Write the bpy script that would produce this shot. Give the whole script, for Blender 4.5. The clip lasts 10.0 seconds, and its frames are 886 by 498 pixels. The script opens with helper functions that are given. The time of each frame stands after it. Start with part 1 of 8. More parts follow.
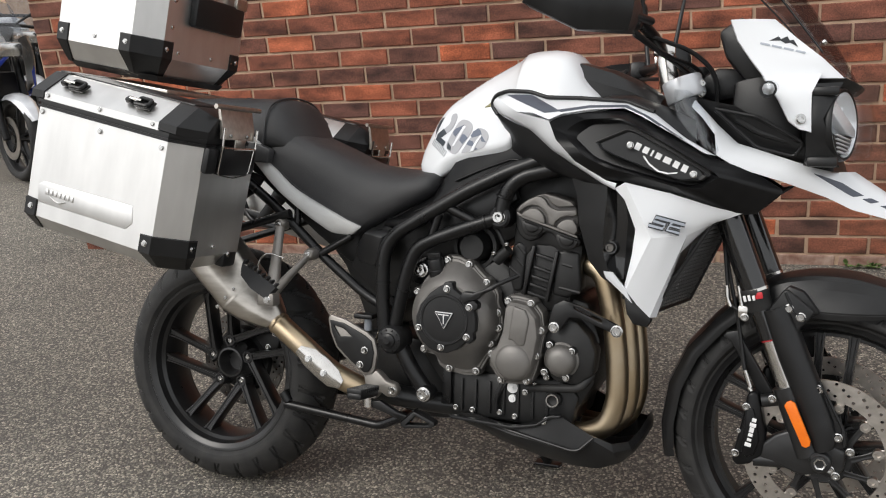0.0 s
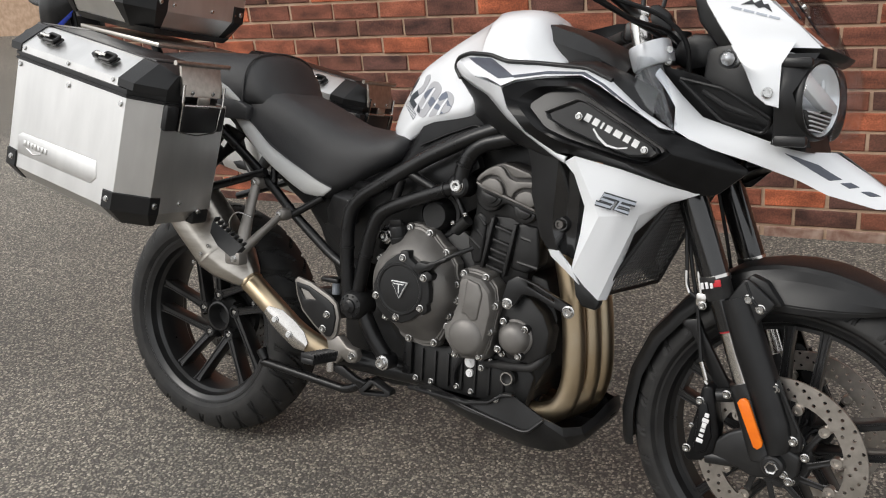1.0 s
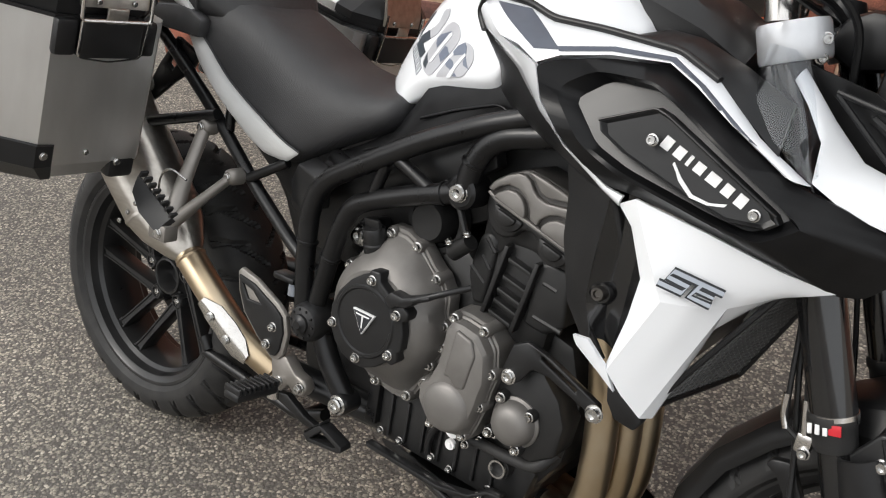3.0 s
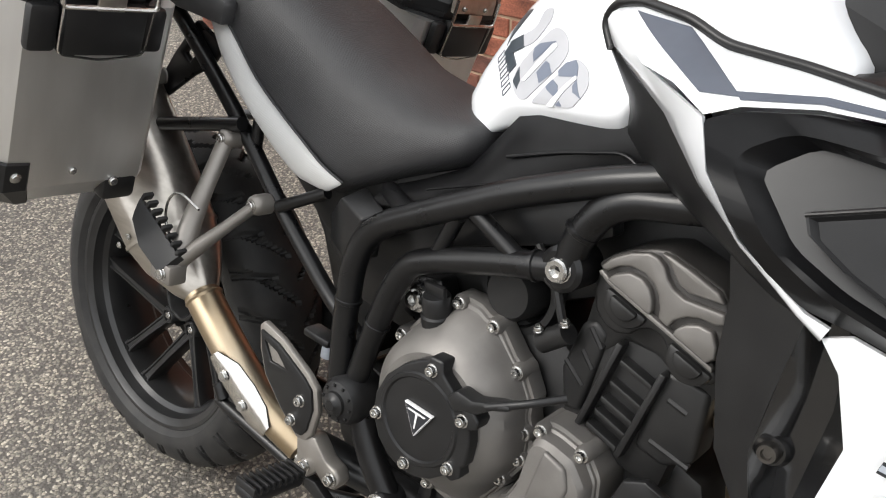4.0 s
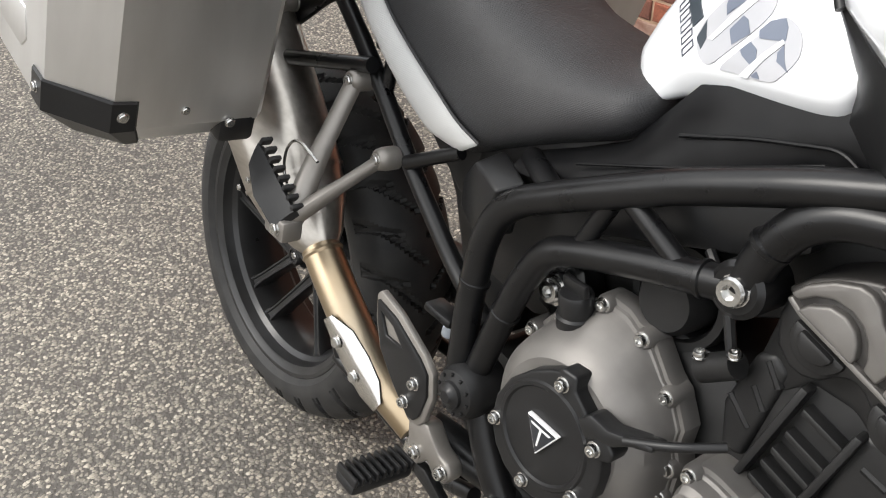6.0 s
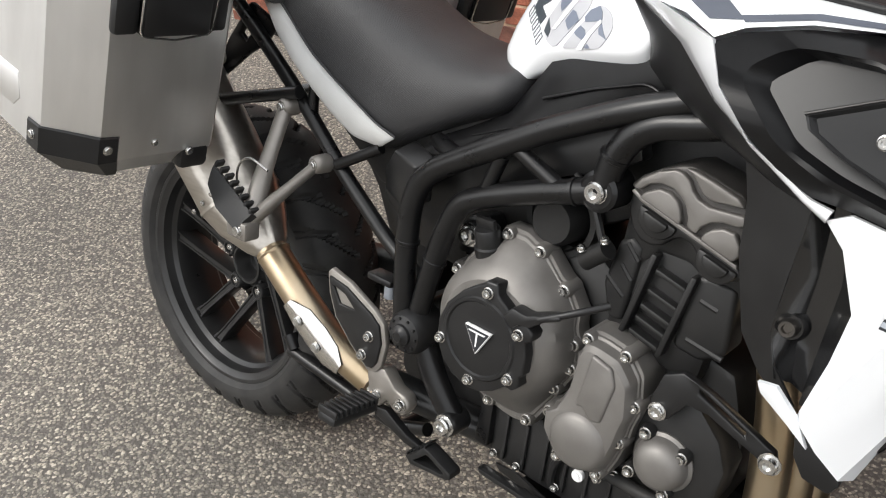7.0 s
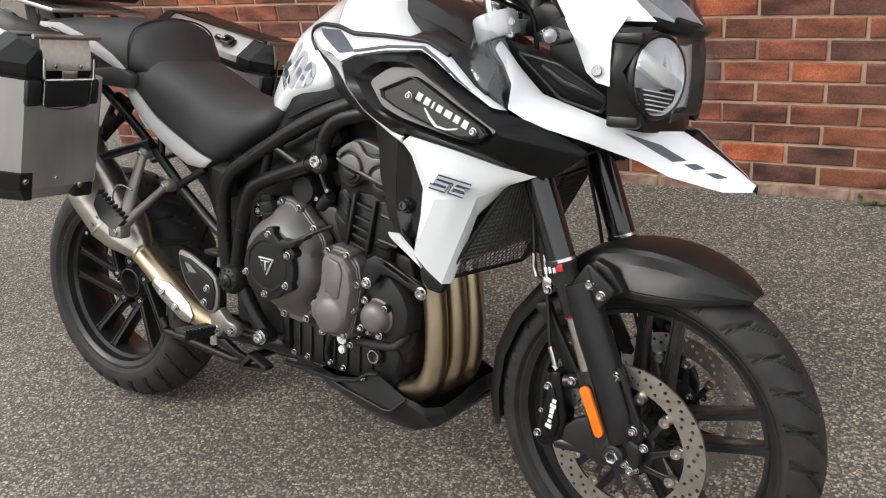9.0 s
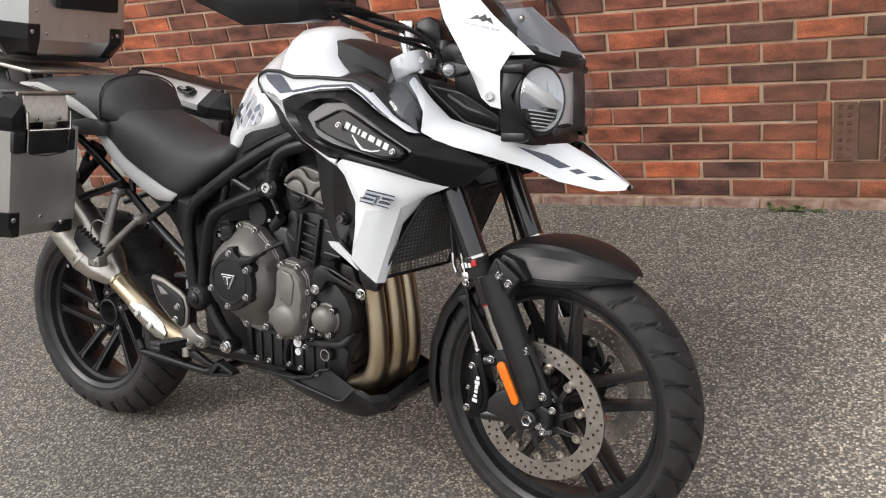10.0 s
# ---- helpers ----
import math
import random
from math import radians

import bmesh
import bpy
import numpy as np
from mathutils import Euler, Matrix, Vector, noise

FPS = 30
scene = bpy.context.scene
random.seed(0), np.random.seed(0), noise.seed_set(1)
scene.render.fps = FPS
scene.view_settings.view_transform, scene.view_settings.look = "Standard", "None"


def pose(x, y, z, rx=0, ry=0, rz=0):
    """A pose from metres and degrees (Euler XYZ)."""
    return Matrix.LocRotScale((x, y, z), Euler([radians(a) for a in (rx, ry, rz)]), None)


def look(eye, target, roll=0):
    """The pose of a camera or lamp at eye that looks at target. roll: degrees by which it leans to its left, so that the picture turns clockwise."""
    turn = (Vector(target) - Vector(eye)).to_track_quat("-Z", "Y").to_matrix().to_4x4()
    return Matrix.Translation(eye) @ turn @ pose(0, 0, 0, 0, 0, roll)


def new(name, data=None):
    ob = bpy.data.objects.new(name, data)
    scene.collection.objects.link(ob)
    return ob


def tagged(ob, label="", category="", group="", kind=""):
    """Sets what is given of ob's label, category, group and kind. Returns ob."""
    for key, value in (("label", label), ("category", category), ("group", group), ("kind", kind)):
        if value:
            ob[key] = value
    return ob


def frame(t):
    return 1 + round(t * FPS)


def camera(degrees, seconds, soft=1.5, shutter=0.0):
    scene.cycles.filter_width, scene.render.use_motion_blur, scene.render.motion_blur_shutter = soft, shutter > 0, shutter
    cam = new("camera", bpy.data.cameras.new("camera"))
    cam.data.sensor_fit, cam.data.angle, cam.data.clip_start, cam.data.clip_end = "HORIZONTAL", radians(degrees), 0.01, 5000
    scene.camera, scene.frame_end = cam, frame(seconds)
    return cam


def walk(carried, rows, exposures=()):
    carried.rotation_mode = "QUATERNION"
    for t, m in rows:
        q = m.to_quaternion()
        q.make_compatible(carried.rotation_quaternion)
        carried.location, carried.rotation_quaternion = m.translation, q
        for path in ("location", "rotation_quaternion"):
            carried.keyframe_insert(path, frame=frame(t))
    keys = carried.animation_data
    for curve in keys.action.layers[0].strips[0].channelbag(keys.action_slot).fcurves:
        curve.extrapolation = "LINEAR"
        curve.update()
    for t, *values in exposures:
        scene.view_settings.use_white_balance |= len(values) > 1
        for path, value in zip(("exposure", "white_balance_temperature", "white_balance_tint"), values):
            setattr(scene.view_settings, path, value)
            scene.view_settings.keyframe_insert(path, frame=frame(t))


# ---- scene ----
cam = camera(54.5, 10.0, soft=1.1)
PATH = [
    (0, (1.073, -0.179, 1.357), (0.473, 1.604, 0.681), -5.4),
    (0.5, (1.179, -0.08, 1.349), (0.51, 1.658, 0.621), -5.6),
    (1, (1.346, 0.002, 1.346), (0.523, 1.657, 0.581), -5.7),
    (1.5, (1.357, 0.114, 1.341), (0.407, 1.683, 0.544), -6.4),
    (2, (1.268, 0.286, 1.345), (0.359, 1.849, 0.49), -5.2),
    (2.2, (1.244, 0.347, 1.334), (0.359, 1.907, 0.45), -4.0),
    (3.3, (1.111, 0.723, 1.316), (0.185, 2.147, 0.26), -0.8),
    (3.5, (1.048, 0.774, 1.303), (0.124, 2.194, 0.24), -1.2),
    (4, (0.942, 0.889, 1.278), (-0.017, 2.254, 0.174), 0.4),
    (4.5, (0.862, 1.026, 1.244), (-0.265, 2.172, 0.053), 1.2),
    (5, (0.83, 1.078, 1.24), (-0.375, 2.06, -0.018), -0.4),
    (5.2, (0.828, 1.072, 1.238), (-0.378, 2.041, -0.03), -0.9),
    (6.3, (0.865, 0.967, 1.254), (-0.219, 2.104, 0.016), -2.8),
    (6.5, (0.882, 0.903, 1.262), (-0.151, 2.114, 0.05), -3.4),
    (6.9, (0.95, 0.799, 1.288), (-0.028, 2.12, 0.148), -6.5),
    (7, (0.998, 0.766, 1.298), (-0.009, 2.07, 0.164), -4.7),
    (7.5, (1.2, 0.626, 1.309), (0.147, 1.965, 0.26), -6.0),
    (8, (1.322, 0.464, 1.329), (0.315, 1.889, 0.352), -7.8),
    (8.5, (1.448, 0.337, 1.37), (0.52, 1.836, 0.424), -8.8),
    (9, (1.658, 0.238, 1.371), (0.753, 1.781, 0.477), -7.5),
    (9.5, (1.806, 0.133, 1.393), (0.913, 1.714, 0.555), -8.8),
    (10, (1.878, 0.021, 1.404), (1.012, 1.632, 0.596), -9.7),
]
walk(cam, [(t, look(eye, target, roll)) for t, eye, target, roll in PATH],
     exposures=[(0, 0.53), (2, 0.64), (3.5, 1.0), (4.5, 1.24), (5.2, 1.26), (6.5, 1.19), (7.5, 1.06), (8, 0.93), (9, 0.87), (10, 0.83)])


# ---- world and light ----
world = bpy.data.worlds.new("overcast_sky")
scene.world = world
world.use_nodes = True
wn, wl = world.node_tree.nodes, world.node_tree.links
sky = wn.new("ShaderNodeTexSky")
sky.sky_type, sky.sun_disc = "NISHITA", False
sky.sun_elevation, sky.sun_rotation = radians(45), radians(221.6)
sky.air_density, sky.dust_density, sky.ozone_density = 1.0, 6.0, 1.0
grey = wn.new("ShaderNodeHueSaturation")
grey.inputs["Saturation"].default_value = 0.25
wl.new(sky.outputs[0], grey.inputs["Color"])
veil = wn.new("ShaderNodeMix")
veil.data_type = "RGBA"
veil.inputs[0].default_value = 0.82
veil.inputs[7].default_value = (5.2, 5.3, 5.4, 1)
wl.new(grey.outputs[0], veil.inputs[6])
wl.new(veil.outputs[2], wn["Background"].inputs["Color"])
wn["Background"].inputs["Strength"].default_value = 0.15
sun = new("sun", bpy.data.lights.new("sun", "SUN"))
sun.data.energy, sun.data.angle, sun.data.color = 0.9, radians(25), (1.0, 0.96, 0.9)
sun.matrix_world = look((-4.0, -4.5, 6.0), (0, 0, 0))


# ---- materials ----
def material(name, a, b=None, rough=0.5, metal=0.0, scale=40.0, fine=400.0, bump=0.05, wear=0.12, coat=0.0, grain=None, depth=0.002, spec=0.5):
    """Two tones a and b mixed by a coarse noise, roughness varied by another, and a fine relief."""
    m = bpy.data.materials.new(name)
    m.use_nodes = True
    n, l = m.node_tree.nodes, m.node_tree.links
    p = n["Principled BSDF"]
    b = b or tuple(v * 0.8 for v in a)
    co = n.new("ShaderNodeTexCoord")
    mp = n.new("ShaderNodeMapping")
    l.new(co.outputs["Object"], mp.inputs[0])
    if grain:
        mp.inputs["Scale"].default_value = grain
    coarse = n.new("ShaderNodeTexNoise")
    coarse.inputs["Scale"].default_value, coarse.inputs["Detail"].default_value = scale, 6
    l.new(mp.outputs[0], coarse.inputs["Vector"])
    ramp = n.new("ShaderNodeValToRGB")
    ramp.color_ramp.elements[0].position, ramp.color_ramp.elements[1].position = 0.32, 0.68
    ramp.color_ramp.elements[0].color, ramp.color_ramp.elements[1].color = (*a, 1), (*b, 1)
    l.new(coarse.outputs["Fac"], ramp.inputs[0])
    l.new(ramp.outputs[0], p.inputs["Base Color"])
    small = n.new("ShaderNodeTexNoise")
    small.inputs["Scale"].default_value, small.inputs["Detail"].default_value = fine, 3
    l.new(mp.outputs[0], small.inputs["Vector"])
    rr = n.new("ShaderNodeMapRange")
    rr.inputs["To Min"].default_value, rr.inputs["To Max"].default_value = max(0.02, rough - wear), min(1.0, rough + wear)
    mix = n.new("ShaderNodeMath")
    mix.operation = "MULTIPLY_ADD"
    mix.inputs[1].default_value, mix.inputs[2].default_value = 0.5, 0.25
    l.new(coarse.outputs["Fac"], mix.inputs[0])
    l.new(mix.outputs[0], rr.inputs[0])
    l.new(rr.outputs[0], p.inputs["Roughness"])
    p.inputs["Metallic"].default_value = metal
    p.inputs["Specular IOR Level"].default_value = spec
    p.inputs["Coat Weight"].default_value = coat
    p.inputs["Coat Roughness"].default_value = 0.06
    if bump:
        bp = n.new("ShaderNodeBump")
        bp.inputs["Strength"].default_value, bp.inputs["Distance"].default_value = bump, depth
        l.new(small.outputs["Fac"], bp.inputs["Height"])
        l.new(bp.outputs[0], p.inputs["Normal"])
    return m


WHITE = material("white_paint", (0.77, 0.785, 0.805), (0.74, 0.755, 0.78), 0.22, scale=6, bump=0.0, coat=0.6, wear=0.05)
SILVER = material("silver_paint", (0.74, 0.75, 0.77), (0.46, 0.47, 0.49), 0.32, 0.5, scale=8, bump=0.02, fine=1500, coat=0.5)
BLACK = material("satin_black_paint", (0.005, 0.005, 0.0055), (0.008, 0.008, 0.0085), 0.30, scale=30, bump=0.02, spec=0.22)
GLOSS = material("gloss_black_paint", (0.007, 0.007, 0.008), (0.010, 0.010, 0.010), 0.16, scale=20, bump=0.0, coat=0.6)
FRAME = material("black_frame_paint", (0.005, 0.005, 0.0055), (0.008, 0.008, 0.0085), 0.29, scale=30, fine=700, bump=0.03, spec=0.38)
PLASTIC = material("black_plastic", (0.009, 0.009, 0.0095), (0.014, 0.014, 0.0145), 0.36, scale=20, fine=1600, bump=0.12, depth=0.0006, spec=0.36)
RUBBER = material("tyre_rubber", (0.018, 0.018, 0.0185), (0.034, 0.033, 0.032), 0.55, scale=25, fine=500, bump=0.1, spec=0.25)
ALLOY = material("black_alloy", (0.013, 0.013, 0.0135), (0.020, 0.020, 0.0205), 0.30, 0.1, scale=25, fine=900, bump=0.03)
GREY = material("grey_cast_metal", (0.150, 0.142, 0.134), (0.185, 0.176, 0.166), 0.48, 0.5, scale=30, fine=1200, bump=0.12, depth=0.0008)
DARKCAST = material("dark_cast_metal", (0.012, 0.012, 0.0122), (0.018, 0.0177, 0.0177), 0.40, 0.0, spec=0.34, scale=35, fine=1000, bump=0.15, depth=0.001)
GREYDARK = material("dark_grey_cast_metal", (0.055, 0.052, 0.050), (0.075, 0.071, 0.068), 0.45, 0.5, scale=30, fine=1200, bump=0.12, depth=0.0008)
HANGERDARK = material("dark_grey_bracket", (0.05, 0.05, 0.052), (0.07, 0.07, 0.072), 0.42, 0.3, scale=30, fine=1200, bump=0.08, depth=0.0006)
HANGER = material("grey_hanger_paint", (0.235, 0.218, 0.20), (0.275, 0.258, 0.238), 0.4, 0.6, scale=30, fine=1200, bump=0.08, depth=0.0006)
STEEL = material("brushed_steel", (0.42, 0.39, 0.35), (0.54, 0.51, 0.465), 0.33, 1.0, scale=14, fine=300, bump=0.06, grain=(1, 6, 6), depth=0.0005)
BRONZE = material("heat_tinted_steel", (0.44, 0.34, 0.22), (0.50, 0.42, 0.31), 0.36, 1.0, scale=9, fine=300, bump=0.04, depth=0.0005)
POLISHED = material("polished_steel", (0.72, 0.70, 0.67), (0.62, 0.60, 0.57), 0.2, 1.0, scale=30, bump=0.0)
CHROME = material("zinc_bolt", (0.66, 0.655, 0.64), (0.50, 0.50, 0.49), 0.22, 1.0, scale=200, bump=0.0)
ALUMINIUM = material("brushed_aluminium", (0.70, 0.695, 0.685), (0.78, 0.775, 0.765), 0.40, 1.0, scale=6, wear=0.10, fine=160, bump=0.05, grain=(4, 4, 1), depth=0.0005)
SEAT = material("seat_vinyl", (0.028, 0.028, 0.0295), (0.038, 0.038, 0.0395), 0.48, scale=14, fine=1100, bump=0.5, depth=0.001, spec=0.4)
SEATWHITE = material("white_seat_vinyl", (0.50, 0.50, 0.49), (0.56, 0.56, 0.55), 0.5, scale=14, fine=900, bump=0.2, depth=0.0008)
ORANGE = material("orange_reflector", (0.85, 0.20, 0.01), (0.75, 0.15, 0.01), 0.25, scale=40, fine=250, bump=0.2)
INK = material("dark_decal", (0.016, 0.018, 0.022), (0.022, 0.024, 0.028), 0.3, scale=20, bump=0.0)
SLATE = material("slate_decal", (0.075, 0.085, 0.11), (0.06, 0.068, 0.09), 0.3, scale=20, bump=0.0)
OLIVE = material("olive_decal", (0.30, 0.27, 0.13), (0.24, 0.22, 0.11), 0.3, scale=20, bump=0.0)
PALE = material("pale_grey_decal", (0.42, 0.45, 0.50), (0.34, 0.37, 0.42), 0.3, scale=12, bump=0.0)
WHITEINK = material("white_lettering", (0.78, 0.78, 0.78), (0.74, 0.74, 0.74), 0.4, scale=20, bump=0.0)
DARKSTEEL = material("dark_disc_steel", (0.10, 0.095, 0.09), (0.15, 0.14, 0.13), 0.35, 1.0, scale=60, fine=900, bump=0.1, depth=0.0005)
DISCMETAL = material("brake_disc_steel", (0.42, 0.39, 0.355), (0.54, 0.50, 0.46), 0.36, 1.0, scale=60, fine=900, bump=0.1, depth=0.0005)


def glass(name, tint, gloss=0.06):
    """A thin clear sheet: light passes straight through with a tint, part of it is mirrored."""
    m = bpy.data.materials.new(name)
    m.use_nodes = True
    n, l = m.node_tree.nodes, m.node_tree.links
    thru, shine, mix = n.new("ShaderNodeBsdfTransparent"), n.new("ShaderNodeBsdfGlossy"), n.new("ShaderNodeMixShader")
    thru.inputs["Color"].default_value = (*tint, 1)
    shine.inputs["Roughness"].default_value = 0.03
    mix.inputs[0].default_value = gloss
    l.new(thru.outputs[0], mix.inputs[1])
    l.new(shine.outputs[0], mix.inputs[2])
    l.new(mix.outputs[0], n["Material Output"].inputs["Surface"])
    return m


CLEAR = glass("clear_lens", (0.96, 0.97, 0.98))
SMOKE = glass("smoked_screen", (0.74, 0.75, 0.77))
LAMPWHITE = material("lamp_reflector", (0.92, 0.93, 0.94), (0.86, 0.87, 0.89), 0.16, 0.35, scale=40, bump=0.0)
WELL = material("matt_black_recess", (0.008, 0.008, 0.0085), (0.013, 0.013, 0.0135), 0.35, scale=25, fine=900, bump=0.05, depth=0.0006)
MESHGREY = material("black_mesh", (0.06, 0.06, 0.06), (0.085, 0.085, 0.085), 0.4, 0.4, scale=60, bump=0.0)
FIGURE = material("pale_figure_decal", (0.36, 0.365, 0.385), (0.42, 0.42, 0.44), 0.3, scale=12, bump=0.0)
STEELBLUE = material("blue_grey_decal", (0.115, 0.135, 0.18), (0.145, 0.165, 0.21), 0.3, scale=12, bump=0.0)
TEAL = material("dark_teal_decal", (0.035, 0.045, 0.055), (0.045, 0.055, 0.065), 0.3, scale=12, bump=0.0)


def weave(m, pitch, depth):
    """Adds the small crossed ribs of moulded seat vinyl to a material."""
    n, l = m.node_tree.nodes, m.node_tree.links
    turn = n.new("ShaderNodeMapping")
    turn.inputs["Rotation"].default_value = (0, radians(38), 0)
    l.new(n["Texture Coordinate"].outputs["Object"], turn.inputs[0])
    waves = []
    for axis in "XZ":
        w = n.new("ShaderNodeTexWave")
        w.bands_direction = axis
        w.inputs["Scale"].default_value, w.inputs["Distortion"].default_value = 0.314 / pitch, 0.0
        l.new(turn.outputs[0], w.inputs["Vector"])
        waves.append(w)
    high = n.new("ShaderNodeMath")
    high.operation = "MULTIPLY"
    l.new(waves[0].outputs["Fac"], high.inputs[0])
    l.new(waves[1].outputs["Fac"], high.inputs[1])
    bp = n.new("ShaderNodeBump")
    bp.inputs["Strength"].default_value, bp.inputs["Distance"].default_value = 0.6, depth
    l.new(high.outputs[0], bp.inputs["Height"])
    l.new(n["Bump"].outputs[0], bp.inputs["Normal"])
    l.new(bp.outputs[0], n["Principled BSDF"].inputs["Normal"])


weave(SEAT, 0.0021, 0.00045)
weave(SEATWHITE, 0.0021, 0.0003)

def asphalt():
    m = material("worn_asphalt", (0.05, 0.048, 0.046), (0.066, 0.063, 0.06), 0.82, scale=1.2, fine=260, bump=0.0)
    n, l = m.node_tree.nodes, m.node_tree.links
    p = n["Principled BSDF"]
    co = n["Texture Coordinate"]
    # jolted coordinates make the stone chips angular and uneven
    jolt = n.new("ShaderNodeTexNoise")
    jolt.inputs["Scale"].default_value, jolt.inputs["Detail"].default_value = 120, 2
    l.new(co.outputs["Object"], jolt.inputs["Vector"])
    moved = n.new("ShaderNodeVectorMath")
    moved.operation = "MULTIPLY_ADD"
    moved.inputs[1].default_value = (0.009, 0.009, 0)
    l.new(jolt.outputs["Color"], moved.inputs[0])
    l.new(co.outputs["Object"], moved.inputs[2])
    cells = n.new("ShaderNodeTexVoronoi")
    cells.inputs["Scale"].default_value = 145
    cells.inputs["Randomness"].default_value = 1.0
    l.new(moved.outputs[0], cells.inputs["Vector"])
    split = n.new("ShaderNodeSeparateColor")
    l.new(cells.outputs["Color"], split.inputs[0])
    tone = n.new("ShaderNodeValToRGB")
    e = tone.color_ramp.elements
    e[0].position, e[0].color = 0.0, (0.070, 0.064, 0.057, 1)
    e[1].position, e[1].color = 0.30, (0.135, 0.123, 0.105, 1)
    for pos, c in ((0.58, (0.200, 0.181, 0.151, 1)), (0.76, (0.258, 0.232, 0.190, 1)), (0.88, (0.315, 0.281, 0.228, 1)), (0.965, (0.42, 0.378, 0.312, 1))):
        x = e.new(pos)
        x.color = c
    l.new(split.outputs[0], tone.inputs[0])
    gap = n.new("ShaderNodeMapRange")
    gap.inputs["From Min"].default_value, gap.inputs["From Max"].default_value = 0.46, 0.66
    l.new(cells.outputs["Distance"], gap.inputs[0])
    dark = n.new("ShaderNodeMix")
    dark.data_type, dark.blend_type = "RGBA", "MIX"
    l.new(gap.outputs[0], dark.inputs[0])
    l.new(tone.outputs[0], dark.inputs[6])
    dark.inputs[7].default_value = (0.075, 0.068, 0.060, 1)
    blot = n.new("ShaderNodeTexNoise")
    blot.inputs["Scale"].default_value, blot.inputs["Detail"].default_value = 1.7, 8
    l.new(co.outputs["Object"], blot.inputs["Vector"])
    shade = n.new("ShaderNodeMapRange")
    shade.inputs["From Min"].default_value, shade.inputs["From Max"].default_value = 0.3, 0.7
    shade.inputs["To Min"].default_value, shade.inputs["To Max"].default_value = 0.85, 1.16
    l.new(blot.outputs["Fac"], shade.inputs[0])
    mul = n.new("ShaderNodeVectorMath")
    mul.operation = "SCALE"
    l.new(dark.outputs[2], mul.inputs[0])
    worn = n.new("ShaderNodeTexNoise")
    worn.inputs["Scale"].default_value, worn.inputs["Detail"].default_value = 0.55, 3
    place = n.new("ShaderNodeMapping")
    place.inputs["Location"].default_value = (0.4, 2.2, 0)
    l.new(co.outputs["Object"], place.inputs[0])
    l.new(place.outputs[0], worn.inputs["Vector"])
    pale = n.new("ShaderNodeMapRange")
    pale.inputs["From Min"].default_value, pale.inputs["From Max"].default_value = 0.35, 0.65
    pale.inputs["To Min"].default_value, pale.inputs["To Max"].default_value = 0.9, 1.25
    l.new(worn.outputs["Fac"], pale.inputs[0])
    both_ = n.new("ShaderNodeMath")
    both_.operation = "MULTIPLY"
    l.new(shade.outputs[0], both_.inputs[0])
    l.new(pale.outputs[0], both_.inputs[1])
    # a paler stretch of the surface, ragged at its edge
    spot = n.new("ShaderNodeMapping")
    spot.vector_type = "TEXTURE"
    spot.inputs["Location"].default_value, spot.inputs["Scale"].default_value = (2.35, 2.0, 0), (1.15, 1.25, 1.3)
    ragged = n.new("ShaderNodeVectorMath")
    ragged.operation = "MULTIPLY_ADD"
    ragged.inputs[1].default_value = (0.7, 0.7, 0)
    l.new(blot.outputs["Color"], ragged.inputs[0])
    l.new(co.outputs["Object"], ragged.inputs[2])
    l.new(ragged.outputs[0], spot.inputs[0])
    ball = n.new("ShaderNodeTexGradient")
    ball.gradient_type = "SPHERICAL"
    l.new(spot.outputs[0], ball.inputs[0])
    lift = n.new("ShaderNodeMath")
    lift.operation = "MULTIPLY_ADD"
    lift.inputs[1].default_value, lift.inputs[2].default_value = 0.75, 1.0
    l.new(ball.outputs["Fac"], lift.inputs[0])
    total = n.new("ShaderNodeMath")
    total.operation = "MULTIPLY"
    l.new(both_.outputs[0], total.inputs[0])
    l.new(lift.outputs[0], total.inputs[1])
    l.new(total.outputs[0], mul.inputs["Scale"])
    l.new(mul.outputs[0], p.inputs["Base Color"])
    bp = n.new("ShaderNodeBump")
    bp.inputs["Strength"].default_value, bp.inputs["Distance"].default_value = 0.7, 0.004
    bp.invert = True
    l.new(cells.outputs["Distance"], bp.inputs["Height"])
    l.new(bp.outputs[0], p.inputs["Normal"])
    return m


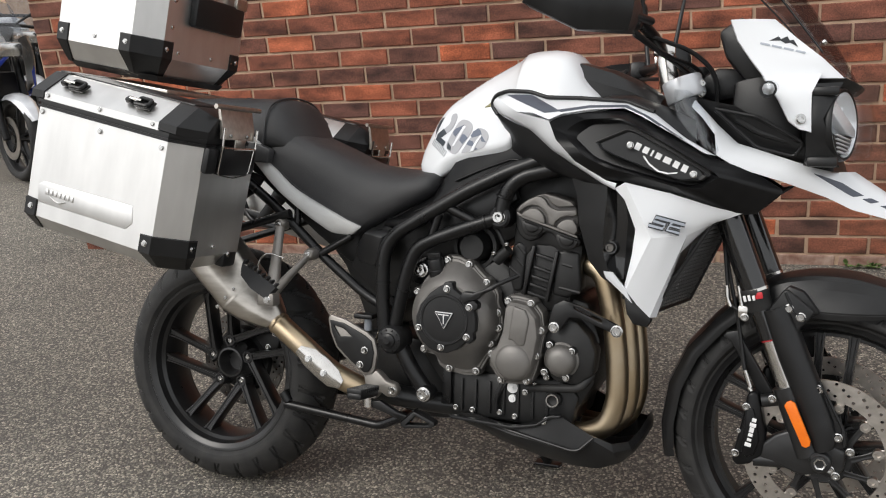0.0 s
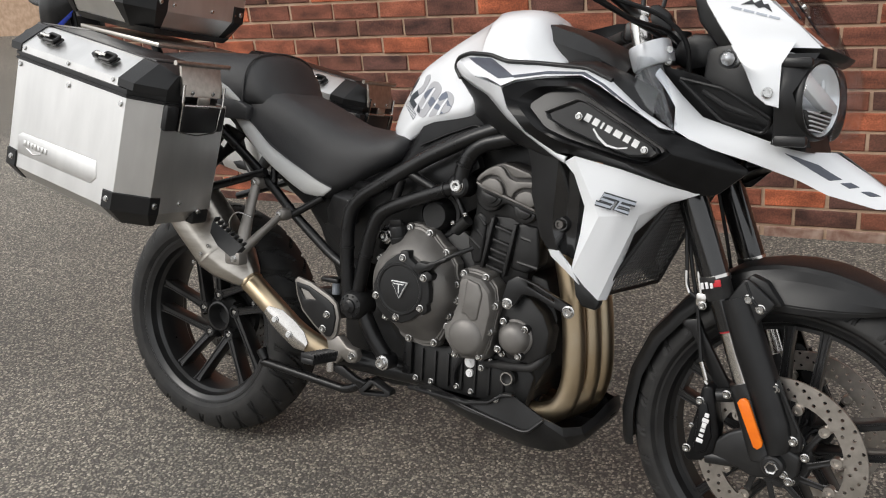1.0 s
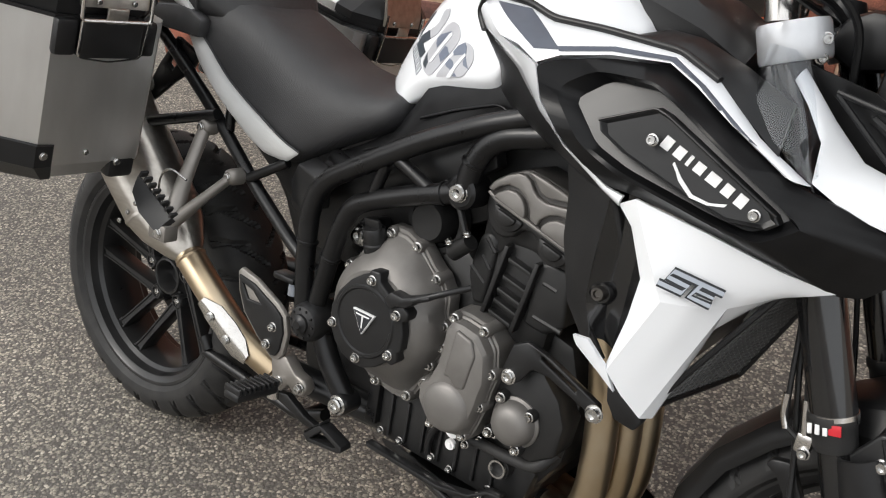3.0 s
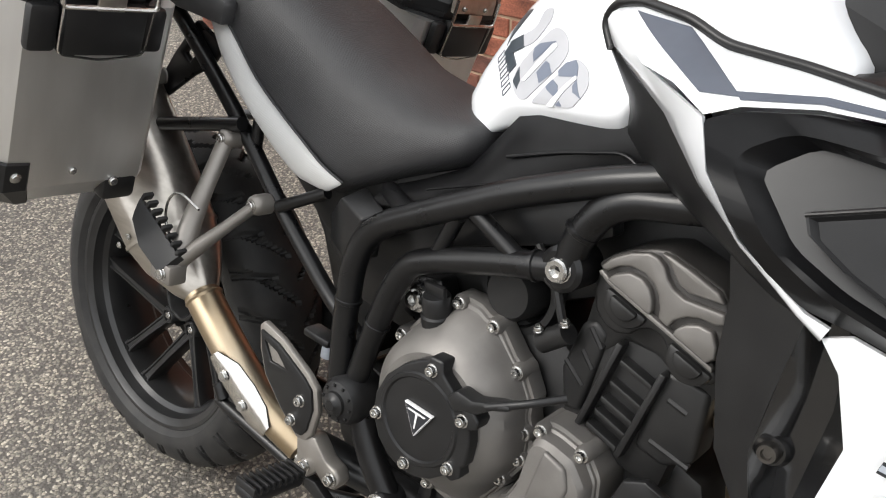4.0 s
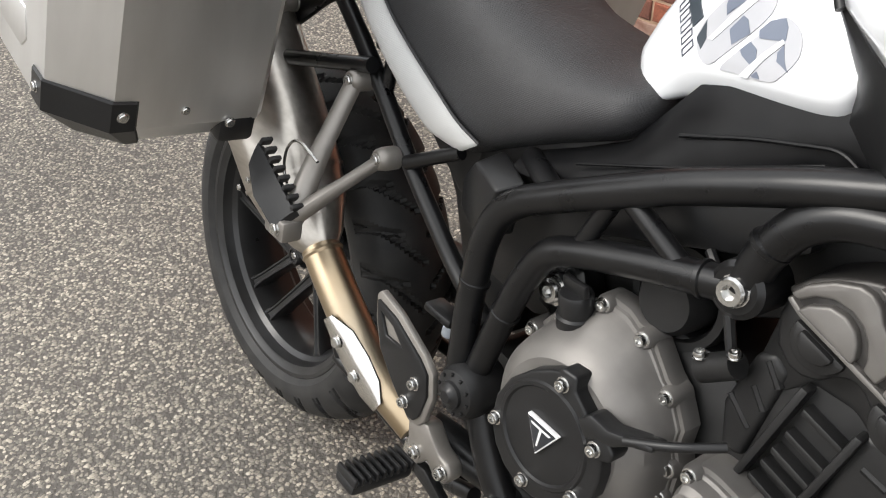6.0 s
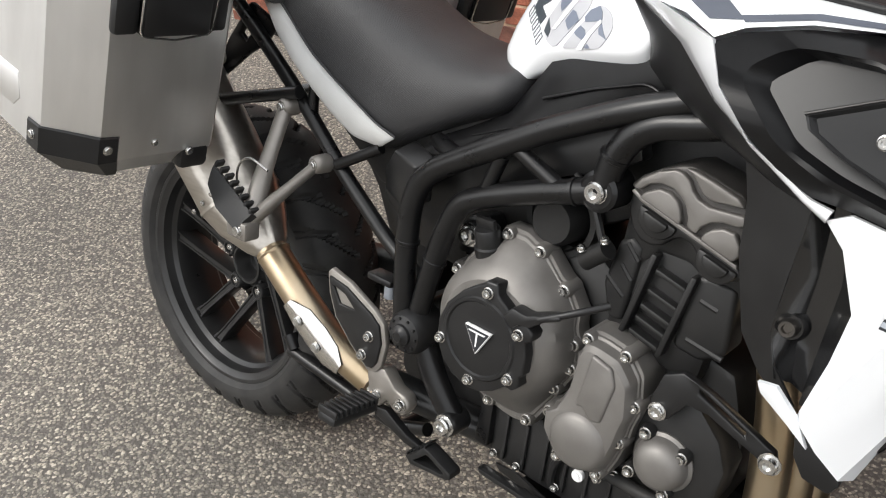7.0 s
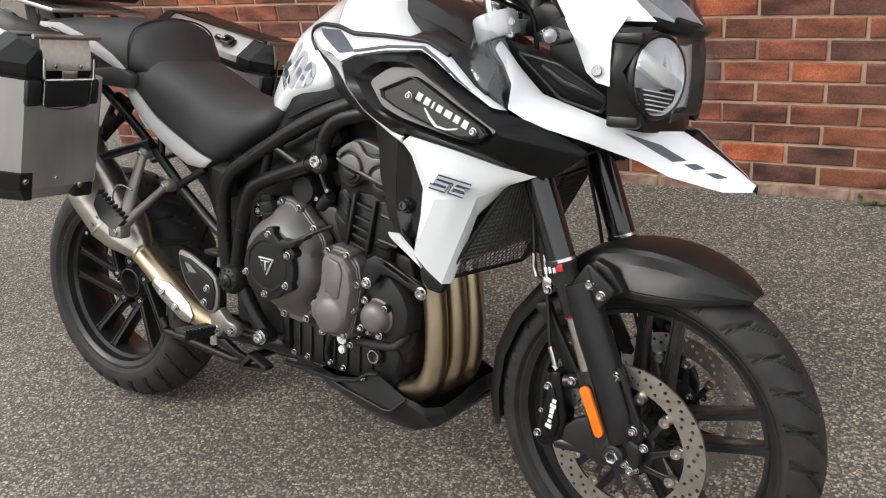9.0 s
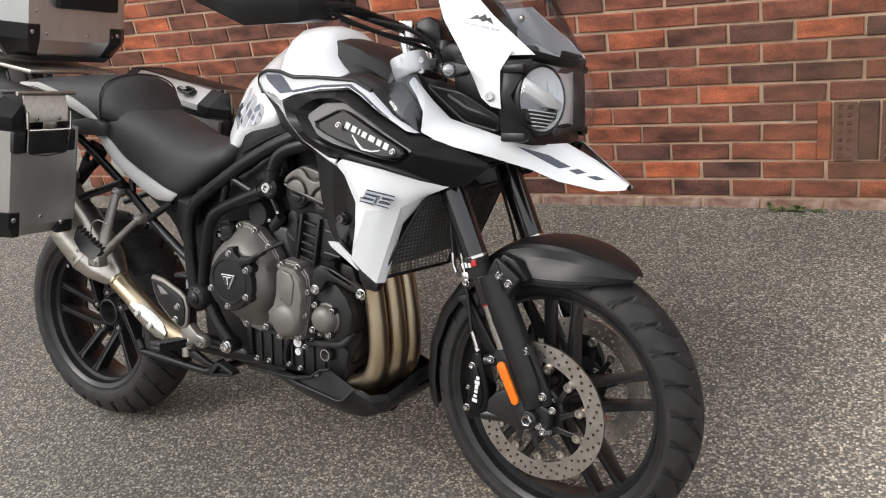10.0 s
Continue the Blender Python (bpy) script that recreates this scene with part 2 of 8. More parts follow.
def brick_material():
    m = material("fired_brick", (0.2, 0.06, 0.04), None, 0.85, scale=22, fine=300, bump=0.5, depth=0.003)
    n, l = m.node_tree.nodes, m.node_tree.links
    p = n["Principled BSDF"]
    info = n.new("ShaderNodeObjectInfo")
    ramp = n.new("ShaderNodeValToRGB")
    e = ramp.color_ramp.elements
    e[0].position, e[0].color = 0.0, (0.095, 0.042, 0.033, 1)
    e[1].position, e[1].color = 1.0, (0.40, 0.105, 0.045, 1)
    for pos, c in ((0.2, (0.120, 0.047, 0.032, 1)), (0.42, (0.160, 0.056, 0.035, 1)), (0.70, (0.205, 0.066, 0.038, 1)), (0.90, (0.265, 0.078, 0.040, 1))):
        x = e.new(pos)
        x.color = c
    geo = n.new("ShaderNodeNewGeometry")
    both_ = n.new("ShaderNodeMath")
    l.new(info.outputs["Random"], both_.inputs[0])
    l.new(geo.outputs["Random Per Island"], both_.inputs[1])
    fract = n.new("ShaderNodeMath")
    fract.operation = "FRACT"
    l.new(both_.outputs[0], fract.inputs[0])
    l.new(fract.outputs[0], ramp.inputs[0])
    co = n["Texture Coordinate"]
    off = n.new("ShaderNodeVectorMath")
    off.operation = "ADD"
    l.new(co.outputs["Object"], off.inputs[0])
    l.new(info.outputs["Location"], off.inputs[1])
    drawn = n.new("ShaderNodeMapping")
    drawn.inputs["Scale"].default_value = (0.75, 1.0, 1.7)
    l.new(off.outputs[0], drawn.inputs[0])
    burn = n.new("ShaderNodeTexNoise")
    burn.inputs["Scale"].default_value, burn.inputs["Detail"].default_value = 11, 4
    l.new(drawn.outputs[0], burn.inputs["Vector"])
    k = n.new("ShaderNodeMapRange")
    k.inputs["From Min"].default_value, k.inputs["From Max"].default_value = 0.3, 0.7
    k.inputs["To Min"].default_value, k.inputs["To Max"].default_value = 0.42, 1.78
    l.new(burn.outputs["Fac"], k.inputs[0])
    mul = n.new("ShaderNodeVectorMath")
    mul.operation = "SCALE"
    l.new(ramp.outputs[0], mul.inputs[0])
    l.new(k.outputs[0], mul.inputs["Scale"])
    grit = n.new("ShaderNodeTexNoise")
    grit.inputs["Scale"].default_value, grit.inputs["Detail"].default_value = 170, 4
    l.new(off.outputs[0], grit.inputs["Vector"])
    spot = n.new("ShaderNodeMapRange")
    spot.inputs["From Min"].default_value, spot.inputs["From Max"].default_value = 0.35, 0.68
    spot.inputs["To Min"].default_value, spot.inputs["To Max"].default_value = 0.74, 1.26
    l.new(grit.outputs["Fac"], spot.inputs[0])
    mul2 = n.new("ShaderNodeVectorMath")
    mul2.operation = "SCALE"
    l.new(mul.outputs[0], mul2.inputs[0])
    l.new(spot.outputs[0], mul2.inputs["Scale"])
    # a sooty, mossy bloom round the air bricks, ragged at its edge
    bloom = n.new("ShaderNodeMapping")
    bloom.vector_type = "TEXTURE"
    bloom.inputs["Location"].default_value, bloom.inputs["Scale"].default_value = (2.35, 3.3, 0.35), (1.25, 1.0, 0.75)
    rag = n.new("ShaderNodeTexNoise")
    rag.inputs["Scale"].default_value, rag.inputs["Detail"].default_value = 5, 5
    l.new(off.outputs[0], rag.inputs["Vector"])
    l.new(off.outputs[0], bloom.inputs[0])
    ball = n.new("ShaderNodeTexGradient")
    ball.gradient_type = "SPHERICAL"
    l.new(bloom.outputs[0], ball.inputs[0])
    patchy = n.new("ShaderNodeMath")
    patchy.operation = "MULTIPLY"
    l.new(ball.outputs["Fac"], patchy.inputs[0])
    l.new(rag.outputs["Fac"], patchy.inputs[1])
    soot = n.new("ShaderNodeMapRange")
    soot.inputs["From Min"].default_value, soot.inputs["From Max"].default_value = 0.05, 0.35
    soot.inputs["To Min"].default_value, soot.inputs["To Max"].default_value = 0.0, 0.5
    l.new(patchy.outputs[0], soot.inputs[0])
    stained = n.new("ShaderNodeMix")
    stained.data_type = "RGBA"
    l.new(soot.outputs[0], stained.inputs[0])
    l.new(mul2.outputs[0], stained.inputs[6])
    stained.inputs[7].default_value = (0.115, 0.072, 0.044, 1)
    l.new(stained.outputs[2], p.inputs["Base Color"])
    return m


ASPHALT, BRICK = asphalt(), brick_material()
WASHED = material("washed_brick", (0.17, 0.075, 0.052), (0.42, 0.30, 0.24), 0.9, scale=20, fine=300, bump=0.5, depth=0.003)
MORTAR = material("pale_mortar", (0.40, 0.270, 0.180), (0.53, 0.375, 0.27), 0.92, scale=18, fine=350, bump=0.6, depth=0.003)


# ---- shaping tools ----
from mathutils.bvhtree import BVHTree


def part(name, bm, mat, parent=None, label="", m=None, smooth=38):
    """Links a bmesh as one mesh object, under parent if there is one; bm may also be a ready mesh."""
    if isinstance(bm, bpy.types.Mesh):
        me = bm
    else:
        bmesh.ops.recalc_face_normals(bm, faces=bm.faces)
        me = bpy.data.meshes.new(name)
        lim = radians(smooth)
        for f in bm.faces:
            f.smooth = smooth > 0
        for e in bm.edges:
            e.smooth = len(e.link_faces) == 2 and e.calc_face_angle(0) < lim
        bm.to_mesh(me)
        bm.free()
        me.materials.append(mat)
    ob = new(name, me)
    ob.parent = parent
    if m is not None:
        ob.matrix_local = m
    if label:
        ob["label"] = label
    return ob


def rounded(bm, width, segs=2, angle=25):
    """Bevels all edges of bm sharper than angle."""
    es = [e for e in bm.edges if len(e.link_faces) == 2 and e.calc_face_angle(0) > radians(angle)]
    if width > 0 and es:
        bmesh.ops.bevel(bm, geom=es, offset=width, segments=segs, profile=0.5, affect="EDGES", clamp_overlap=True)
    return bm


def box(c, s, bevel=0.002, m=None, bm=None, segs=2):
    """A box of size s about c, bevelled."""
    b = bmesh.new()
    bmesh.ops.create_cube(b, size=1, matrix=Matrix.Translation(c) @ Matrix.Diagonal((*s, 1)))
    rounded(b, bevel, segs)
    if m is not None:
        b.transform(m)
    return add(bm, b)


def add(bm, other):
    """Joins other into bm (or gives other back when there is no bm)."""
    if bm is None:
        return other
    me = bpy.data.meshes.new("tmp")
    other.to_mesh(me)
    other.free()
    bm.from_mesh(me)
    bpy.data.meshes.remove(me)
    return bm


def slab(outline, y0, y1, bevel=0.002, bm=None, segs=2, holes=()):
    """A plate: an outline of (x, z) or (x, z, dy) points in the bike's side plane, from y0 to y1, edges rounded."""
    b = bmesh.new()
    loops = []
    for pts in (outline, *holes):
        vs = [b.verts.new((q[0], y0 + (q[2] if len(q) > 2 else 0), q[1])) for q in pts]
        loops.append([b.edges.new((vs[i], vs[(i + 1) % len(vs)])) for i in range(len(vs))])
    if holes:
        faces = [g for g in bmesh.ops.triangle_fill(b, use_beauty=True, use_dissolve=False, edges=[e for lp in loops for e in lp])["geom"] if isinstance(g, bmesh.types.BMFace)]
    else:
        faces = [b.faces.new([v for v in b.verts])]
    ext = bmesh.ops.extrude_face_region(b, geom=faces)
    bmesh.ops.translate(b, vec=(0, y1 - y0, 0), verts=[g for g in ext["geom"] if isinstance(g, bmesh.types.BMVert)])
    bmesh.ops.recalc_face_normals(b, faces=b.faces)
    rounded(b, bevel, segs, 30)
    return add(bm, b)


def smooth_line(pts, r=0.03, n=6):
    """Rounds the corners of a line of 3D points with arcs of about r."""
    pts = [Vector(p) for p in pts]
    out = [pts[0]]
    for a, p, c in zip(pts, pts[1:], pts[2:]):
        u, w = (a - p), (c - p)
        k = min(r, u.length * 0.48, w.length * 0.48)
        u, w = p + u.normalized() * k, p + w.normalized() * k
        for i in range(n + 1):
            t = i / n
            out.append(u * (1 - t) ** 2 + p * 2 * t * (1 - t) + w * t * t)
    return out + [pts[-1]]


def tube(pts, r, n=14, bend=0.03, bm=None, caps=True, flat=1.0):
    """A tube along a bent line; r is one radius or one for each end."""
    line = smooth_line(pts, bend) if bend else [Vector(p) for p in pts]
    r0, r1 = r if isinstance(r, (tuple, list)) else (r, r)
    b = bmesh.new()
    rings = []
    tang = [(line[min(i + 1, len(line) - 1)] - line[max(i - 1, 0)]).normalized() for i in range(len(line))]
    side = tang[0].orthogonal().normalized()
    for i, p in enumerate(line):
        side = (side - tang[i] * side.dot(tang[i])).normalized()
        up = tang[i].cross(side)
        rr = r0 + (r1 - r0) * i / max(1, len(line) - 1)
        rings.append([b.verts.new(p + (side * math.cos(a) + up * math.sin(a) * flat) * rr) for a in (2 * math.pi * k / n for k in range(n))])
    for a, c in zip(rings, rings[1:]):
        for k in range(n):
            b.faces.new((a[k], a[(k + 1) % n], c[(k + 1) % n], c[k]))
    if caps:
        b.faces.new(rings[0][::-1])
        b.faces.new(rings[-1])
    return add(bm, b)


def lathe(profile, n=32, m=None, bm=None, closed=False):
    """Turns a profile of (radius, height) round the y axis; height runs along y."""
    b = bmesh.new()
    rings = []
    for rad, h in profile:
        if rad < 1e-6:
            rings.append([b.verts.new((0, h, 0))])
        else:
            rings.append([b.verts.new((rad * math.cos(2 * math.pi * k / n), h, rad * math.sin(2 * math.pi * k / n))) for k in range(n)])
    pairs = list(zip(rings, rings[1:])) + ([(rings[-1], rings[0])] if closed else [])
    for a, c in pairs:
        for k in range(n):
            q = [a[k % len(a)], a[(k + 1) % len(a)], c[(k + 1) % len(c)], c[k % len(c)]]
            q = [v for i, v in enumerate(q) if v not in q[:i]]
            if len(q) > 2:
                b.faces.new(q)
    if m is not None:
        b.transform(m)
    return add(bm, b)


def at(x, y, z, rx=0, ry=0, rz=0):
    return pose(x, y, z, rx, ry, rz)


def toward(p, d):
    """A pose at p whose -y axis (the outer end of lathed things) points along d."""
    return Matrix.Translation(p) @ Vector((0, -1, 0)).rotation_difference(Vector(d).normalized()).to_matrix().to_4x4()


def loft(sections, bm=None, caps=True, closed=True):
    """Skins a row of rings, each a list of 3D points of equal number."""
    b = bmesh.new()
    rings = [[b.verts.new(p) for p in s] for s in sections]
    n = len(rings[0])
    for a, c in zip(rings, rings[1:]):
        for k in range(n if closed else n - 1):
            b.faces.new((a[k], a[(k + 1) % n], c[(k + 1) % n], c[k]))
    if caps and closed:
        b.faces.new(rings[0][::-1])
        b.faces.new(rings[-1])
    return add(bm, b)


def shell(verts, faces, thick=0.003, bevel=0.0, subdiv=0, crease=(), bm=None, inward=(0, 1, 0)):
    """A panel from corner points and faces, given thickness away from inward."""
    b = bmesh.new()
    vs = [b.verts.new(v) for v in verts]
    for f in faces:
        b.faces.new([vs[i] for i in f])
    if bevel:
        rounded(b, bevel, 2, 8)
    if subdiv:
        bmesh.ops.subdivide_edges(b, edges=b.edges, cuts=subdiv, use_grid_fill=True, smooth=0.0)
    geo = bmesh.ops.extrude_face_region(b, geom=list(b.faces))
    bmesh.ops.translate(b, vec=Vector(inward) * thick, verts=[g for g in geo["geom"] if isinstance(g, bmesh.types.BMVert)])
    bmesh.ops.recalc_face_normals(b, faces=b.faces)
    return add(bm, b)


def bolt_mesh(name, r, h, socket=True):
    """A domed cap bolt with a hexagon socket, its head towards -y."""
    b = bmesh.new()
    prof = [(r * 1.25, 0.0), (r * 1.25, -h * 0.15), (r, -h * 0.2), (r, -h * 0.75), (r * 0.85, -h), (r * 0.5, -h)]
    prof += [(r * 0.45, -h * 0.5), (0, -h * 0.5)] if socket else [(0, -h * 1.05)]
    lathe(prof, 12, bm=b)
    for f in b.faces:
        f.smooth = True
    for e in b.edges:
        e.smooth = len(e.link_faces) == 2 and e.calc_face_angle(0) < radians(35)
    me = bpy.data.meshes.new(name)
    b.to_mesh(me)
    b.free()
    me.materials.append(CHROME)
    return me


BOLT, BIGBOLT, RIVET = bolt_mesh("bolt", 0.0055, 0.006), bolt_mesh("big_bolt", 0.011, 0.009), bolt_mesh("rivet", 0.0045, 0.003, False)


def bolt(p, parent, d=(0, -1, 0), mesh=None, s=1.0, name="bolt", m=None):
    q = toward(p, d) @ Matrix.Diagonal((s, s, s, 1))
    return part(name, mesh or BOLT, None, parent, m=(m @ q) if m is not None else q)


def arc(cx, cz, r, a0, a1, n=10, k=1.0):
    """Points (x, z) along an arc in degrees."""
    return [(cx + r * math.cos(radians(a0 + (a1 - a0) * i / n)), cz + k * r * math.sin(radians(a0 + (a1 - a0) * i / n))) for i in range(n + 1)]


def panel(a, b, thick=0.004, rows=4, bulge=0.0, out=(0, -1, 0), bm=None, cols=3):
    """A panel between two lines of 3D points of equal number, bulged along out and given thickness behind."""
    out = Vector(out)
    def fine(pts):
        pts = [Vector(p) for p in pts]
        res = []
        for p, q in zip(pts, pts[1:]):
            res += [p.lerp(q, i / cols) for i in range(cols)]
        return res + [pts[-1]]
    a, b = fine(a), fine(b)
    bmx = bmesh.new()
    grid = []
    for r in range(rows + 1):
        t = r / rows
        lift = bulge * 4 * t * (1 - t)
        grid.append([bmx.verts.new(p.lerp(q, t) + out * lift) for p, q in zip(a, b)])
    faces = []
    for u, w in zip(grid, grid[1:]):
        for i in range(len(u) - 1):
            faces.append(bmx.faces.new((u[i], u[i + 1], w[i + 1], w[i])))
    bmesh.ops.remove_doubles(bmx, verts=bmx.verts, dist=0.0002)
    geo = bmesh.ops.extrude_face_region(bmx, geom=list(bmx.faces))
    bmesh.ops.translate(bmx, vec=-out * thick, verts=[g for g in geo["geom"] if isinstance(g, bmesh.types.BMVert)])
    bmesh.ops.recalc_face_normals(bmx, faces=bmx.faces)
    return add(bm, bmx)


def sym(half):
    """A closed ring of (y, z) from a half profile that runs from its outer foot to the centre top."""
    ring = [(-y, z) for y, z in half]
    return ring + [(y, z) for y, z in reversed(half) if y > 1e-6]


def body(stations, bm=None, fine=3):
    """A solid lofted along x through stations (x, half profile), smoothed between them."""
    rings = [[(x, y, z) for y, z in sym(h)] for x, h in stations]
    out = []
    n = len(rings)
    for i in range(n - 1):
        p0, p1, p2, p3 = rings[max(i - 1, 0)], rings[i], rings[i + 1], rings[min(i + 2, n - 1)]
        for s in range(fine):
            t = s / fine
            ring = []
            for a, b, c, d in zip(p0, p1, p2, p3):
                a, b, c, d = Vector(a), Vector(b), Vector(c), Vector(d)
                ring.append(0.5 * (2 * b + (c - a) * t + (2 * a - 5 * b + 4 * c - d) * t * t + (3 * b - a - 3 * c + d) * t ** 3))
            out.append(ring)
    out.append([Vector(p) for p in rings[-1]])
    return loft(out, bm)


def soften(bm, times=1):
    """Subdivides and rounds a closed cage."""
    me = bpy.data.meshes.new("cage")
    bm.to_mesh(me)
    bm.free()
    ob = bpy.data.objects.new("cage", me)
    scene.collection.objects.link(ob)
    mod = ob.modifiers.new("s", "SUBSURF")
    mod.levels = mod.render_levels = times
    dg = bpy.context.evaluated_depsgraph_get()
    res = bmesh.new()
    res.from_mesh(ob.evaluated_get(dg).to_mesh())
    bpy.data.objects.remove(ob)
    return res


def flip(bm):
    """Mirrors a bmesh to the bike's other side."""
    bm.transform(Matrix.Diagonal((1, -1, 1, 1)))
    bmesh.ops.reverse_faces(bm, faces=bm.faces)
    return bm


# ---- ground and wall ----
def ground():
    b = bmesh.new()
    bmesh.ops.create_grid(b, x_segments=40, y_segments=40, size=400)
    tagged(part("ground", b, ASPHALT), "worn grey asphalt car park with pale stone chips", "ground", kind="structure")


ground()
WALL_Y = 3.3
wall = box((2.95, WALL_Y + 0.117, 1.45), (10.0, 0.22, 3.1), 0.0)
wall = tagged(part("wall_north", wall, MORTAR, smooth=0), "red and brown brick wall with pale mortar joints", "wall", kind="structure")


def brick_mesh(name, w, h, seed):
    """A worn brick face: chamfered block with slightly uneven corners, its face at y = 0."""
    rnd = random.Random(seed)
    b = bmesh.new()
    bmesh.ops.create_cube(b, size=1, matrix=Matrix.Translation((0, 0.03, 0)) @ Matrix.Diagonal((w, 0.06, h, 1)))
    bmesh.ops.delete(b, geom=[f for f in b.faces if f.normal.y > 0.5], context="FACES")
    front = [e for e in b.edges if all(v.co.y < 0.01 for v in e.verts)]
    bmesh.ops.bevel(b, geom=front, offset=0.003, segments=1, affect="EDGES")
    for v in b.verts:
        v.co.x += rnd.uniform(-0.002, 0.002)
        v.co.z += rnd.uniform(-0.002, 0.002)
    me = bpy.data.meshes.new(name)
    b.to_mesh(me)
    b.free()
    me.materials.append(BRICK)
    return me


BRICKS = [brick_mesh("brick", 0.2125, 0.0635, i) for i in range(10)]
FOOT = [brick_mesh("brick", 0.2105, 0.0635, i) for i in range(20, 25)]
for me in FOOT:
    me.materials[0] = WASHED


# ---- the motorcycle: frame of reference and wheels ----
bike = tagged(new("motorcycle"), "white and black adventure motorcycle leaning on its side stand", "motorcycle")
BIKE = pose(-0.186, 1.578, 0, -16, 0, -5.6)
bike.matrix_world = BIKE
RAKE = radians(23.1)
AXIS_AT, AXIS_DIR = Vector((1.62, 0, 0)), Vector((-math.sin(RAKE), 0, math.cos(RAKE)))
STEER = Matrix.Translation(AXIS_AT) @ Matrix.Rotation(radians(-5), 4, AXIS_DIR) @ Matrix.Translation(-AXIS_AT)

# the bars sit a little off the line of the wheel
BARS = Matrix.Translation(AXIS_AT) @ Matrix.Rotation(radians(9), 4, AXIS_DIR) @ Matrix.Translation(-AXIS_AT)


def tyre(parent, cx, cz, R, width, rim_r, lugs, cut=0.05):
    """A lathed tyre whose tread carries slanting grooves."""
    h = width / 2
    prof = [(R - 0.82 * h * (1 - math.cos(radians(-80 + 160 * i / 36))), h * math.sin(radians(-80 + 160 * i / 36)) / math.sin(radians(80))) for i in range(37)]
    top = R - 0.68 * h
    side = [(top - (top - rim_r) * f, -h * k) for f, k in ((0.12, 1.012), (0.35, 1.012), (0.62, 0.985), (0.70, 0.955), (0.88, 0.89), (1.08, 0.80))]
    prof = side[::-1] + prof + [(r, -y) for r, y in side]
    n = 900
    b = bmesh.new()
    rings = []
    near = lambda f, c: max(0.0, 1.0 - abs((f % 1.0) - c) / c)
    for k in range(n):
        ring, a = [], 2 * math.pi * k / n
        for rad, y in prof:
            v, u, g = y / h, k / n * lugs, 0.0
            if rad > R - 0.80 * h * 0.83:
                w = 0.0 if v >= 0 else 0.5
                if 0.06 < abs(v) < 0.985:
                    g = 0.008 * min(1.0, 2.2 * near(u + w - 0.9 * abs(v) - 0.25 * v * v, cut))
                if 0.45 < abs(v) < 0.995:
                    g = max(g, 0.008 * min(1.0, 2.2 * near(u + w + 0.52 - 0.45 * abs(v), cut)))
            ring.append(b.verts.new((cx + (rad - g) * math.cos(a), y, cz + (rad - g) * math.sin(a))))
        rings.append(ring)
    for k in range(n):
        p, q = rings[k], rings[(k + 1) % n]
        for i in range(len(prof) - 1):
            b.faces.new((p[i], p[i + 1], q[i + 1], q[i]))
    return part("tyre", b, RUBBER, parent, "black road tyre with angled tread grooves", smooth=26)


def rim_band(parent, cx, cz, r, w):
    h = w / 2
    prof = [(r + 0.004, -h), (r + 0.010, -h + 0.004), (r - 0.004, -h + 0.012), (r - 0.014, -0.03), (r - 0.026, -0.02), (r - 0.026, 0.02), (r - 0.014, 0.03), (r - 0.004, h - 0.012), (r + 0.010, h - 0.004), (r + 0.004, h)]
    prof += [(r - 0.002, h - 0.001), (r - 0.011, h - 0.007), (r - 0.014, h - 0.008), (r - 0.015, h - 0.012), (r - 0.019, h - 0.024), (r - 0.026, h - 0.032), (r - 0.033, 0.02)]
    prof += [(r - 0.033, -0.02), (r - 0.026, -h + 0.032), (r - 0.019, -h + 0.024), (r - 0.015, -h + 0.012), (r - 0.014, -h + 0.008), (r - 0.011, -h + 0.007), (r - 0.002, -h + 0.001)]
    return part("rim", lathe(prof, 110, at(cx, 0, cz), closed=True), ALLOY, parent, "black alloy wheel rim", smooth=22)


def spoke(p0, p1, w0, w1, t0, t1):
    """A tapered cast spoke with a flat face and raised edges, from p0 at the hub to p1 at the rim."""
    p0, p1 = Vector(p0), Vector(p1)
    d = (p1 - p0).normalized()
    s = Vector((0, 1, 0)).cross(d).normalized()
    o = Vector((0, 1, 0))
    secs = []
    for f, k in ((0, 1.0), (0.2, 0.9), (0.5, 0.84), (0.75, 0.9), (0.9, 1.15), (0.97, 1.5), (1, 1.9)):
        p, w, t = p0.lerp(p1, f), (w0 + (w1 - w0) * f) * k / 2, (t0 + (t1 - t0) * f) / 2
        ring = [(-1, -0.7), (-0.8, -1.0), (-0.5, -1.0), (-0.35, -0.86), (0.35, -0.86), (0.5, -1.0), (0.8, -1.0), (1, -0.7), (0.8, 0.8), (0.5, 1.0), (-0.5, 1.0), (-0.8, 0.8)]
        secs.append([p + s * w * a + o * t * c for a, c in ring])
    return loft(secs)


def disc(parent, cx, cz, y, r1, r0, label):
    """A drilled brake disc: a ring with rows of round holes through it."""
    circle = lambda x, z, r, n, k=0.0: [(x + r * math.cos(2 * math.pi * (i + k) / n), z + r * math.sin(2 * math.pi * (i + k) / n)) for i in range(n)]
    holes = [circle(cx, cz, r0, 64)]
    for f, k in ((0.24, 0), (0.46, 0.36), (0.66, 0.68), (0.86, 0.04)):
        rad = r0 + (r1 - r0) * f
        for i in range(22):
            a = 2 * math.pi * (i + k) / 22
            holes.append(circle(cx + rad * math.cos(a), cz + rad * math.sin(a), 0.0034, 8))
    return part("brake_disc", slab(circle(cx, cz, r1, 96), y, y + 0.005, 0.0, holes=holes), DISCMETAL, parent, label, smooth=30)


RX, RZ, RR = -0.010, 0.326, 0.320
FX, FZ, FR = 1.488, 0.317, 0.316

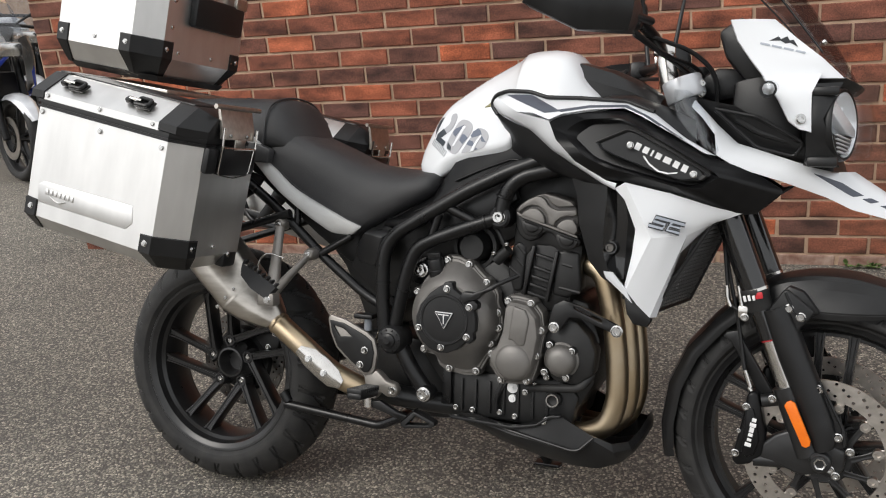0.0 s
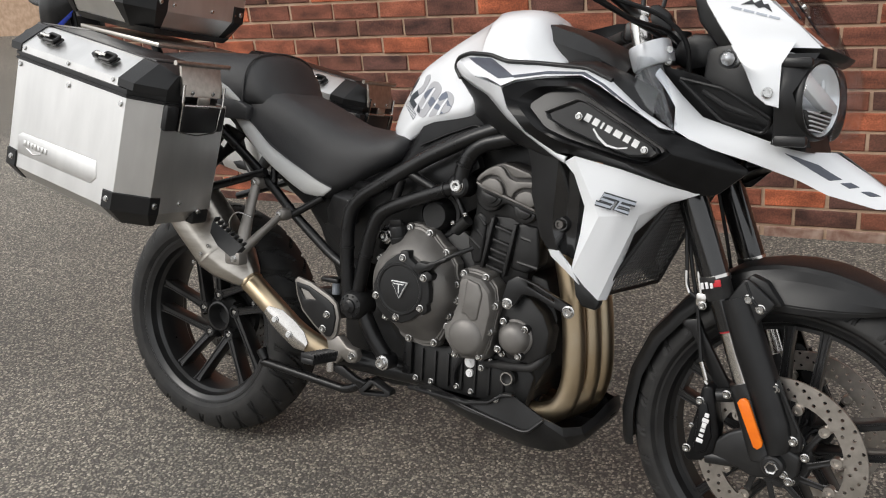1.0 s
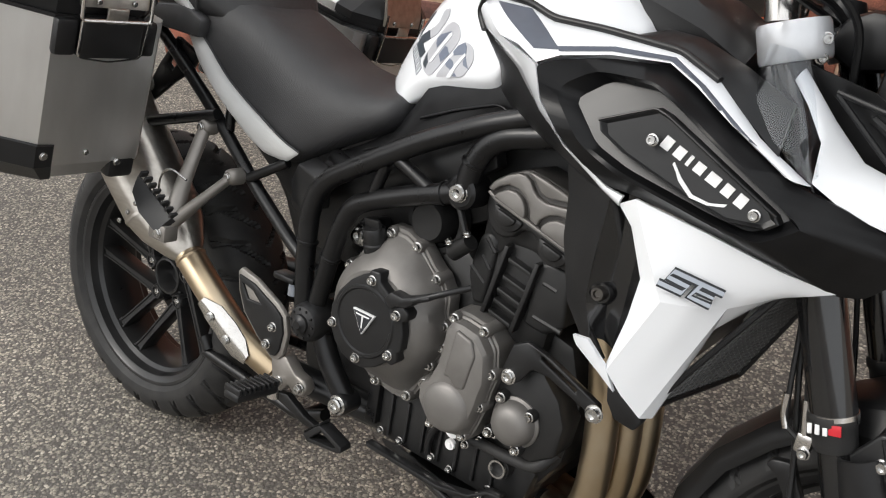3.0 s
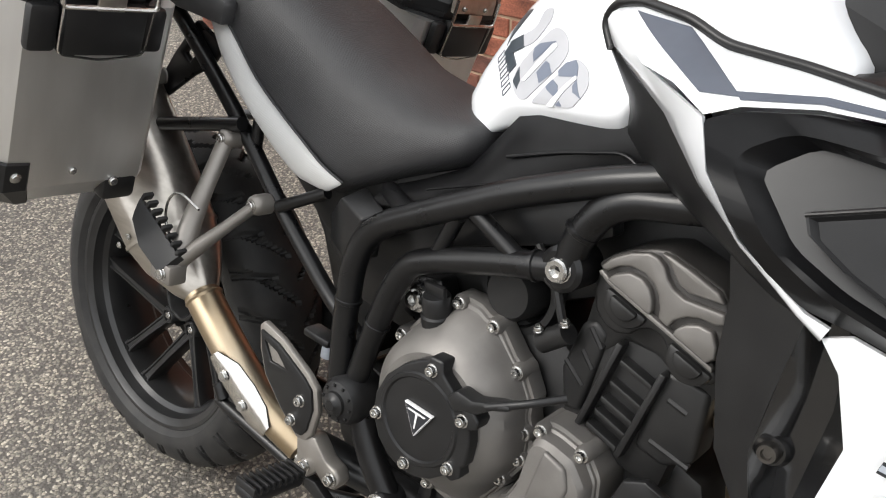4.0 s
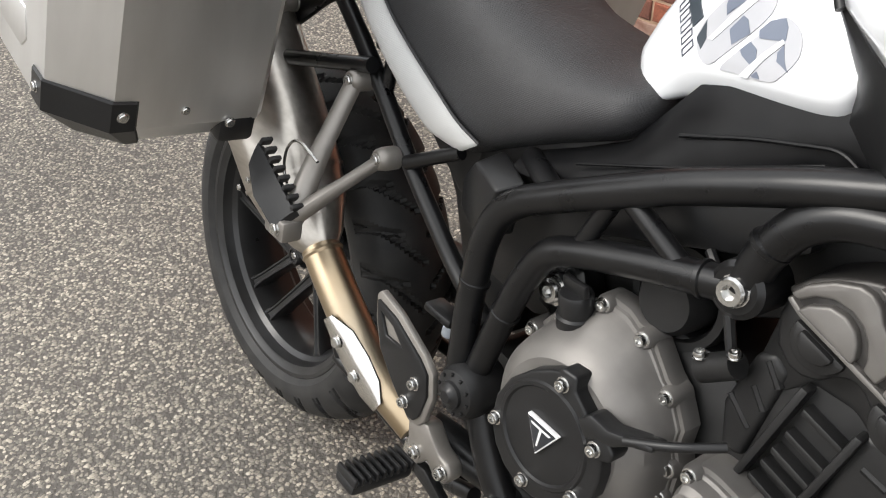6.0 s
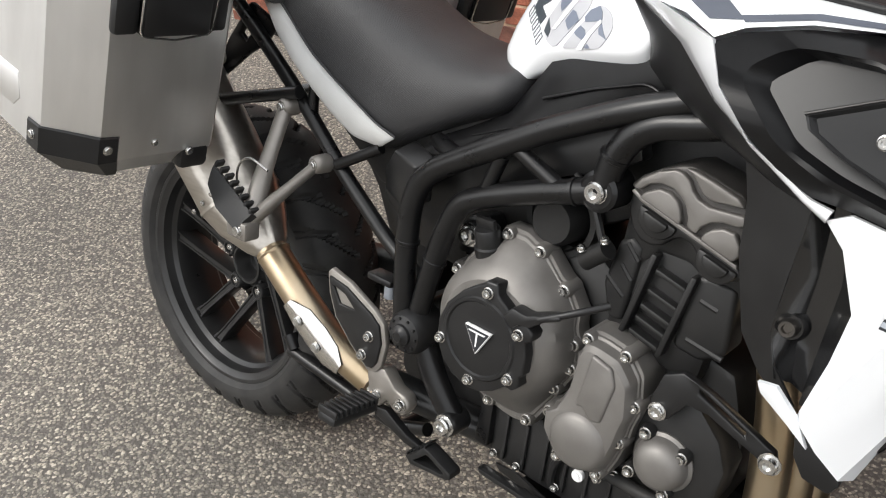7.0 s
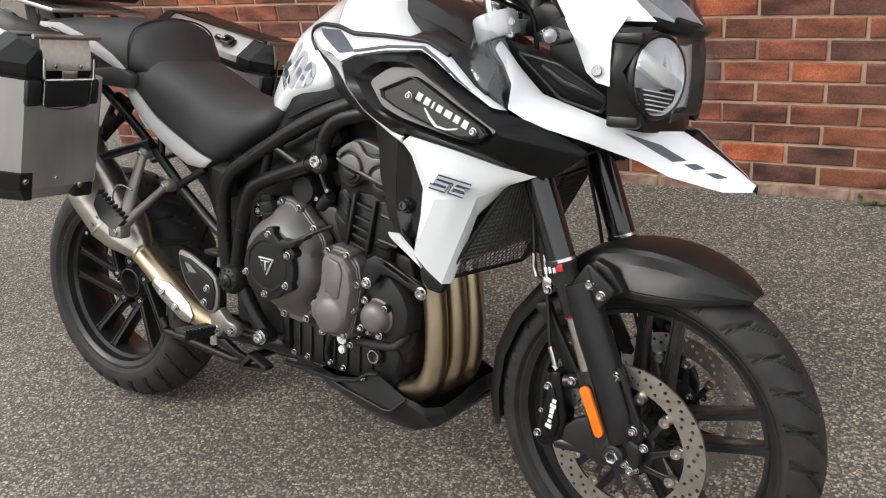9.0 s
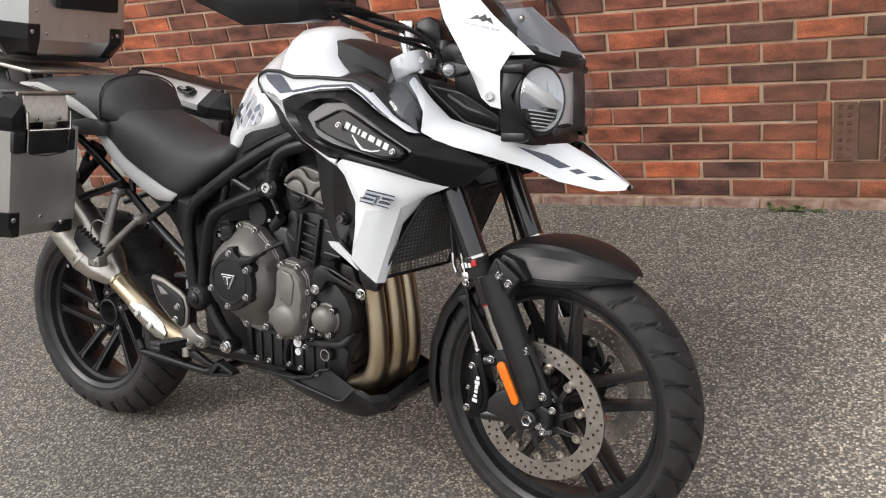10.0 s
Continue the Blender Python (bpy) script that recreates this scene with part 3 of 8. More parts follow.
rear_wheel = part("rear_wheel", lathe([(0.0, 0.018), (0.026, 0.016), (0.030, 0.010), (0.033, -0.014), (0.036, -0.018), (0.041, -0.017), (0.044, -0.008), (0.052, 0.002), (0.060, 0.008), (0.062, 0.04), (0.0, 0.04)], 40, at(RX, 0, RZ)), ALLOY, bike, "black cast rear wheel")
tyre(rear_wheel, RX, RZ, RR, 0.168, 0.228, 26, 0.07)
rim_band(rear_wheel, RX, RZ, 0.226, 0.150)
for k in range(5):
    a = radians(72 * k + 19)
    hub = Vector((RX + 0.060 * math.cos(a), 0.006, RZ + 0.060 * math.sin(a)))
    for turn, w0, w1 in ((-4, 0.024, 0.020), (-55, 0.026, 0.019)):
        e = a + radians(turn)
        part("spoke", spoke((hub.x, hub.y, hub.z), (RX + 0.206 * math.cos(e), -0.018, RZ + 0.206 * math.sin(e)), w0, w1, 0.040, 0.046), ALLOY, rear_wheel)
    part("lug", lathe([(0, -0.010), (0.011, -0.010), (0.012, -0.017), (0.015, -0.017), (0.018, -0.013), (0.021, 0.012), (0, 0.012)], 20, at(hub.x, 0, hub.z)), ALLOY, rear_wheel)
    part("web", spoke((RX + 0.036 * math.cos(a), 0.004, RZ + 0.036 * math.sin(a)), hub, 0.036, 0.030, 0.03, 0.034), ALLOY, rear_wheel)
    bolt((hub.x, -0.011, hub.z), rear_wheel, mesh=BIGBOLT, s=0.62)
disc(rear_wheel, RX, RZ, 0.045, 0.132, 0.095, "drilled rear brake disc").data.materials[0] = DARKSTEEL
part("rear_caliper", slab([(0.045, 0.395), (0.060, 0.432), (0.105, 0.430), (0.128, 0.395), (0.118, 0.360), (0.075, 0.362)], 0.020, 0.075, 0.006), DARKCAST, bike, "black rear brake caliper")
for x, z in ((0.062, 0.415), (0.112, 0.410), (0.090, 0.372)):
    bolt((x, 0.019, z), bike, s=1.1)
part("final_drive", lathe([(0, 0.04), (0.085, 0.04), (0.095, 0.055), (0.09, 0.10), (0.06, 0.12), (0, 0.125)], 36, at(RX, 0, RZ)), DARKCAST, bike, "black shaft drive housing")
part("swing_arm", tube([(RX, 0.09, RZ), (0.25, 0.11, 0.38), (0.5, 0.10, 0.44)], (0.05, 0.045), 16, 0.05), DARKCAST, bike, "black single-sided swing arm")

front_wheel = part("front_wheel", lathe([(0.0, -0.085), (0.022, -0.085), (0.026, -0.08), (0.034, -0.055), (0.036, 0.055), (0.026, 0.08), (0.0, 0.085)], 28, at(FX, 0, FZ)), ALLOY, bike, "black cast front wheel", STEER)
tyre(front_wheel, FX, FZ, FR, 0.122, 0.257, 28, 0.06)
rim_band(front_wheel, FX, FZ, 0.255, 0.104)
for k in range(5):
    a = radians(72 * k + 51)
    for s in (-1, 1):
        e = a + s * radians(28)
        part("spoke", spoke((FX + 0.052 * math.cos(a + s * 0.12), -0.002, FZ + 0.052 * math.sin(a + s * 0.12)), (FX + 0.234 * math.cos(e), -0.004, FZ + 0.234 * math.sin(e)), 0.026, 0.017, 0.056, 0.034), ALLOY, front_wheel)
    part("web", spoke((FX + 0.024 * math.cos(a), 0, FZ + 0.024 * math.sin(a)), (FX + 0.062 * math.cos(a), 0, FZ + 0.062 * math.sin(a)), 0.040, 0.026, 0.07, 0.056), ALLOY, front_wheel)
for y, lab in ((-0.106, "drilled floating front brake disc"), (0.101, "drilled floating brake disc on the far side")):
    disc(front_wheel, FX, FZ, y, 0.152, 0.113, lab)
    yy = y + 0.002
    part("disc_carrier", lathe([(0.030, yy), (0.056, yy - 0.002), (0.060, yy + 0.003), (0.030, yy + 0.006)], 40, at(FX, 0, FZ), closed=True), ALLOY, front_wheel, "black disc carrier")
    for k in range(11):
        a = 2 * math.pi * (k + 0.30) / 11
        c, s = math.cos(a), math.sin(a)
        part("carrier_arm", spoke((FX + 0.052 * math.cos(a - 0.25), yy, FZ + 0.052 * math.sin(a - 0.25)), (FX + 0.098 * c, yy, FZ + 0.098 * s), 0.014, 0.012, 0.006, 0.005), ALLOY, front_wheel)
        part("disc_tab", spoke((FX + 0.100 * c, yy, FZ + 0.100 * s), (FX + 0.117 * c, yy, FZ + 0.117 * s), 0.020, 0.018, 0.004, 0.004), DISCMETAL, front_wheel)
        part("bobbin", lathe([(0, yy - 0.004), (0.0045, yy - 0.004), (0.005, yy - 0.009), (0.0095, yy - 0.009), (0.0100, yy - 0.006), (0.0100, yy + 0.006), (0, yy + 0.006)], 16, at(FX + 0.1005 * c, 0, FZ + 0.1005 * s)), DISCMETAL, front_wheel, "steel disc bobbin")
        if k % 2:
            bolt((FX + 0.048 * c, yy - 0.003, FZ + 0.048 * s), front_wheel, s=1.1)


# ---- engine ----
def ring_at(poly, c, angles):
    """Points of a closed outline (x, y, z) met by rays from c = (x, z) in the side plane."""
    res = []
    for a in angles:
        dx, dz = math.cos(a), math.sin(a)
        best = None
        for p, q in zip(poly, poly[1:] + poly[:1]):
            ex, ez = q[0] - p[0], q[2] - p[2]
            det = dx * -ez + dz * ex
            if abs(det) < 1e-9:
                continue
            rx, rz = p[0] - c[0], p[2] - c[1]
            k, u = (rx * -ez + rz * ex) / det, (dx * rz - dz * rx) / det
            if k > 0 and -1e-6 <= u <= 1 + 1e-6 and (best is None or k > best[0]):
                best = (k, Vector(p).lerp(Vector(q), u))
        res.append(best[1])
    return res


def casting(name, outline, centre, layers, mat, parent, label="", smooth=30, n=72, round_=0.0):
    """A cast cover: the outline (x, z) stepped and domed through layers of (scale, y), rounder towards the middle."""
    poly = [(x, 0.0, z) for x, z in outline]
    base_ = ring_at(poly, centre, [2 * math.pi * k / n for k in range(n)])
    rows = []
    c = Vector((centre[0], 0, centre[1]))
    mean = sum((p - c).length for p in base_) / n
    for k, y in layers:
        f = round_ * max(0.0, min(1.0, (0.95 - k) / 0.15))
        rows.append([(c + (p - c) * k * (1 + f * (mean / (p - c).length - 1))) + Vector((0, y, 0)) for p in base_])
    return part(name, loft(rows), mat, parent, label, smooth=smooth)


block = part("crankcase", slab([(0.60, 0.44), (0.61, 0.60), (0.68, 0.66), (0.80, 0.66), (0.86, 0.62), (1.0, 0.58), (1.03, 0.50), (1.02, 0.40), (0.98, 0.33), (0.72, 0.31), (0.66, 0.36)], -0.105, 0.12, 0.012), DARKCAST, bike, "black cast crankcase")
part("sump", slab([(0.69, 0.30), (0.68, 0.40), (0.95, 0.41), (0.99, 0.37), (0.97, 0.29)], -0.115, 0.11, 0.01), DARKCAST, bike, "black cast sump with ribs")
for k in range(7):
    x = 0.715 + 0.034 * k
    part("sump_rib", box((x, -0.118, 0.348), (0.006, 0.006, 0.075), 0.002), DARKCAST, bike)
for x, z in ((0.702, 0.316), (0.743, 0.315), (0.809, 0.317), (0.845, 0.312), (0.919, 0.314)):
    bolt((x, -0.122, z), bike, s=1.0)
# cylinders and head lean forward a little
tilt = Matrix.Translation((0.90, 0, 0.60)) @ Matrix.Rotation(radians(6), 4, "Y")
cyl = part("cylinder_block", box((0, 0, 0.04), (0.135, 0.25, 0.16), 0.012, tilt), DARKCAST, bike, "black cylinder block with cast ribs")
head = part("cylinder_head", slab([(0.832, 0.655), (0.836, 0.765), (0.850, 0.785), (0.965, 0.765), (0.985, 0.745), (0.990, 0.70), (0.985, 0.645), (0.955, 0.650), (0.945, 0.685), (0.92, 0.70), (0.885, 0.70), (0.862, 0.675)], -0.128, 0.12, 0.008), DARKCAST, bike, "black cylinder head")
cover = part("cam_cover", slab([(0.841, 0.776), (0.854, 0.791), (0.873, 0.804), (0.892, 0.813), (0.908, 0.8175), (0.933, 0.812), (0.968, 0.802), (0.978, 0.793), (0.984, 0.770), (0.985, 0.735), (0.977, 0.728), (0.861, 0.764)], -0.150, 0.12, 0.004, segs=3), GREYDARK, bike, "grey cast cam cover with raised curved lobes")
lobes = ([(0.858, 0.7675), (0.865, 0.776), (0.880, 0.784), (0.893, 0.783), (0.903, 0.777), (0.909, 0.768), (0.912, 0.757), (0.911, 0.7505)],
         [(0.938, 0.7425), (0.940, 0.750), (0.948, 0.758), (0.960, 0.763), (0.974, 0.762), (0.982, 0.750), (0.984, 0.738), (0.977, 0.7300)],
         [(0.848, 0.7775), (0.857, 0.790), (0.875, 0.803), (0.893, 0.810), (0.903, 0.809), (0.912, 0.803), (0.918, 0.793), (0.926, 0.786), (0.940, 0.781), (0.980, 0.783), (0.983, 0.773), (0.975, 0.769), (0.958, 0.769), (0.946, 0.765), (0.936, 0.757), (0.932, 0.747), (0.920, 0.752), (0.919, 0.762), (0.914, 0.774), (0.906, 0.783), (0.895, 0.789), (0.880, 0.790), (0.867, 0.785), (0.856, 0.775)],
         [(0.904, 0.815), (0.914, 0.815), (0.935, 0.810), (0.968, 0.800), (0.977, 0.791), (0.942, 0.788), (0.930, 0.792), (0.922, 0.801), (0.915, 0.809)])
for q in lobes:
    part("lobe", slab(q, -0.1585, -0.145, 0.0028, segs=3), GREY, cover)
part("cover_edge", slab([(0.846, 0.771), (0.861, 0.762), (0.985, 0.7225), (0.983, 0.7285), (0.862, 0.7675), (0.850, 0.775)], -0.156, -0.14, 0.0018), GREY, cover)
part("head_face", slab([(0.843, 0.773), (0.861, 0.7625), (0.985, 0.7230), (0.990, 0.712), (0.983, 0.704), (0.968, 0.700), (0.955, 0.700), (0.944, 0.706), (0.932, 0.722), (0.924, 0.730), (0.912, 0.733), (0.901, 0.727), (0.892, 0.717), (0.878, 0.712), (0.864, 0.714), (0.850, 0.726), (0.842, 0.748)], -0.146, -0.10, 0.005, segs=3), DARKCAST, bike, "black face of the cylinder head")
for cx, cz in ((0.882, 0.748), (0.960, 0.722)):
    part("cam_boss", slab(arc(cx, cz, 0.0255, -12, -202, 14), -0.151, -0.13, 0.004), DARKCAST, head)
    part("cam_boss", slab(arc(cx, cz, 0.0165, -14, -200, 12), -0.156, -0.13, 0.003), DARKCAST, head)
# cast ladder down the cylinder block, its rails and slots
for a, b in (((0.884, 0.702), (0.862, 0.592)), ((0.936, 0.692), (0.914, 0.580))):
    part("casting_rail", slab([(a[0] - 0.004, a[1]), (a[0] + 0.004, a[1] - 0.001), (b[0] + 0.004, b[1] - 0.001), (b[0] - 0.004, b[1])], -0.141, -0.12, 0.003), DARKCAST, cyl)
for k, (p, q) in enumerate((((0.889, 0.682), (0.929, 0.671)), ((0.884, 0.654), (0.924, 0.643)), ((0.880, 0.634), (0.920, 0.623)), ((0.876, 0.616), (0.916, 0.605)), ((0.872, 0.598), (0.912, 0.587)))):
    part("casting_rung", slab([(p[0], p[1] + 0.004), (q[0], q[1] + 0.004), (q[0], q[1] - 0.003), (p[0], p[1] - 0.003)], -0.140 + 0.002 * (k % 2), -0.12, 0.002), DARKCAST, cyl)
for p, q in (((0.946, 0.664), (0.968, 0.659)), ((0.940, 0.612), (0.986, 0.604)), ((0.845, 0.700), (0.862, 0.682)), ((0.826, 0.652), (0.852, 0.632)), ((0.842, 0.672), (0.858, 0.655))):
    part("casting_rib", tube([(p[0], -0.128, p[1]), (q[0], -0.128, q[1])], 0.0045, 8, 0), DARKCAST, cyl)
part("casting_side", slab([(0.822, 0.640), (0.832, 0.700), (0.848, 0.712), (0.866, 0.700), (0.858, 0.600), (0.836, 0.596)], -0.131, -0.08, 0.008, segs=3), DARKCAST, cyl)
part("casting_side", slab([(0.930, 0.690), (0.950, 0.696), (0.985, 0.692), (0.990, 0.610), (0.960, 0.590), (0.924, 0.596)], -0.131, -0.08, 0.008, segs=3), DARKCAST, cyl)
# clutch cover
CX, CZ = 0.705, 0.535
CLUTCH = [(0.600, 0.555), (0.607, 0.583), (0.622, 0.608), (0.643, 0.633), (0.668, 0.654), (0.676, 0.668), (0.690, 0.670), (0.711, 0.669), (0.724, 0.662), (0.737, 0.662), (0.748, 0.652), (0.770, 0.630), (0.785, 0.620), (0.805, 0.592), (0.806, 0.568), (0.815, 0.552), (0.818, 0.512), (0.800, 0.478), (0.792, 0.456), (0.766, 0.410), (0.755, 0.400), (0.729, 0.396), (0.693, 0.402), (0.680, 0.404), (0.664, 0.414), (0.655, 0.436), (0.630, 0.440), (0.613, 0.470), (0.599, 0.506)]
clutch = casting("clutch_cover", CLUTCH, (CX, CZ), ((1.0, -0.112), (1.005, -0.120), (1.005, -0.131), (0.99, -0.136), (0.955, -0.1365), (0.945, -0.1395), (0.925, -0.1405), (0.912, -0.144), (0.87, -0.158), (0.80, -0.173), (0.72, -0.184), (0.63, -0.190), (0.3, -0.191)), GREY, bike, "grey cast clutch cover with a bolted flange", 24, 110, 1.0)
for x, z in ((0.683, 0.659), (0.735, 0.652), (0.778, 0.614), (0.805, 0.548), (0.808, 0.514), (0.790, 0.477), (0.757, 0.411), (0.692, 0.411), (0.628, 0.450), (0.609, 0.582)):
    part("boss", lathe([(0, -0.144), (0.009, -0.144), (0.011, -0.139), (0.012, -0.115), (0, -0.115)], 14, at(x, 0, z)), GREY, clutch)
    bolt((x, -0.143, z), clutch, s=1.15)
cap = part("clutch_cap", slab([(0.668, 0.590), (0.690, 0.606), (0.700, 0.611), (0.702, 0.617), (0.721, 0.618), (0.724, 0.603), (0.744, 0.590), (0.753, 0.577), (0.771, 0.583), (0.782, 0.573), (0.781, 0.562), (0.772, 0.558), (0.777, 0.540), (0.777, 0.512), (0.772, 0.508), (0.774, 0.494), (0.764, 0.484), (0.754, 0.486), (0.736, 0.470), (0.712, 0.459), (0.690, 0.458), (0.668, 0.466), (0.650, 0.481), (0.636, 0.506), (0.635, 0.536), (0.646, 0.564)], -0.207, -0.176, 0.004, segs=3), PLASTIC, bike, "matt black clutch cap with a triangular badge")
part("cable_arm", slab([(0.738, 0.585), (0.750, 0.600), (0.772, 0.598), (0.800, 0.610), (0.818, 0.616), (0.819, 0.609), (0.796, 0.598), (0.780, 0.584), (0.762, 0.580), (0.752, 0.572)], -0.214, -0.19, 0.004), PLASTIC, cap, "black cable lever")
part("cap_ring", lathe([(0.050, -0.207), (0.052, -0.2095), (0.056, -0.2095), (0.058, -0.207)], 48, at(0.703, 0, 0.534), closed=True), PLASTIC, cap)
for x, z in ((0.709, 0.602), (0.762, 0.565), (0.757, 0.499), (0.697, 0.471), (0.643, 0.511)):
    bolt((x, -0.207, z), cap, s=1.2)
part("badge", slab([(0.683, 0.551), (0.725, 0.550), (0.705, 0.514)], -0.2125, -0.206, 0.0008), WHITEINK, cap, "white-edged triangular badge")
part("badge", slab([(0.6852, 0.5497), (0.7228, 0.5488), (0.705, 0.5165)], -0.2132, -0.2115, 0.0003), INK, cap, "black badge field")
part("badge", slab([(0.6905, 0.5465), (0.7175, 0.546), (0.7160, 0.5438), (0.7060, 0.5440), (0.7056, 0.525), (0.7036, 0.525), (0.7030, 0.5440), (0.692, 0.5445)], -0.2139, -0.2125, 0.0002), WHITEINK, cap)
part("filler_plug", lathe([(0, -0.030), (0.016, -0.030), (0.018, -0.026), (0.018, -0.006), (0.021, -0.004), (0.021, 0.01), (0, 0.01)], 24, toward((0.662, -0.150, 0.634), (-0.15, -0.25, 1.0))), PLASTIC, bike, "black oil filler plug")
part("filler_grip", box((0, -0.036, 0), (0.034, 0.016, 0.008), 0.003, toward((0.662, -0.150, 0.634), (-0.15, -0.25, 1.0))), PLASTIC, bike)
part("clutch_cable", tube([(0.79, -0.212, 0.600), (0.83, -0.205, 0.622), (0.862, -0.18, 0.638)], 0.0046, 10, 0.02), PLASTIC, bike, "black clutch cable")
# cover in front of the clutch
PUMP = [(0.832, 0.586), (0.840, 0.592), (0.850, 0.594), (0.862, 0.593), (0.888, 0.588), (0.896, 0.582), (0.914, 0.561), (0.919, 0.530), (0.921, 0.512), (0.916, 0.490), (0.912, 0.462), (0.904, 0.430), (0.894, 0.404), (0.880, 0.398), (0.854, 0.395), (0.826, 0.394), (0.816, 0.404), (0.795, 0.432), (0.794, 0.462), (0.811, 0.476), (0.826, 0.516)]
gear = casting("pump_cover", PUMP, (0.862, 0.490), ((1.0, -0.10), (1.0, -0.154), (0.985, -0.159), (0.94, -0.160), (0.93, -0.163), (0.90, -0.165), (0.86, -0.178), (0.80, -0.184), (0.70, -0.186), (0.3, -0.187)), GREY, bike, "grey cast pump cover", 24, 96)
part("raised_rib", slab([(0.856, 0.574), (0.884, 0.566), (0.893, 0.545), (0.884, 0.490), (0.868, 0.486), (0.856, 0.500), (0.846, 0.498)], -0.190, -0.17, 0.004, segs=3), GREY, gear)
part("dome", lathe([(0, -0.196), (0.022, -0.1955), (0.024, -0.1945), (0.032, -0.193), (0.038, -0.188), (0.043, -0.178), (0, -0.178)], 44, at(0.857, 0, 0.450)), GREY, gear)
for x, z in ((0.838, 0.580), (0.890, 0.579), (0.914, 0.521), (0.904, 0.465), (0.884, 0.408), (0.826, 0.404), (0.803, 0.460)):
    part("boss", lathe([(0, -0.170), (0.008, -0.170), (0.010, -0.166), (0.011, -0.12), (0, -0.12)], 14, at(x, 0, z)), GREY, gear)
    bolt((x, -0.169, z), gear, s=1.15)
# generator cap and its black housing
part("generator_housing", slab([(0.925, 0.535), (0.95, 0.552), (0.985, 0.545), (1.015, 0.515), (1.03, 0.48), (1.025, 0.43), (0.99, 0.405), (0.94, 0.41), (0.915, 0.44), (0.912, 0.49)], -0.150, -0.09, 0.008), DARKCAST, bike, "black generator housing")
gen = part("generator_cap", lathe([(0, -0.180), (0.012, -0.1795), (0.022, -0.177), (0.029, -0.172), (0.0325, -0.164), (0.0345, -0.156), (0.0385, -0.153), (0.0385, -0.14), (0, -0.14)], 48, at(0.957, 0, 0.459)), GREY, bike, "round domed grey generator cap")
for x, z in ((0.932, 0.491), (0.981, 0.481), (0.970, 0.423), (0.922, 0.430)):
    part("boss", lathe([(0, -0.163), (0.008, -0.163), (0.010, -0.158), (0.010, -0.13), (0, -0.13)], 12, at(x, 0, z)), DARKCAST, gen)
    bolt((x, -0.162, z), gen, s=1.15)
for x, z in ((0.918, 0.412), (0.87, 0.372), (0.995, 0.43), (0.893, 0.39)):
    bolt((x, -0.130, z), bike, s=1.0)
for z in (0.377, 0.352):
    part("white_plug", lathe([(0, -0.1235), (0.004, -0.1235), (0.0045, -0.1215), (0.0085 if z < 0.36 else 0.0125, -0.1215), (0.009 if z < 0.36 else 0.013, -0.1200), (0.009 if z < 0.36 else 0.013, -0.108), (0, -0.108)], 20, at(0.8375, 0, z)), WHITEINK, bike, "white plastic plug")
part("drain_ring", lathe([(0.0105, -0.128), (0.0115, -0.136), (0.0145, -0.136), (0.0155, -0.128)], 28, at(0.934, 0, 0.362), closed=True), CHROME, bike, "polished ring round a drain plug")
part("drain_boss", lathe([(0, -0.126), (0.010, -0.126), (0.018, -0.130), (0.020, -0.10), (0, -0.10)], 28, at(0.934, 0, 0.362)), DARKCAST, bike)
bracket = part("guard_bracket", slab([(0.930, 0.540), (0.940, 0.580), (0.962, 0.592), (1.00, 0.582), (1.080, 0.547), (1.084, 0.532), (1.075, 0.527), (1.00, 0.555), (0.975, 0.555), (0.955, 0.525)], -0.172, -0.160, 0.004, holes=([(0.985, 0.575), (1.045, 0.55), (1.045, 0.556), (0.985, 0.581)],)), PLASTIC, bike, "black slotted engine bracket")
bolt((0.943, -0.172, 0.532), bracket, mesh=BIGBOLT, s=0.85)
bolt((1.078, -0.176, 0.536), bracket, mesh=BIGBOLT, s=0.95)
part("starter_boss", lathe([(0, -0.13), (0.028, -0.13), (0.034, -0.12), (0.036, -0.06), (0, -0.06)], 28, at(0.735, 0, 0.69)), DARKCAST, bike, "black round casting behind the clutch")
part("casting_rim", lathe([(0.040, -0.10), (0.044, -0.108), (0.052, -0.108), (0.054, -0.09)], 32, at(0.735, 0, 0.69), closed=True), DARKCAST, bike)
part("sensor", tube([(0.80, -0.145, 0.665), (0.83, -0.150, 0.692)], 0.013, 14, 0), DARKCAST, bike, "black sensor body")
for p in ((0.828, -0.158, 0.702), (0.798, -0.155, 0.681)):
    bolt(p, bike, (-0.2, -0.4, 1), s=1.0)
part("wire", tube([(0.82, -0.15, 0.70), (0.80, -0.15, 0.74), (0.76, -0.13, 0.76)], 0.005, 8, 0.02), PLASTIC, bike, "black sensor wire")
part("sump_rail", tube([(0.82, -0.125, 0.39), (0.80, -0.125, 0.35), (0.80, -0.122, 0.32)], 0.006, 8, 0.02), PLASTIC, bike)
part("hose", tube([(0.88, -0.128, 0.385), (0.95, -0.14, 0.392), (1.0, -0.145, 0.40), (1.02, -0.13, 0.43)], 0.009, 10, 0.03), RUBBER, bike, "black coolant hose")
part("engine_cradle", slab([(0.665, 0.32), (0.672, 0.43), (0.690, 0.43), (0.690, 0.32)], -0.125, -0.10, 0.003), FRAME, bike)
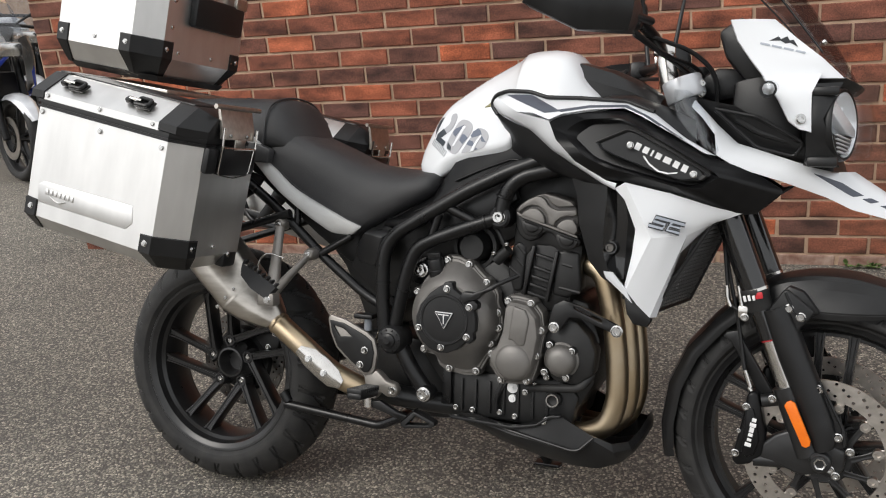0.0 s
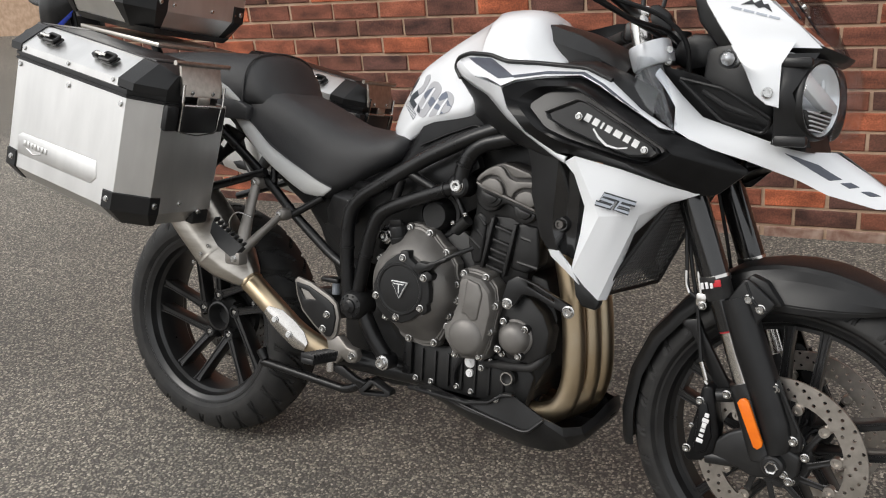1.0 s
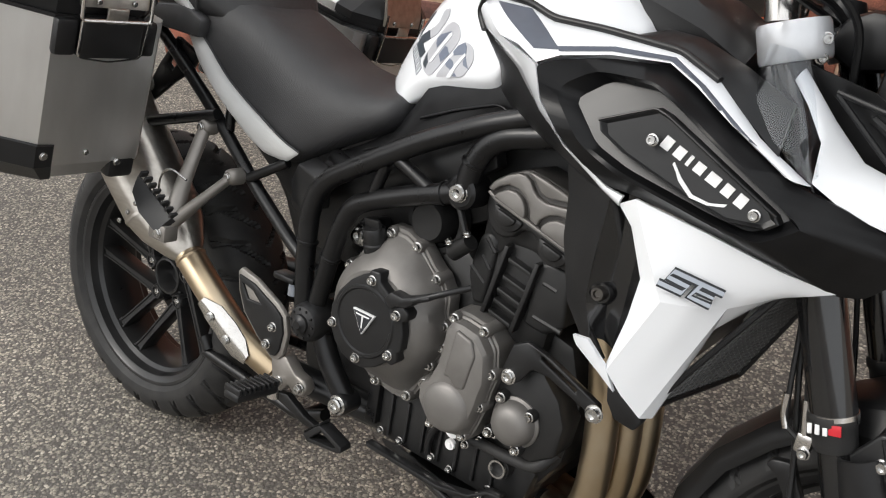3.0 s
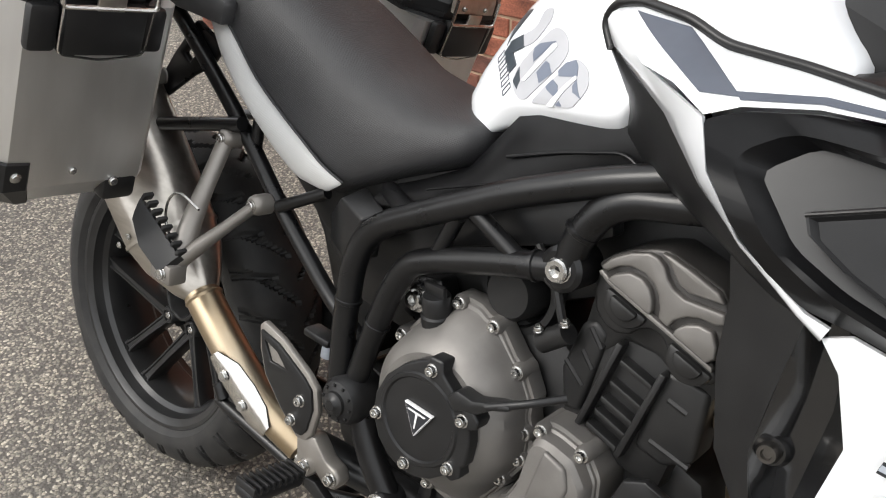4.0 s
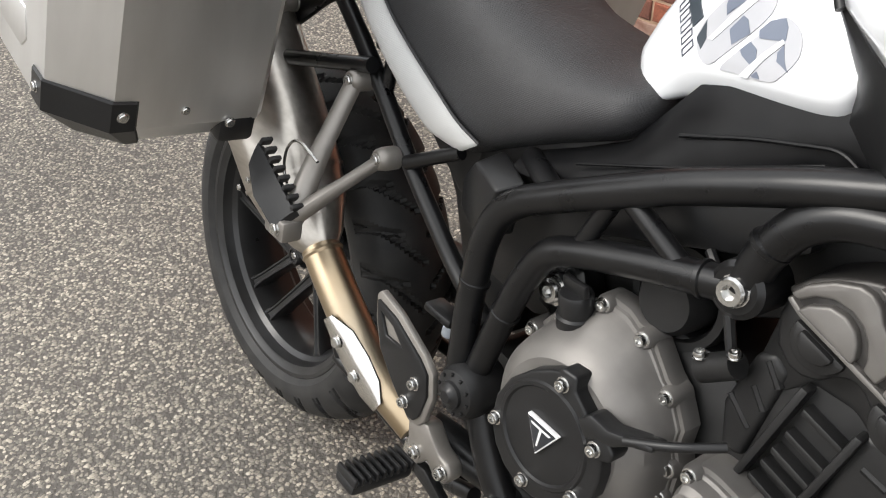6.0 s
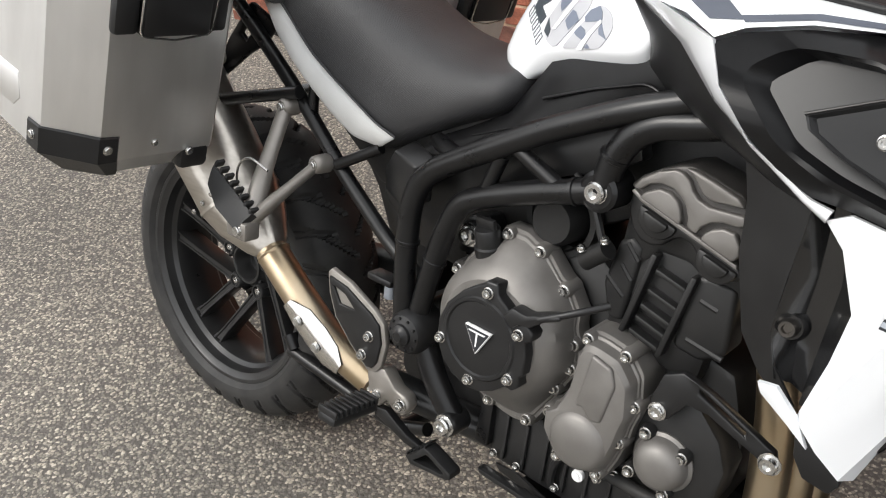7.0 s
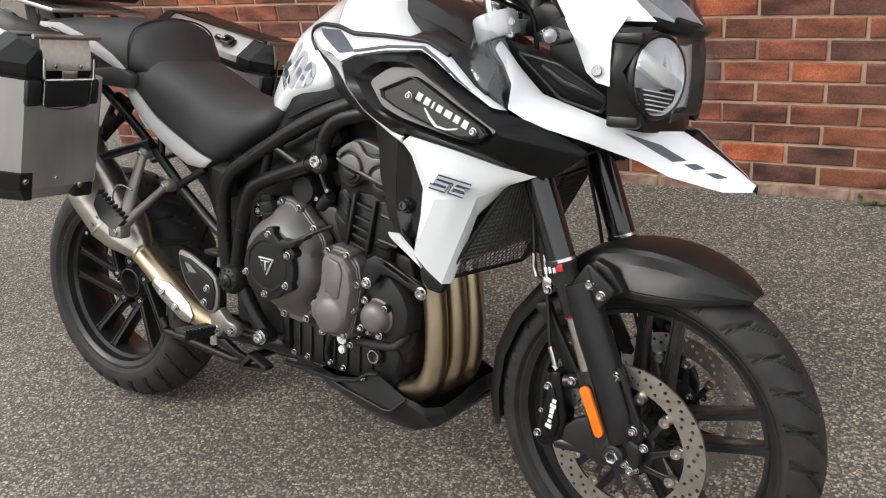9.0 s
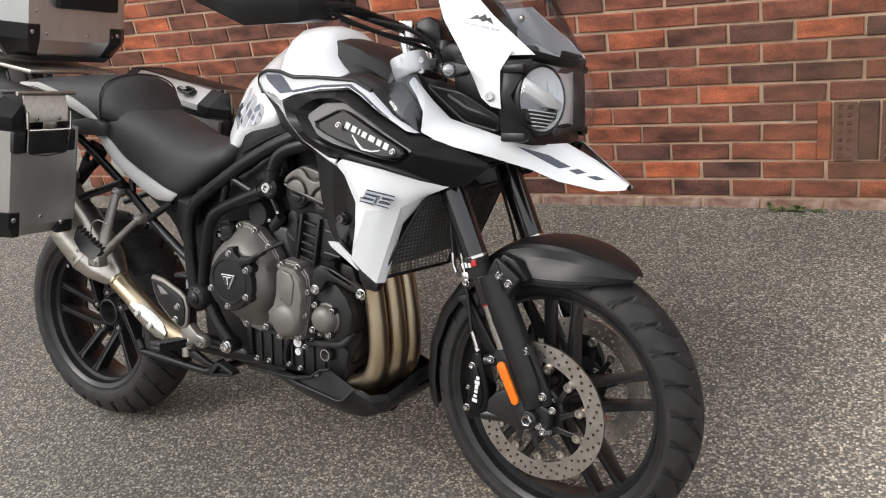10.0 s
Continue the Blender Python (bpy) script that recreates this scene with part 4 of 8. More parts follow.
# bash plate
top_ = [(0.709, -0.125, 0.303), (0.748, -0.128, 0.308), (0.800, -0.134, 0.300), (0.852, -0.140, 0.296), (0.904, -0.146, 0.308), (0.933, -0.148, 0.330), (0.958, -0.150, 0.334), (1.027, -0.150, 0.300), (1.070, -0.142, 0.286), (1.100, -0.118, 0.288), (1.116, -0.080, 0.305)]
mid_ = [(0.716, -0.122, 0.292), (0.752, -0.126, 0.291), (0.800, -0.136, 0.284), (0.852, -0.146, 0.276), (0.904, -0.152, 0.272), (0.940, -0.155, 0.266), (0.990, -0.157, 0.262), (1.034, -0.152, 0.290), (1.074, -0.142, 0.268), (1.106, -0.112, 0.272), (1.122, -0.074, 0.288)]
low_ = [(0.737, -0.095, 0.268), (0.770, -0.100, 0.262), (0.810, -0.108, 0.250), (0.853, -0.114, 0.240), (0.905, -0.118, 0.230), (0.945, -0.120, 0.224), (0.985, -0.122, 0.220), (1.036, -0.120, 0.220), (1.082, -0.108, 0.236), (1.108, -0.084, 0.256), (1.122, -0.050, 0.275)]
mirror_ = lambda pts: [(x, -y, z) for x, y, z in pts]
plate = part("bash_plate", panel(top_, mid_, 0.004, 2, 0.0), PLASTIC, bike, "black plastic bash plate with a raised edge", smooth=22)
part("bash_side", panel(mid_, low_, 0.004, 4, 0.004), PLASTIC, plate, smooth=22)
part("bash_side", flip(panel(mid_, low_, 0.004, 4, 0.004)), PLASTIC, plate, smooth=22)
part("bash_side", flip(panel(top_, mid_, 0.004, 2, 0.0)), PLASTIC, plate, smooth=22)
part("bash_underside", panel(low_, mirror_(low_), 0.004, 2, out=(0, 0, -1)), PLASTIC, plate)
nose_ = [(p[-1], m[-1], l[-1]) for p, m, l in ((top_, mid_, low_),)][0]
part("bash_front", panel(list(nose_), mirror_(list(nose_)), 0.004, 6, 0.022, out=(0.45, 0, 0.9)), PLASTIC, plate)
part("bash_ridge", tube([(0.770, -0.137, 0.297), (0.877, -0.153, 0.282), (0.985, -0.160, 0.265), (1.003, -0.160, 0.268), (1.032, -0.155, 0.297)], 0.0035, 8, 0.012), PLASTIC, plate)
part("bash_flange", slab([(0.700, 0.306), (0.850, 0.300), (0.905, 0.312), (0.935, 0.334), (0.960, 0.337), (0.960, 0.332), (0.936, 0.327), (0.905, 0.305), (0.850, 0.292), (0.705, 0.298)], -0.158, -0.140, 0.002), PLASTIC, plate)
bolt((0.921, -0.152, 0.317), plate, s=0.9)
# exhaust headers
for k, (x, y) in enumerate(((1.062, -0.100), (1.078, -0.050), (1.088, 0.0))):
    part("exhaust_header", tube([(0.985, y * 0.9 + 0.01, 0.665), (1.030, y, 0.650), (x - 0.008, y, 0.56), (x + 0.006, y, 0.45), (x + 0.008, y, 0.37), (x - 0.012, y, 0.310), (x - 0.065, y + 0.01, 0.283), (0.94, y + 0.03, 0.285)], 0.0240, 24, 0.07), BRONZE, bike, "heat-tinted steel exhaust header")
part("crankcase_rear", slab([(0.455, 0.415), (0.49, 0.462), (0.58, 0.455), (0.69, 0.42), (0.70, 0.27), (0.60, 0.262), (0.50, 0.285), (0.46, 0.33)], -0.065, 0.07, 0.012), DARKCAST, bike, "black rear engine casting")
part("collector", tube([(0.98, -0.05, 0.285), (0.75, -0.05, 0.30), (0.60, -0.08, 0.31), (0.48, -0.125, 0.332)], 0.026, 18, 0.08), ALLOY, bike, "dark exhaust link pipe")


# ---- frame, foot rests, exhaust ----
def both(fn):
    """Calls fn for the near side (s = -1) and the far side (s = 1)."""
    for s in (-1, 1):
        fn(s)


def frame_side(s):
    y = lambda v: s * v
    part("frame_tube", tube([(0.538, y(0.160), 0.46), (0.529, y(0.163), 0.575), (0.531, y(0.165), 0.650), (0.540, y(0.165), 0.688), (0.566, y(0.165), 0.718), (0.640, y(0.165), 0.762), (0.734, y(0.165), 0.816), (0.832, y(0.163), 0.862), (0.95, y(0.150), 0.905), (1.10, y(0.10), 0.95)], 0.0162, 20, 0.03), FRAME, bike, "black steel trellis frame tube")
    part("frame_tube", tube([(0.560, y(0.156), 0.50), (0.574, y(0.158), 0.567), (0.592, y(0.160), 0.638), (0.612, y(0.160), 0.684), (0.648, y(0.160), 0.703), (0.722, y(0.160), 0.732), (0.814, y(0.163), 0.762)], 0.0156, 20, 0.03), FRAME, bike)
    part("frame_tube", tube([(0.814, y(0.163), 0.763), (0.821, y(0.163), 0.804), (0.838, y(0.162), 0.835), (0.865, y(0.160), 0.853), (0.93, y(0.155), 0.868), (1.06, y(0.11), 0.905)], 0.0168, 20, 0.03), FRAME, bike)
    part("frame_tube", tube([(0.553, y(0.150), 0.49), (0.60, y(0.150), 0.40), (0.640, y(0.142), 0.345)], 0.019, 18, 0.03), FRAME, bike)
    part("frame_brace", tube([(0.645, y(0.158), 0.700), (0.668, y(0.16), 0.765)], 0.010, 12, 0), FRAME, bike)
    part("frame_brace", tube([(0.770, y(0.160), 0.742), (0.688, y(0.162), 0.780)], 0.0105, 12, 0), FRAME, bike)
    part("frame_brace", tube([(0.602, y(0.155), 0.738), (0.512, y(0.098), 0.733)], 0.0125, 14, 0), FRAME, bike)
    for p, d, r in (((0.530, y(0.163), 0.601), (0.05, 0, 1), 0.0182), ((0.579, y(0.158), 0.587), (0.25, 0, 1), 0.0176), ((0.780, y(0.162), 0.751), (1, 0, 0.32), 0.0176), ((0.822, y(0.163), 0.806), (0.4, 0, 1), 0.0188)):
        part("weld_collar", lathe([(r - 0.003, -0.004), (r, -0.002), (r, 0.002), (r - 0.003, 0.004)], 20, toward(p, d)), FRAME, bike)
    j = part("joint_boss", lathe([(0, -0.026), (0.020, -0.026), (0.025, -0.022), (0.026, 0.02), (0, 0.02)], 28, toward((0.814, y(0.150), 0.763), (0, s, 0))), FRAME, bike, "black frame mounting boss")
    bolt((0.814, y(0.174), 0.763), j, (0, s, 0), BIGBOLT, 1.2)
    # subframe behind
    part("subframe_tube", tube([(0.53, y(0.125), 0.53), (0.46, y(0.121), 0.562), (0.345, y(0.120), 0.646), (0.244, y(0.120), 0.736), (0.150, y(0.120), 0.806), (0.079, y(0.120), 0.857), (-0.06, y(0.120), 0.95)], 0.0118, 16, 0.05), FRAME, bike, "black steel subframe tube")
    part("subframe_tube", tube([(0.42, y(0.115), 0.700), (0.345, y(0.130), 0.655)], 0.009, 12, 0), FRAME, bike)
    part("subframe_tube", tube([(0.262, y(0.140), 0.750), (0.03, y(0.150), 0.683), (-0.10, y(0.150), 0.645)], 0.0105, 14, 0.02), FRAME, bike)
    part("subframe_tube", tube([(0.268, y(0.116), 0.712), (0.270, y(0.116), 0.800)], 0.009, 12, 0), FRAME, bike)
    part("tail_bracket", slab([(0.165, 0.835), (0.100, 0.860), (0.052, 0.800), (0.022, 0.755), (-0.012, 0.715), (-0.002, 0.700), (0.046, 0.735), (0.098, 0.775), (0.140, 0.800)], y(0.112), y(0.100), 0.003, holes=([(0.092, 0.826), (0.110, 0.818), (0.092, 0.795), (0.076, 0.806)],)), FRAME, bike, "black case mounting bracket")
    part("rail_knob", lathe([(0, -0.026), (0.012, -0.026), (0.014, -0.020), (0.011, -0.017), (0.014, -0.012), (0.014, -0.004), (0.011, 0.0), (0.014, 0.004), (0, 0.010)], 22, toward((0.030, y(0.118), 0.758), (0.35, s, 0.1))), HANGER, bike, "grey ribbed case knob")
    part("tail_bracket", slab([(0.200, 0.872), (0.205, 0.905), (0.160, 0.925), (0.060, 0.915), (0.040, 0.890), (0.085, 0.876)], y(0.146), y(0.120), 0.006), HANGERDARK, bike, "dark grey tail bracket")


both(frame_side)
for p, d in (((0.613, -0.125, 0.631), (0, -1, 0)), ((0.638, -0.158, 0.348), (0, -1, 0))):
    mount = part("engine_mount", lathe([(0, -0.006), (0.017, -0.006), (0.020, -0.002), (0.020, 0.03), (0, 0.03)], 24, toward(p, d)), FRAME, bike, "black engine mount boss")
    bolt((p[0], p[1] - 0.006, p[2]), mount, d, BIGBOLT, 1.25)
part("engine_lug", slab([(0.585, 0.60), (0.60, 0.655), (0.635, 0.665), (0.655, 0.63), (0.63, 0.59)], -0.122, -0.09, 0.004), FRAME, bike)
piv = part("pivot_cap", lathe([(0, -0.198), (0.007, -0.198), (0.010, -0.194), (0.016, -0.192), (0.017, -0.188), (0.028, -0.184), (0.033, -0.176), (0.035, -0.165), (0.035, -0.13), (0, -0.13)], 36, at(0.558, 0, 0.470)), PLASTIC, bike, "ribbed black swing arm pivot cap")
for k in range(10):
    a = 2 * math.pi * k / 10
    part("cap_rib", box((0.558 + 0.024 * math.cos(a), -0.186, 0.470 + 0.024 * math.sin(a)), (0.004, 0.004, 0.004), 0.001), PLASTIC, piv)
b = bmesh.new()
for q in ((0.466, -0.138, 0.712), (0.519, -0.152, 0.704), (0.538, -0.130, 0.719), (0.470, -0.096, 0.724), (0.440, -0.118, 0.640), (0.496, -0.142, 0.634), (0.530, -0.120, 0.650), (0.480, -0.080, 0.655), (0.428, -0.112, 0.672)):
    b.verts.new(q)
bmesh.ops.convex_hull(b, input=b.verts)
bmesh.ops.dissolve_limit(b, angle_limit=radians(4), verts=b.verts, edges=b.edges)
part("frame_cover", rounded(b, 0.004, 3, 20), PLASTIC, bike, "black plastic wedge-shaped frame cover", smooth=24)
part("airbox_side", panel([(0.500, -0.090, 0.735), (0.560, -0.094, 0.765), (0.625, -0.096, 0.802), (0.680, -0.100, 0.880), (0.810, -0.125, 0.925), (0.900, -0.140, 0.950)], [(0.500, -0.115, 0.715), (0.560, -0.120, 0.728), (0.630, -0.122, 0.765), (0.713, -0.126, 0.800), (0.820, -0.132, 0.860), (0.900, -0.140, 0.878)], 0.02, 5, 0.006), BLACK, bike, "black plastic panel under the tank")
part("airbox_edge", tube([(0.690, -0.123, 0.838), (0.760, -0.130, 0.866), (0.835, -0.142, 0.890), (0.862, -0.146, 0.878)], 0.0020, 8, 0.02), BLACK, bike)
part("airbox_edge", tube([(0.590, -0.124, 0.765), (0.700, -0.129, 0.812), (0.825, -0.135, 0.872)], 0.0016, 8, 0.02), BLACK, bike)
part("engine_bay_panel", slab([(0.640, 0.765), (0.72, 0.80), (0.82, 0.86), (0.84, 0.80), (0.80, 0.775), (0.70, 0.735), (0.64, 0.71)], -0.128, -0.10, 0.004), WELL, bike, "dark panel behind the frame tubes")
part("inner_fender", slab([(0.330, 0.735), (0.420, 0.715), (0.480, 0.640), (0.520, 0.540), (0.500, 0.470), (0.450, 0.470), (0.420, 0.540), (0.380, 0.620), (0.330, 0.680)], -0.075, 0.075, 0.01), PLASTIC, bike, "black inner mudguard ahead of the rear wheel")
part("inner_core", slab([(0.40, 0.62), (0.42, 0.74), (0.56, 0.80), (0.85, 0.90), (1.05, 0.95), (1.10, 0.86), (0.98, 0.80), (0.80, 0.70), (0.66, 0.62), (0.56, 0.55), (0.47, 0.56)], -0.085, 0.085, 0.01), DARKCAST, bike, "dark inner airbox and wiring")
part("under_seat", slab([(-0.12, 0.955), (0.10, 0.955), (0.24, 0.86), (0.30, 0.80), (0.44, 0.70), (0.46, 0.66), (0.40, 0.63), (0.30, 0.70), (0.20, 0.78), (0.05, 0.90), (-0.12, 0.93)], -0.085, 0.085, 0.008), PLASTIC, bike, "black plastic under the seat")

# pillion foot rest hanger
hang = part("foot_rest_hanger", tube([(0.325, -0.152, 0.653), (0.302, -0.205, 0.605), (0.282, -0.243, 0.565)], (0.0110, 0.0150), 12, 0.02, flat=0.75), HANGER, bike, "grey forked alloy pillion foot rest hanger")
part("hanger_arm", tube([(0.238, -0.145, 0.722), (0.264, -0.205, 0.635), (0.280, -0.243, 0.563)], (0.0115, 0.0155), 12, 0.03, flat=0.75), HANGER, hang)
for p in ((0.325, -0.142, 0.653), (0.238, -0.135, 0.722)):
    part("hanger_eye", lathe([(0, -0.020), (0.010, -0.020), (0.0135, -0.016), (0.0150, -0.008), (0.0150, 0.010), (0, 0.010)], 24, toward(p, (0, -1, 0))), HANGER, hang)
    bolt((p[0], p[1] - 0.019, p[2]), hang, mesh=BIGBOLT, s=0.62)
part("hanger_foot", box((0.274, -0.250, 0.553), (0.046, 0.03, 0.030), 0.005), HANGER, hang)
bolt((0.280, -0.265, 0.553), hang, mesh=RIVET, s=1.8)
peg = part("foot_rest", panel([(0.203, -0.254, 0.634), (0.250, -0.254, 0.610), (0.296, -0.252, 0.583)], [(0.208, -0.268, 0.607), (0.240, -0.276, 0.580), (0.280, -0.270, 0.555)], 0.010, 3, 0.001, out=(-0.25, -0.75, 0.6)), PLASTIC, bike, "folded black pillion foot rest with a toothed rubber edge")
for k in range(8):
    f = k / 7
    part("rubber_tooth", box((0, 0, 0), (0.0062, 0.016, 0.012), 0.002, Matrix.Translation((0.292 - 0.084 * f, -0.246, 0.585 + 0.052 * f)) @ Matrix.Rotation(radians(32), 4, "Y")), RUBBER, peg)
part("spring_wire", tube([(0.267, -0.232, 0.563), (0.231, -0.232, 0.609), (0.234, -0.232, 0.638), (0.249, -0.232, 0.655), (0.267, -0.232, 0.659), (0.304, -0.232, 0.650)], 0.0020, 8, 0.02), CHROME, bike, "bent steel spring wire")

# heel guard, rider foot rest, brake pedal
guard = part("heel_guard", slab([(0.396, 0.508), (0.404, 0.517), (0.444, 0.508), (0.500, 0.483), (0.520, 0.468), (0.528, 0.437), (0.522, 0.398), (0.512, 0.384), (0.494, 0.380), (0.455, 0.407), (0.418, 0.440), (0.402, 0.475)], -0.184, -0.174, 0.003), HANGER, bike, "grey alloy heel guard with a black face")
part("guard_face", slab([(0.403, 0.505), (0.441, 0.500), (0.496, 0.476), (0.513, 0.464), (0.520, 0.437), (0.514, 0.402), (0.506, 0.390), (0.495, 0.388), (0.458, 0.414), (0.424, 0.444), (0.409, 0.477)], -0.188, -0.182, 0.002, holes=([(0.414, 0.493), (0.440, 0.487), (0.462, 0.470), (0.430, 0.468)],)), PLASTIC, guard, "black plastic face with a slot")
bolt((0.497, -0.188, 0.441), guard, s=1.3)
bolt((0.486, -0.188, 0.406), guard, s=1.3)
hanger = part("rider_hanger", slab([(0.489, 0.385), (0.525, 0.395), (0.550, 0.372), (0.572, 0.367), (0.580, 0.352), (0.572, 0.336), (0.552, 0.334), (0.535, 0.345), (0.520, 0.325), (0.498, 0.330), (0.495, 0.355)], -0.180, -0.155, 0.005), HANGER, bike, "grey alloy foot rest bracket")
for x, z in ((0.515, 0.345), (0.565, 0.352)):
    bolt((x, -0.180, z), hanger, s=1.5)
pegm = Matrix.Translation((0.530, -0.228, 0.358)) @ Matrix.Rotation(radians(-6), 4, "X") @ Matrix.Diagonal((0.80, 0.90, 0.85, 1))
rider = part("rider_foot_rest", box((0.0, -0.03, -0.004), (0.046, 0.100, 0.020), 0.007, pegm), PLASTIC, bike, "ribbed black rubber rider foot rest")
for k in range(9):
    part("rubber_rib", box((0, -0.076 + 0.0115 * k, 0.008), (0.046, 0.0055, 0.014), 0.0022, pegm), PLASTIC, rider)
part("peg_pivot", lathe([(0, -0.02), (0.010, -0.02), (0.012, 0.02), (0, 0.02)], 14, toward((0.500, -0.172, 0.325), (0, 0, 1))), POLISHED, rider, "bright pivot pin")
ped = part("brake_pedal", slab([(0.505, 0.318), (0.530, 0.322), (0.575, 0.300), (0.615, 0.292), (0.612, 0.282), (0.572, 0.284), (0.535, 0.296), (0.510, 0.302)], -0.172, -0.158, 0.003), PLASTIC, bike, "black brake pedal with a toothed pad")
part("pedal_pad", slab([(0.588, 0.278), (0.622, 0.310), (0.632, 0.308), (0.674, 0.292), (0.676, 0.283), (0.668, 0.278), (0.600, 0.268)], -0.186, -0.160, 0.002, holes=([(0.604, 0.277), (0.628, 0.301), (0.662, 0.287), (0.658, 0.283)],)), PLASTIC, ped)
for k in range(6):
    part("pad_tooth", box((0.592 + 0.0062 * k, -0.173, 0.284 + 0.0056 * k), (0.003, 0.026, 0.004), 0.001), PLASTIC, ped)
part("centre_stand", tube([(0.56, -0.10, 0.27), (0.49, -0.09, 0.235), (0.215, -0.085, 0.255)], 0.0115, 12, 0.02), FRAME, bike, "folded black centre stand leg")
part("stand_foot", tube([(0.225, -0.085, 0.262), (0.208, -0.085, 0.285)], 0.013, 12, 0), FRAME, bike)
part("stand_cross", tube([(0.5, -0.09, 0.24), (0.52, 0.09, 0.24)], 0.0115, 12, 0), FRAME, bike)
part("stand_leg", tube([(0.56, 0.10, 0.27), (0.215, 0.085, 0.255)], 0.0115, 12, 0), FRAME, bike)
part("side_stand", tube([(0.76, 0.11, 0.30), (0.80, 0.20, 0.17), (0.82, 0.262, 0.085)], 0.0125, 12, 0.02), FRAME, bike, "black side stand")
part("stand_plate", box((0.82, 0.27, 0.080), (0.07, 0.045, 0.008), 0.003, None), FRAME, bike)
part("reservoir", lathe([(0, -0.03), (0.009, -0.03), (0.010, 0.0), (0, 0.0)], 18, toward((0.47, -0.12, 0.475), (0, 0, 1))), PALE, bike, "pale brake fluid reservoir")
part("reservoir_cap", box((0.47, -0.135, 0.512), (0.05, 0.03, 0.012), 0.004), PLASTIC, bike, "black reservoir cap")
part("brake_line", tube([(0.50, -0.135, 0.455), (0.515, -0.145, 0.49), (0.512, -0.14, 0.55), (0.50, -0.12, 0.66)], 0.0028, 8, 0.03), CHROME, bike, "braided steel brake line")
part("line_fitting", tube([(0.503, -0.14, 0.452), (0.513, -0.145, 0.478)], 0.005, 10, 0), POLISHED, bike)

# silencer
def ring8(c, u, v, a, b, k=0.45):
    """A rounded six-sided section; u points to the outer side."""
    c, u, v = Vector(c), Vector(u), Vector(v)
    cage = [(1.0, -0.60), (0.96, 0.12), (0.25, 1.0), (-0.68, 1.0), (-1.0, 0.62), (-1.0, -0.6), (-0.5, -1.0), (0.6, -1.0)]
    out = []
    for i in range(8):
        p, q, r = Vector(cage[i - 1]), Vector(cage[i]), Vector(cage[(i + 1) % 8])
        for t in (0.0, 0.5, 1.0):
            m, n = q.lerp(p, 0.22), q.lerp(r, 0.22)
            w = m * (1 - t) ** 2 + q * 2 * t * (1 - t) + n * t * t
            out.append(c + u * a * w.x + v * b * w.y)
    return out


sd = Vector((0.68, 0.03, -0.73)).normalized()
sv = Vector((0.73, -0.05, 0.68)).normalized()
su = sd.cross(sv).normalized()
base, mouth = Vector((0.240, -0.165, 0.484)), Vector((0.152, -0.158, 0.538))
steps = [(base, 0.026, 0.026), (base.lerp(mouth, 0.12), 0.034, 0.034), (base.lerp(mouth, 0.62), 0.056, 0.054), (mouth, 0.064, 0.060)]
steps += [(mouth - sd * d, a, w) for d, a, w in ((0.006, 0.066, 0.062), (0.10, 0.069, 0.066), (0.24, 0.069, 0.066), (0.38, 0.066, 0.062))]
silencer = part("silencer", loft([ring8(c, su, sv, a * 0.94, w * 0.94) for c, a, w in steps]), STEEL, bike, "brushed steel silencer under the case", smooth=28)
part("seam", loft([ring8(mouth - sd * d, su, sv, 0.0635, 0.0598) for d in (0.004, 0.010)], caps=False), STEEL, silencer)
out = su * (-1 if su.y > 0 else 1)
for o in (-0.035, 0.0, 0.035):
    bolt(mouth - sd * 0.02 + sv * (o - 0.012) + out * 0.0625, silencer, out, RIVET, 0.9)
pipe = part("silencer_pipe", tube([base - (base - mouth) * -0.02, (0.322, -0.168, 0.428), (0.395, -0.158, 0.368), (0.47, -0.140, 0.335)], 0.0275, 22, 0.05), BRONZE, bike, "heat-tinted steel silencer pipe")
part("pipe_weld", lathe([(0.0275, -0.004), (0.0298, 0.0), (0.0275, 0.004)], 22, toward((0.248, -0.165, 0.479), (0.78, 0, -0.6))), BRONZE, pipe)
# a curled steel shield over the outer half of the pipe
line = [Vector(q) for q in ((0.322, -0.168, 0.430), (0.345, -0.166, 0.410), (0.375, -0.162, 0.386), (0.402, -0.156, 0.364), (0.424, -0.150, 0.353))]
rows = []
for i, c in enumerate(line):
    d = (line[min(i + 1, 4)] - line[max(i - 1, 0)]).normalized()
    side = Vector((0, -1, 0))
    side = (side - d * side.dot(d)).normalized()
    up = d.cross(side)
    wide = (0.35, 0.85, 0.95, 0.85, 0.35)[i]
    rows.append([c + (side * math.cos(a) + up * math.sin(a)) * 0.0335 for a in [wide * k / 4 - wide * 0.1 for k in range(-4, 5)]])
b = loft(rows, closed=False, caps=False)
geo = bmesh.ops.extrude_face_region(b, geom=list(b.faces))
bmesh.ops.translate(b, vec=(0, 0.002, 0), verts=[g for g in geo["geom"] if isinstance(g, bmesh.types.BMVert)])
shield = part("heat_shield", b, POLISHED, bike, "polished steel heat shield on the pipe")
for p in ((0.352, -0.200, 0.408), (0.390, -0.194, 0.376)):
    bolt(p, shield, (0.1, -1, 0.1), RIVET, 1.6)


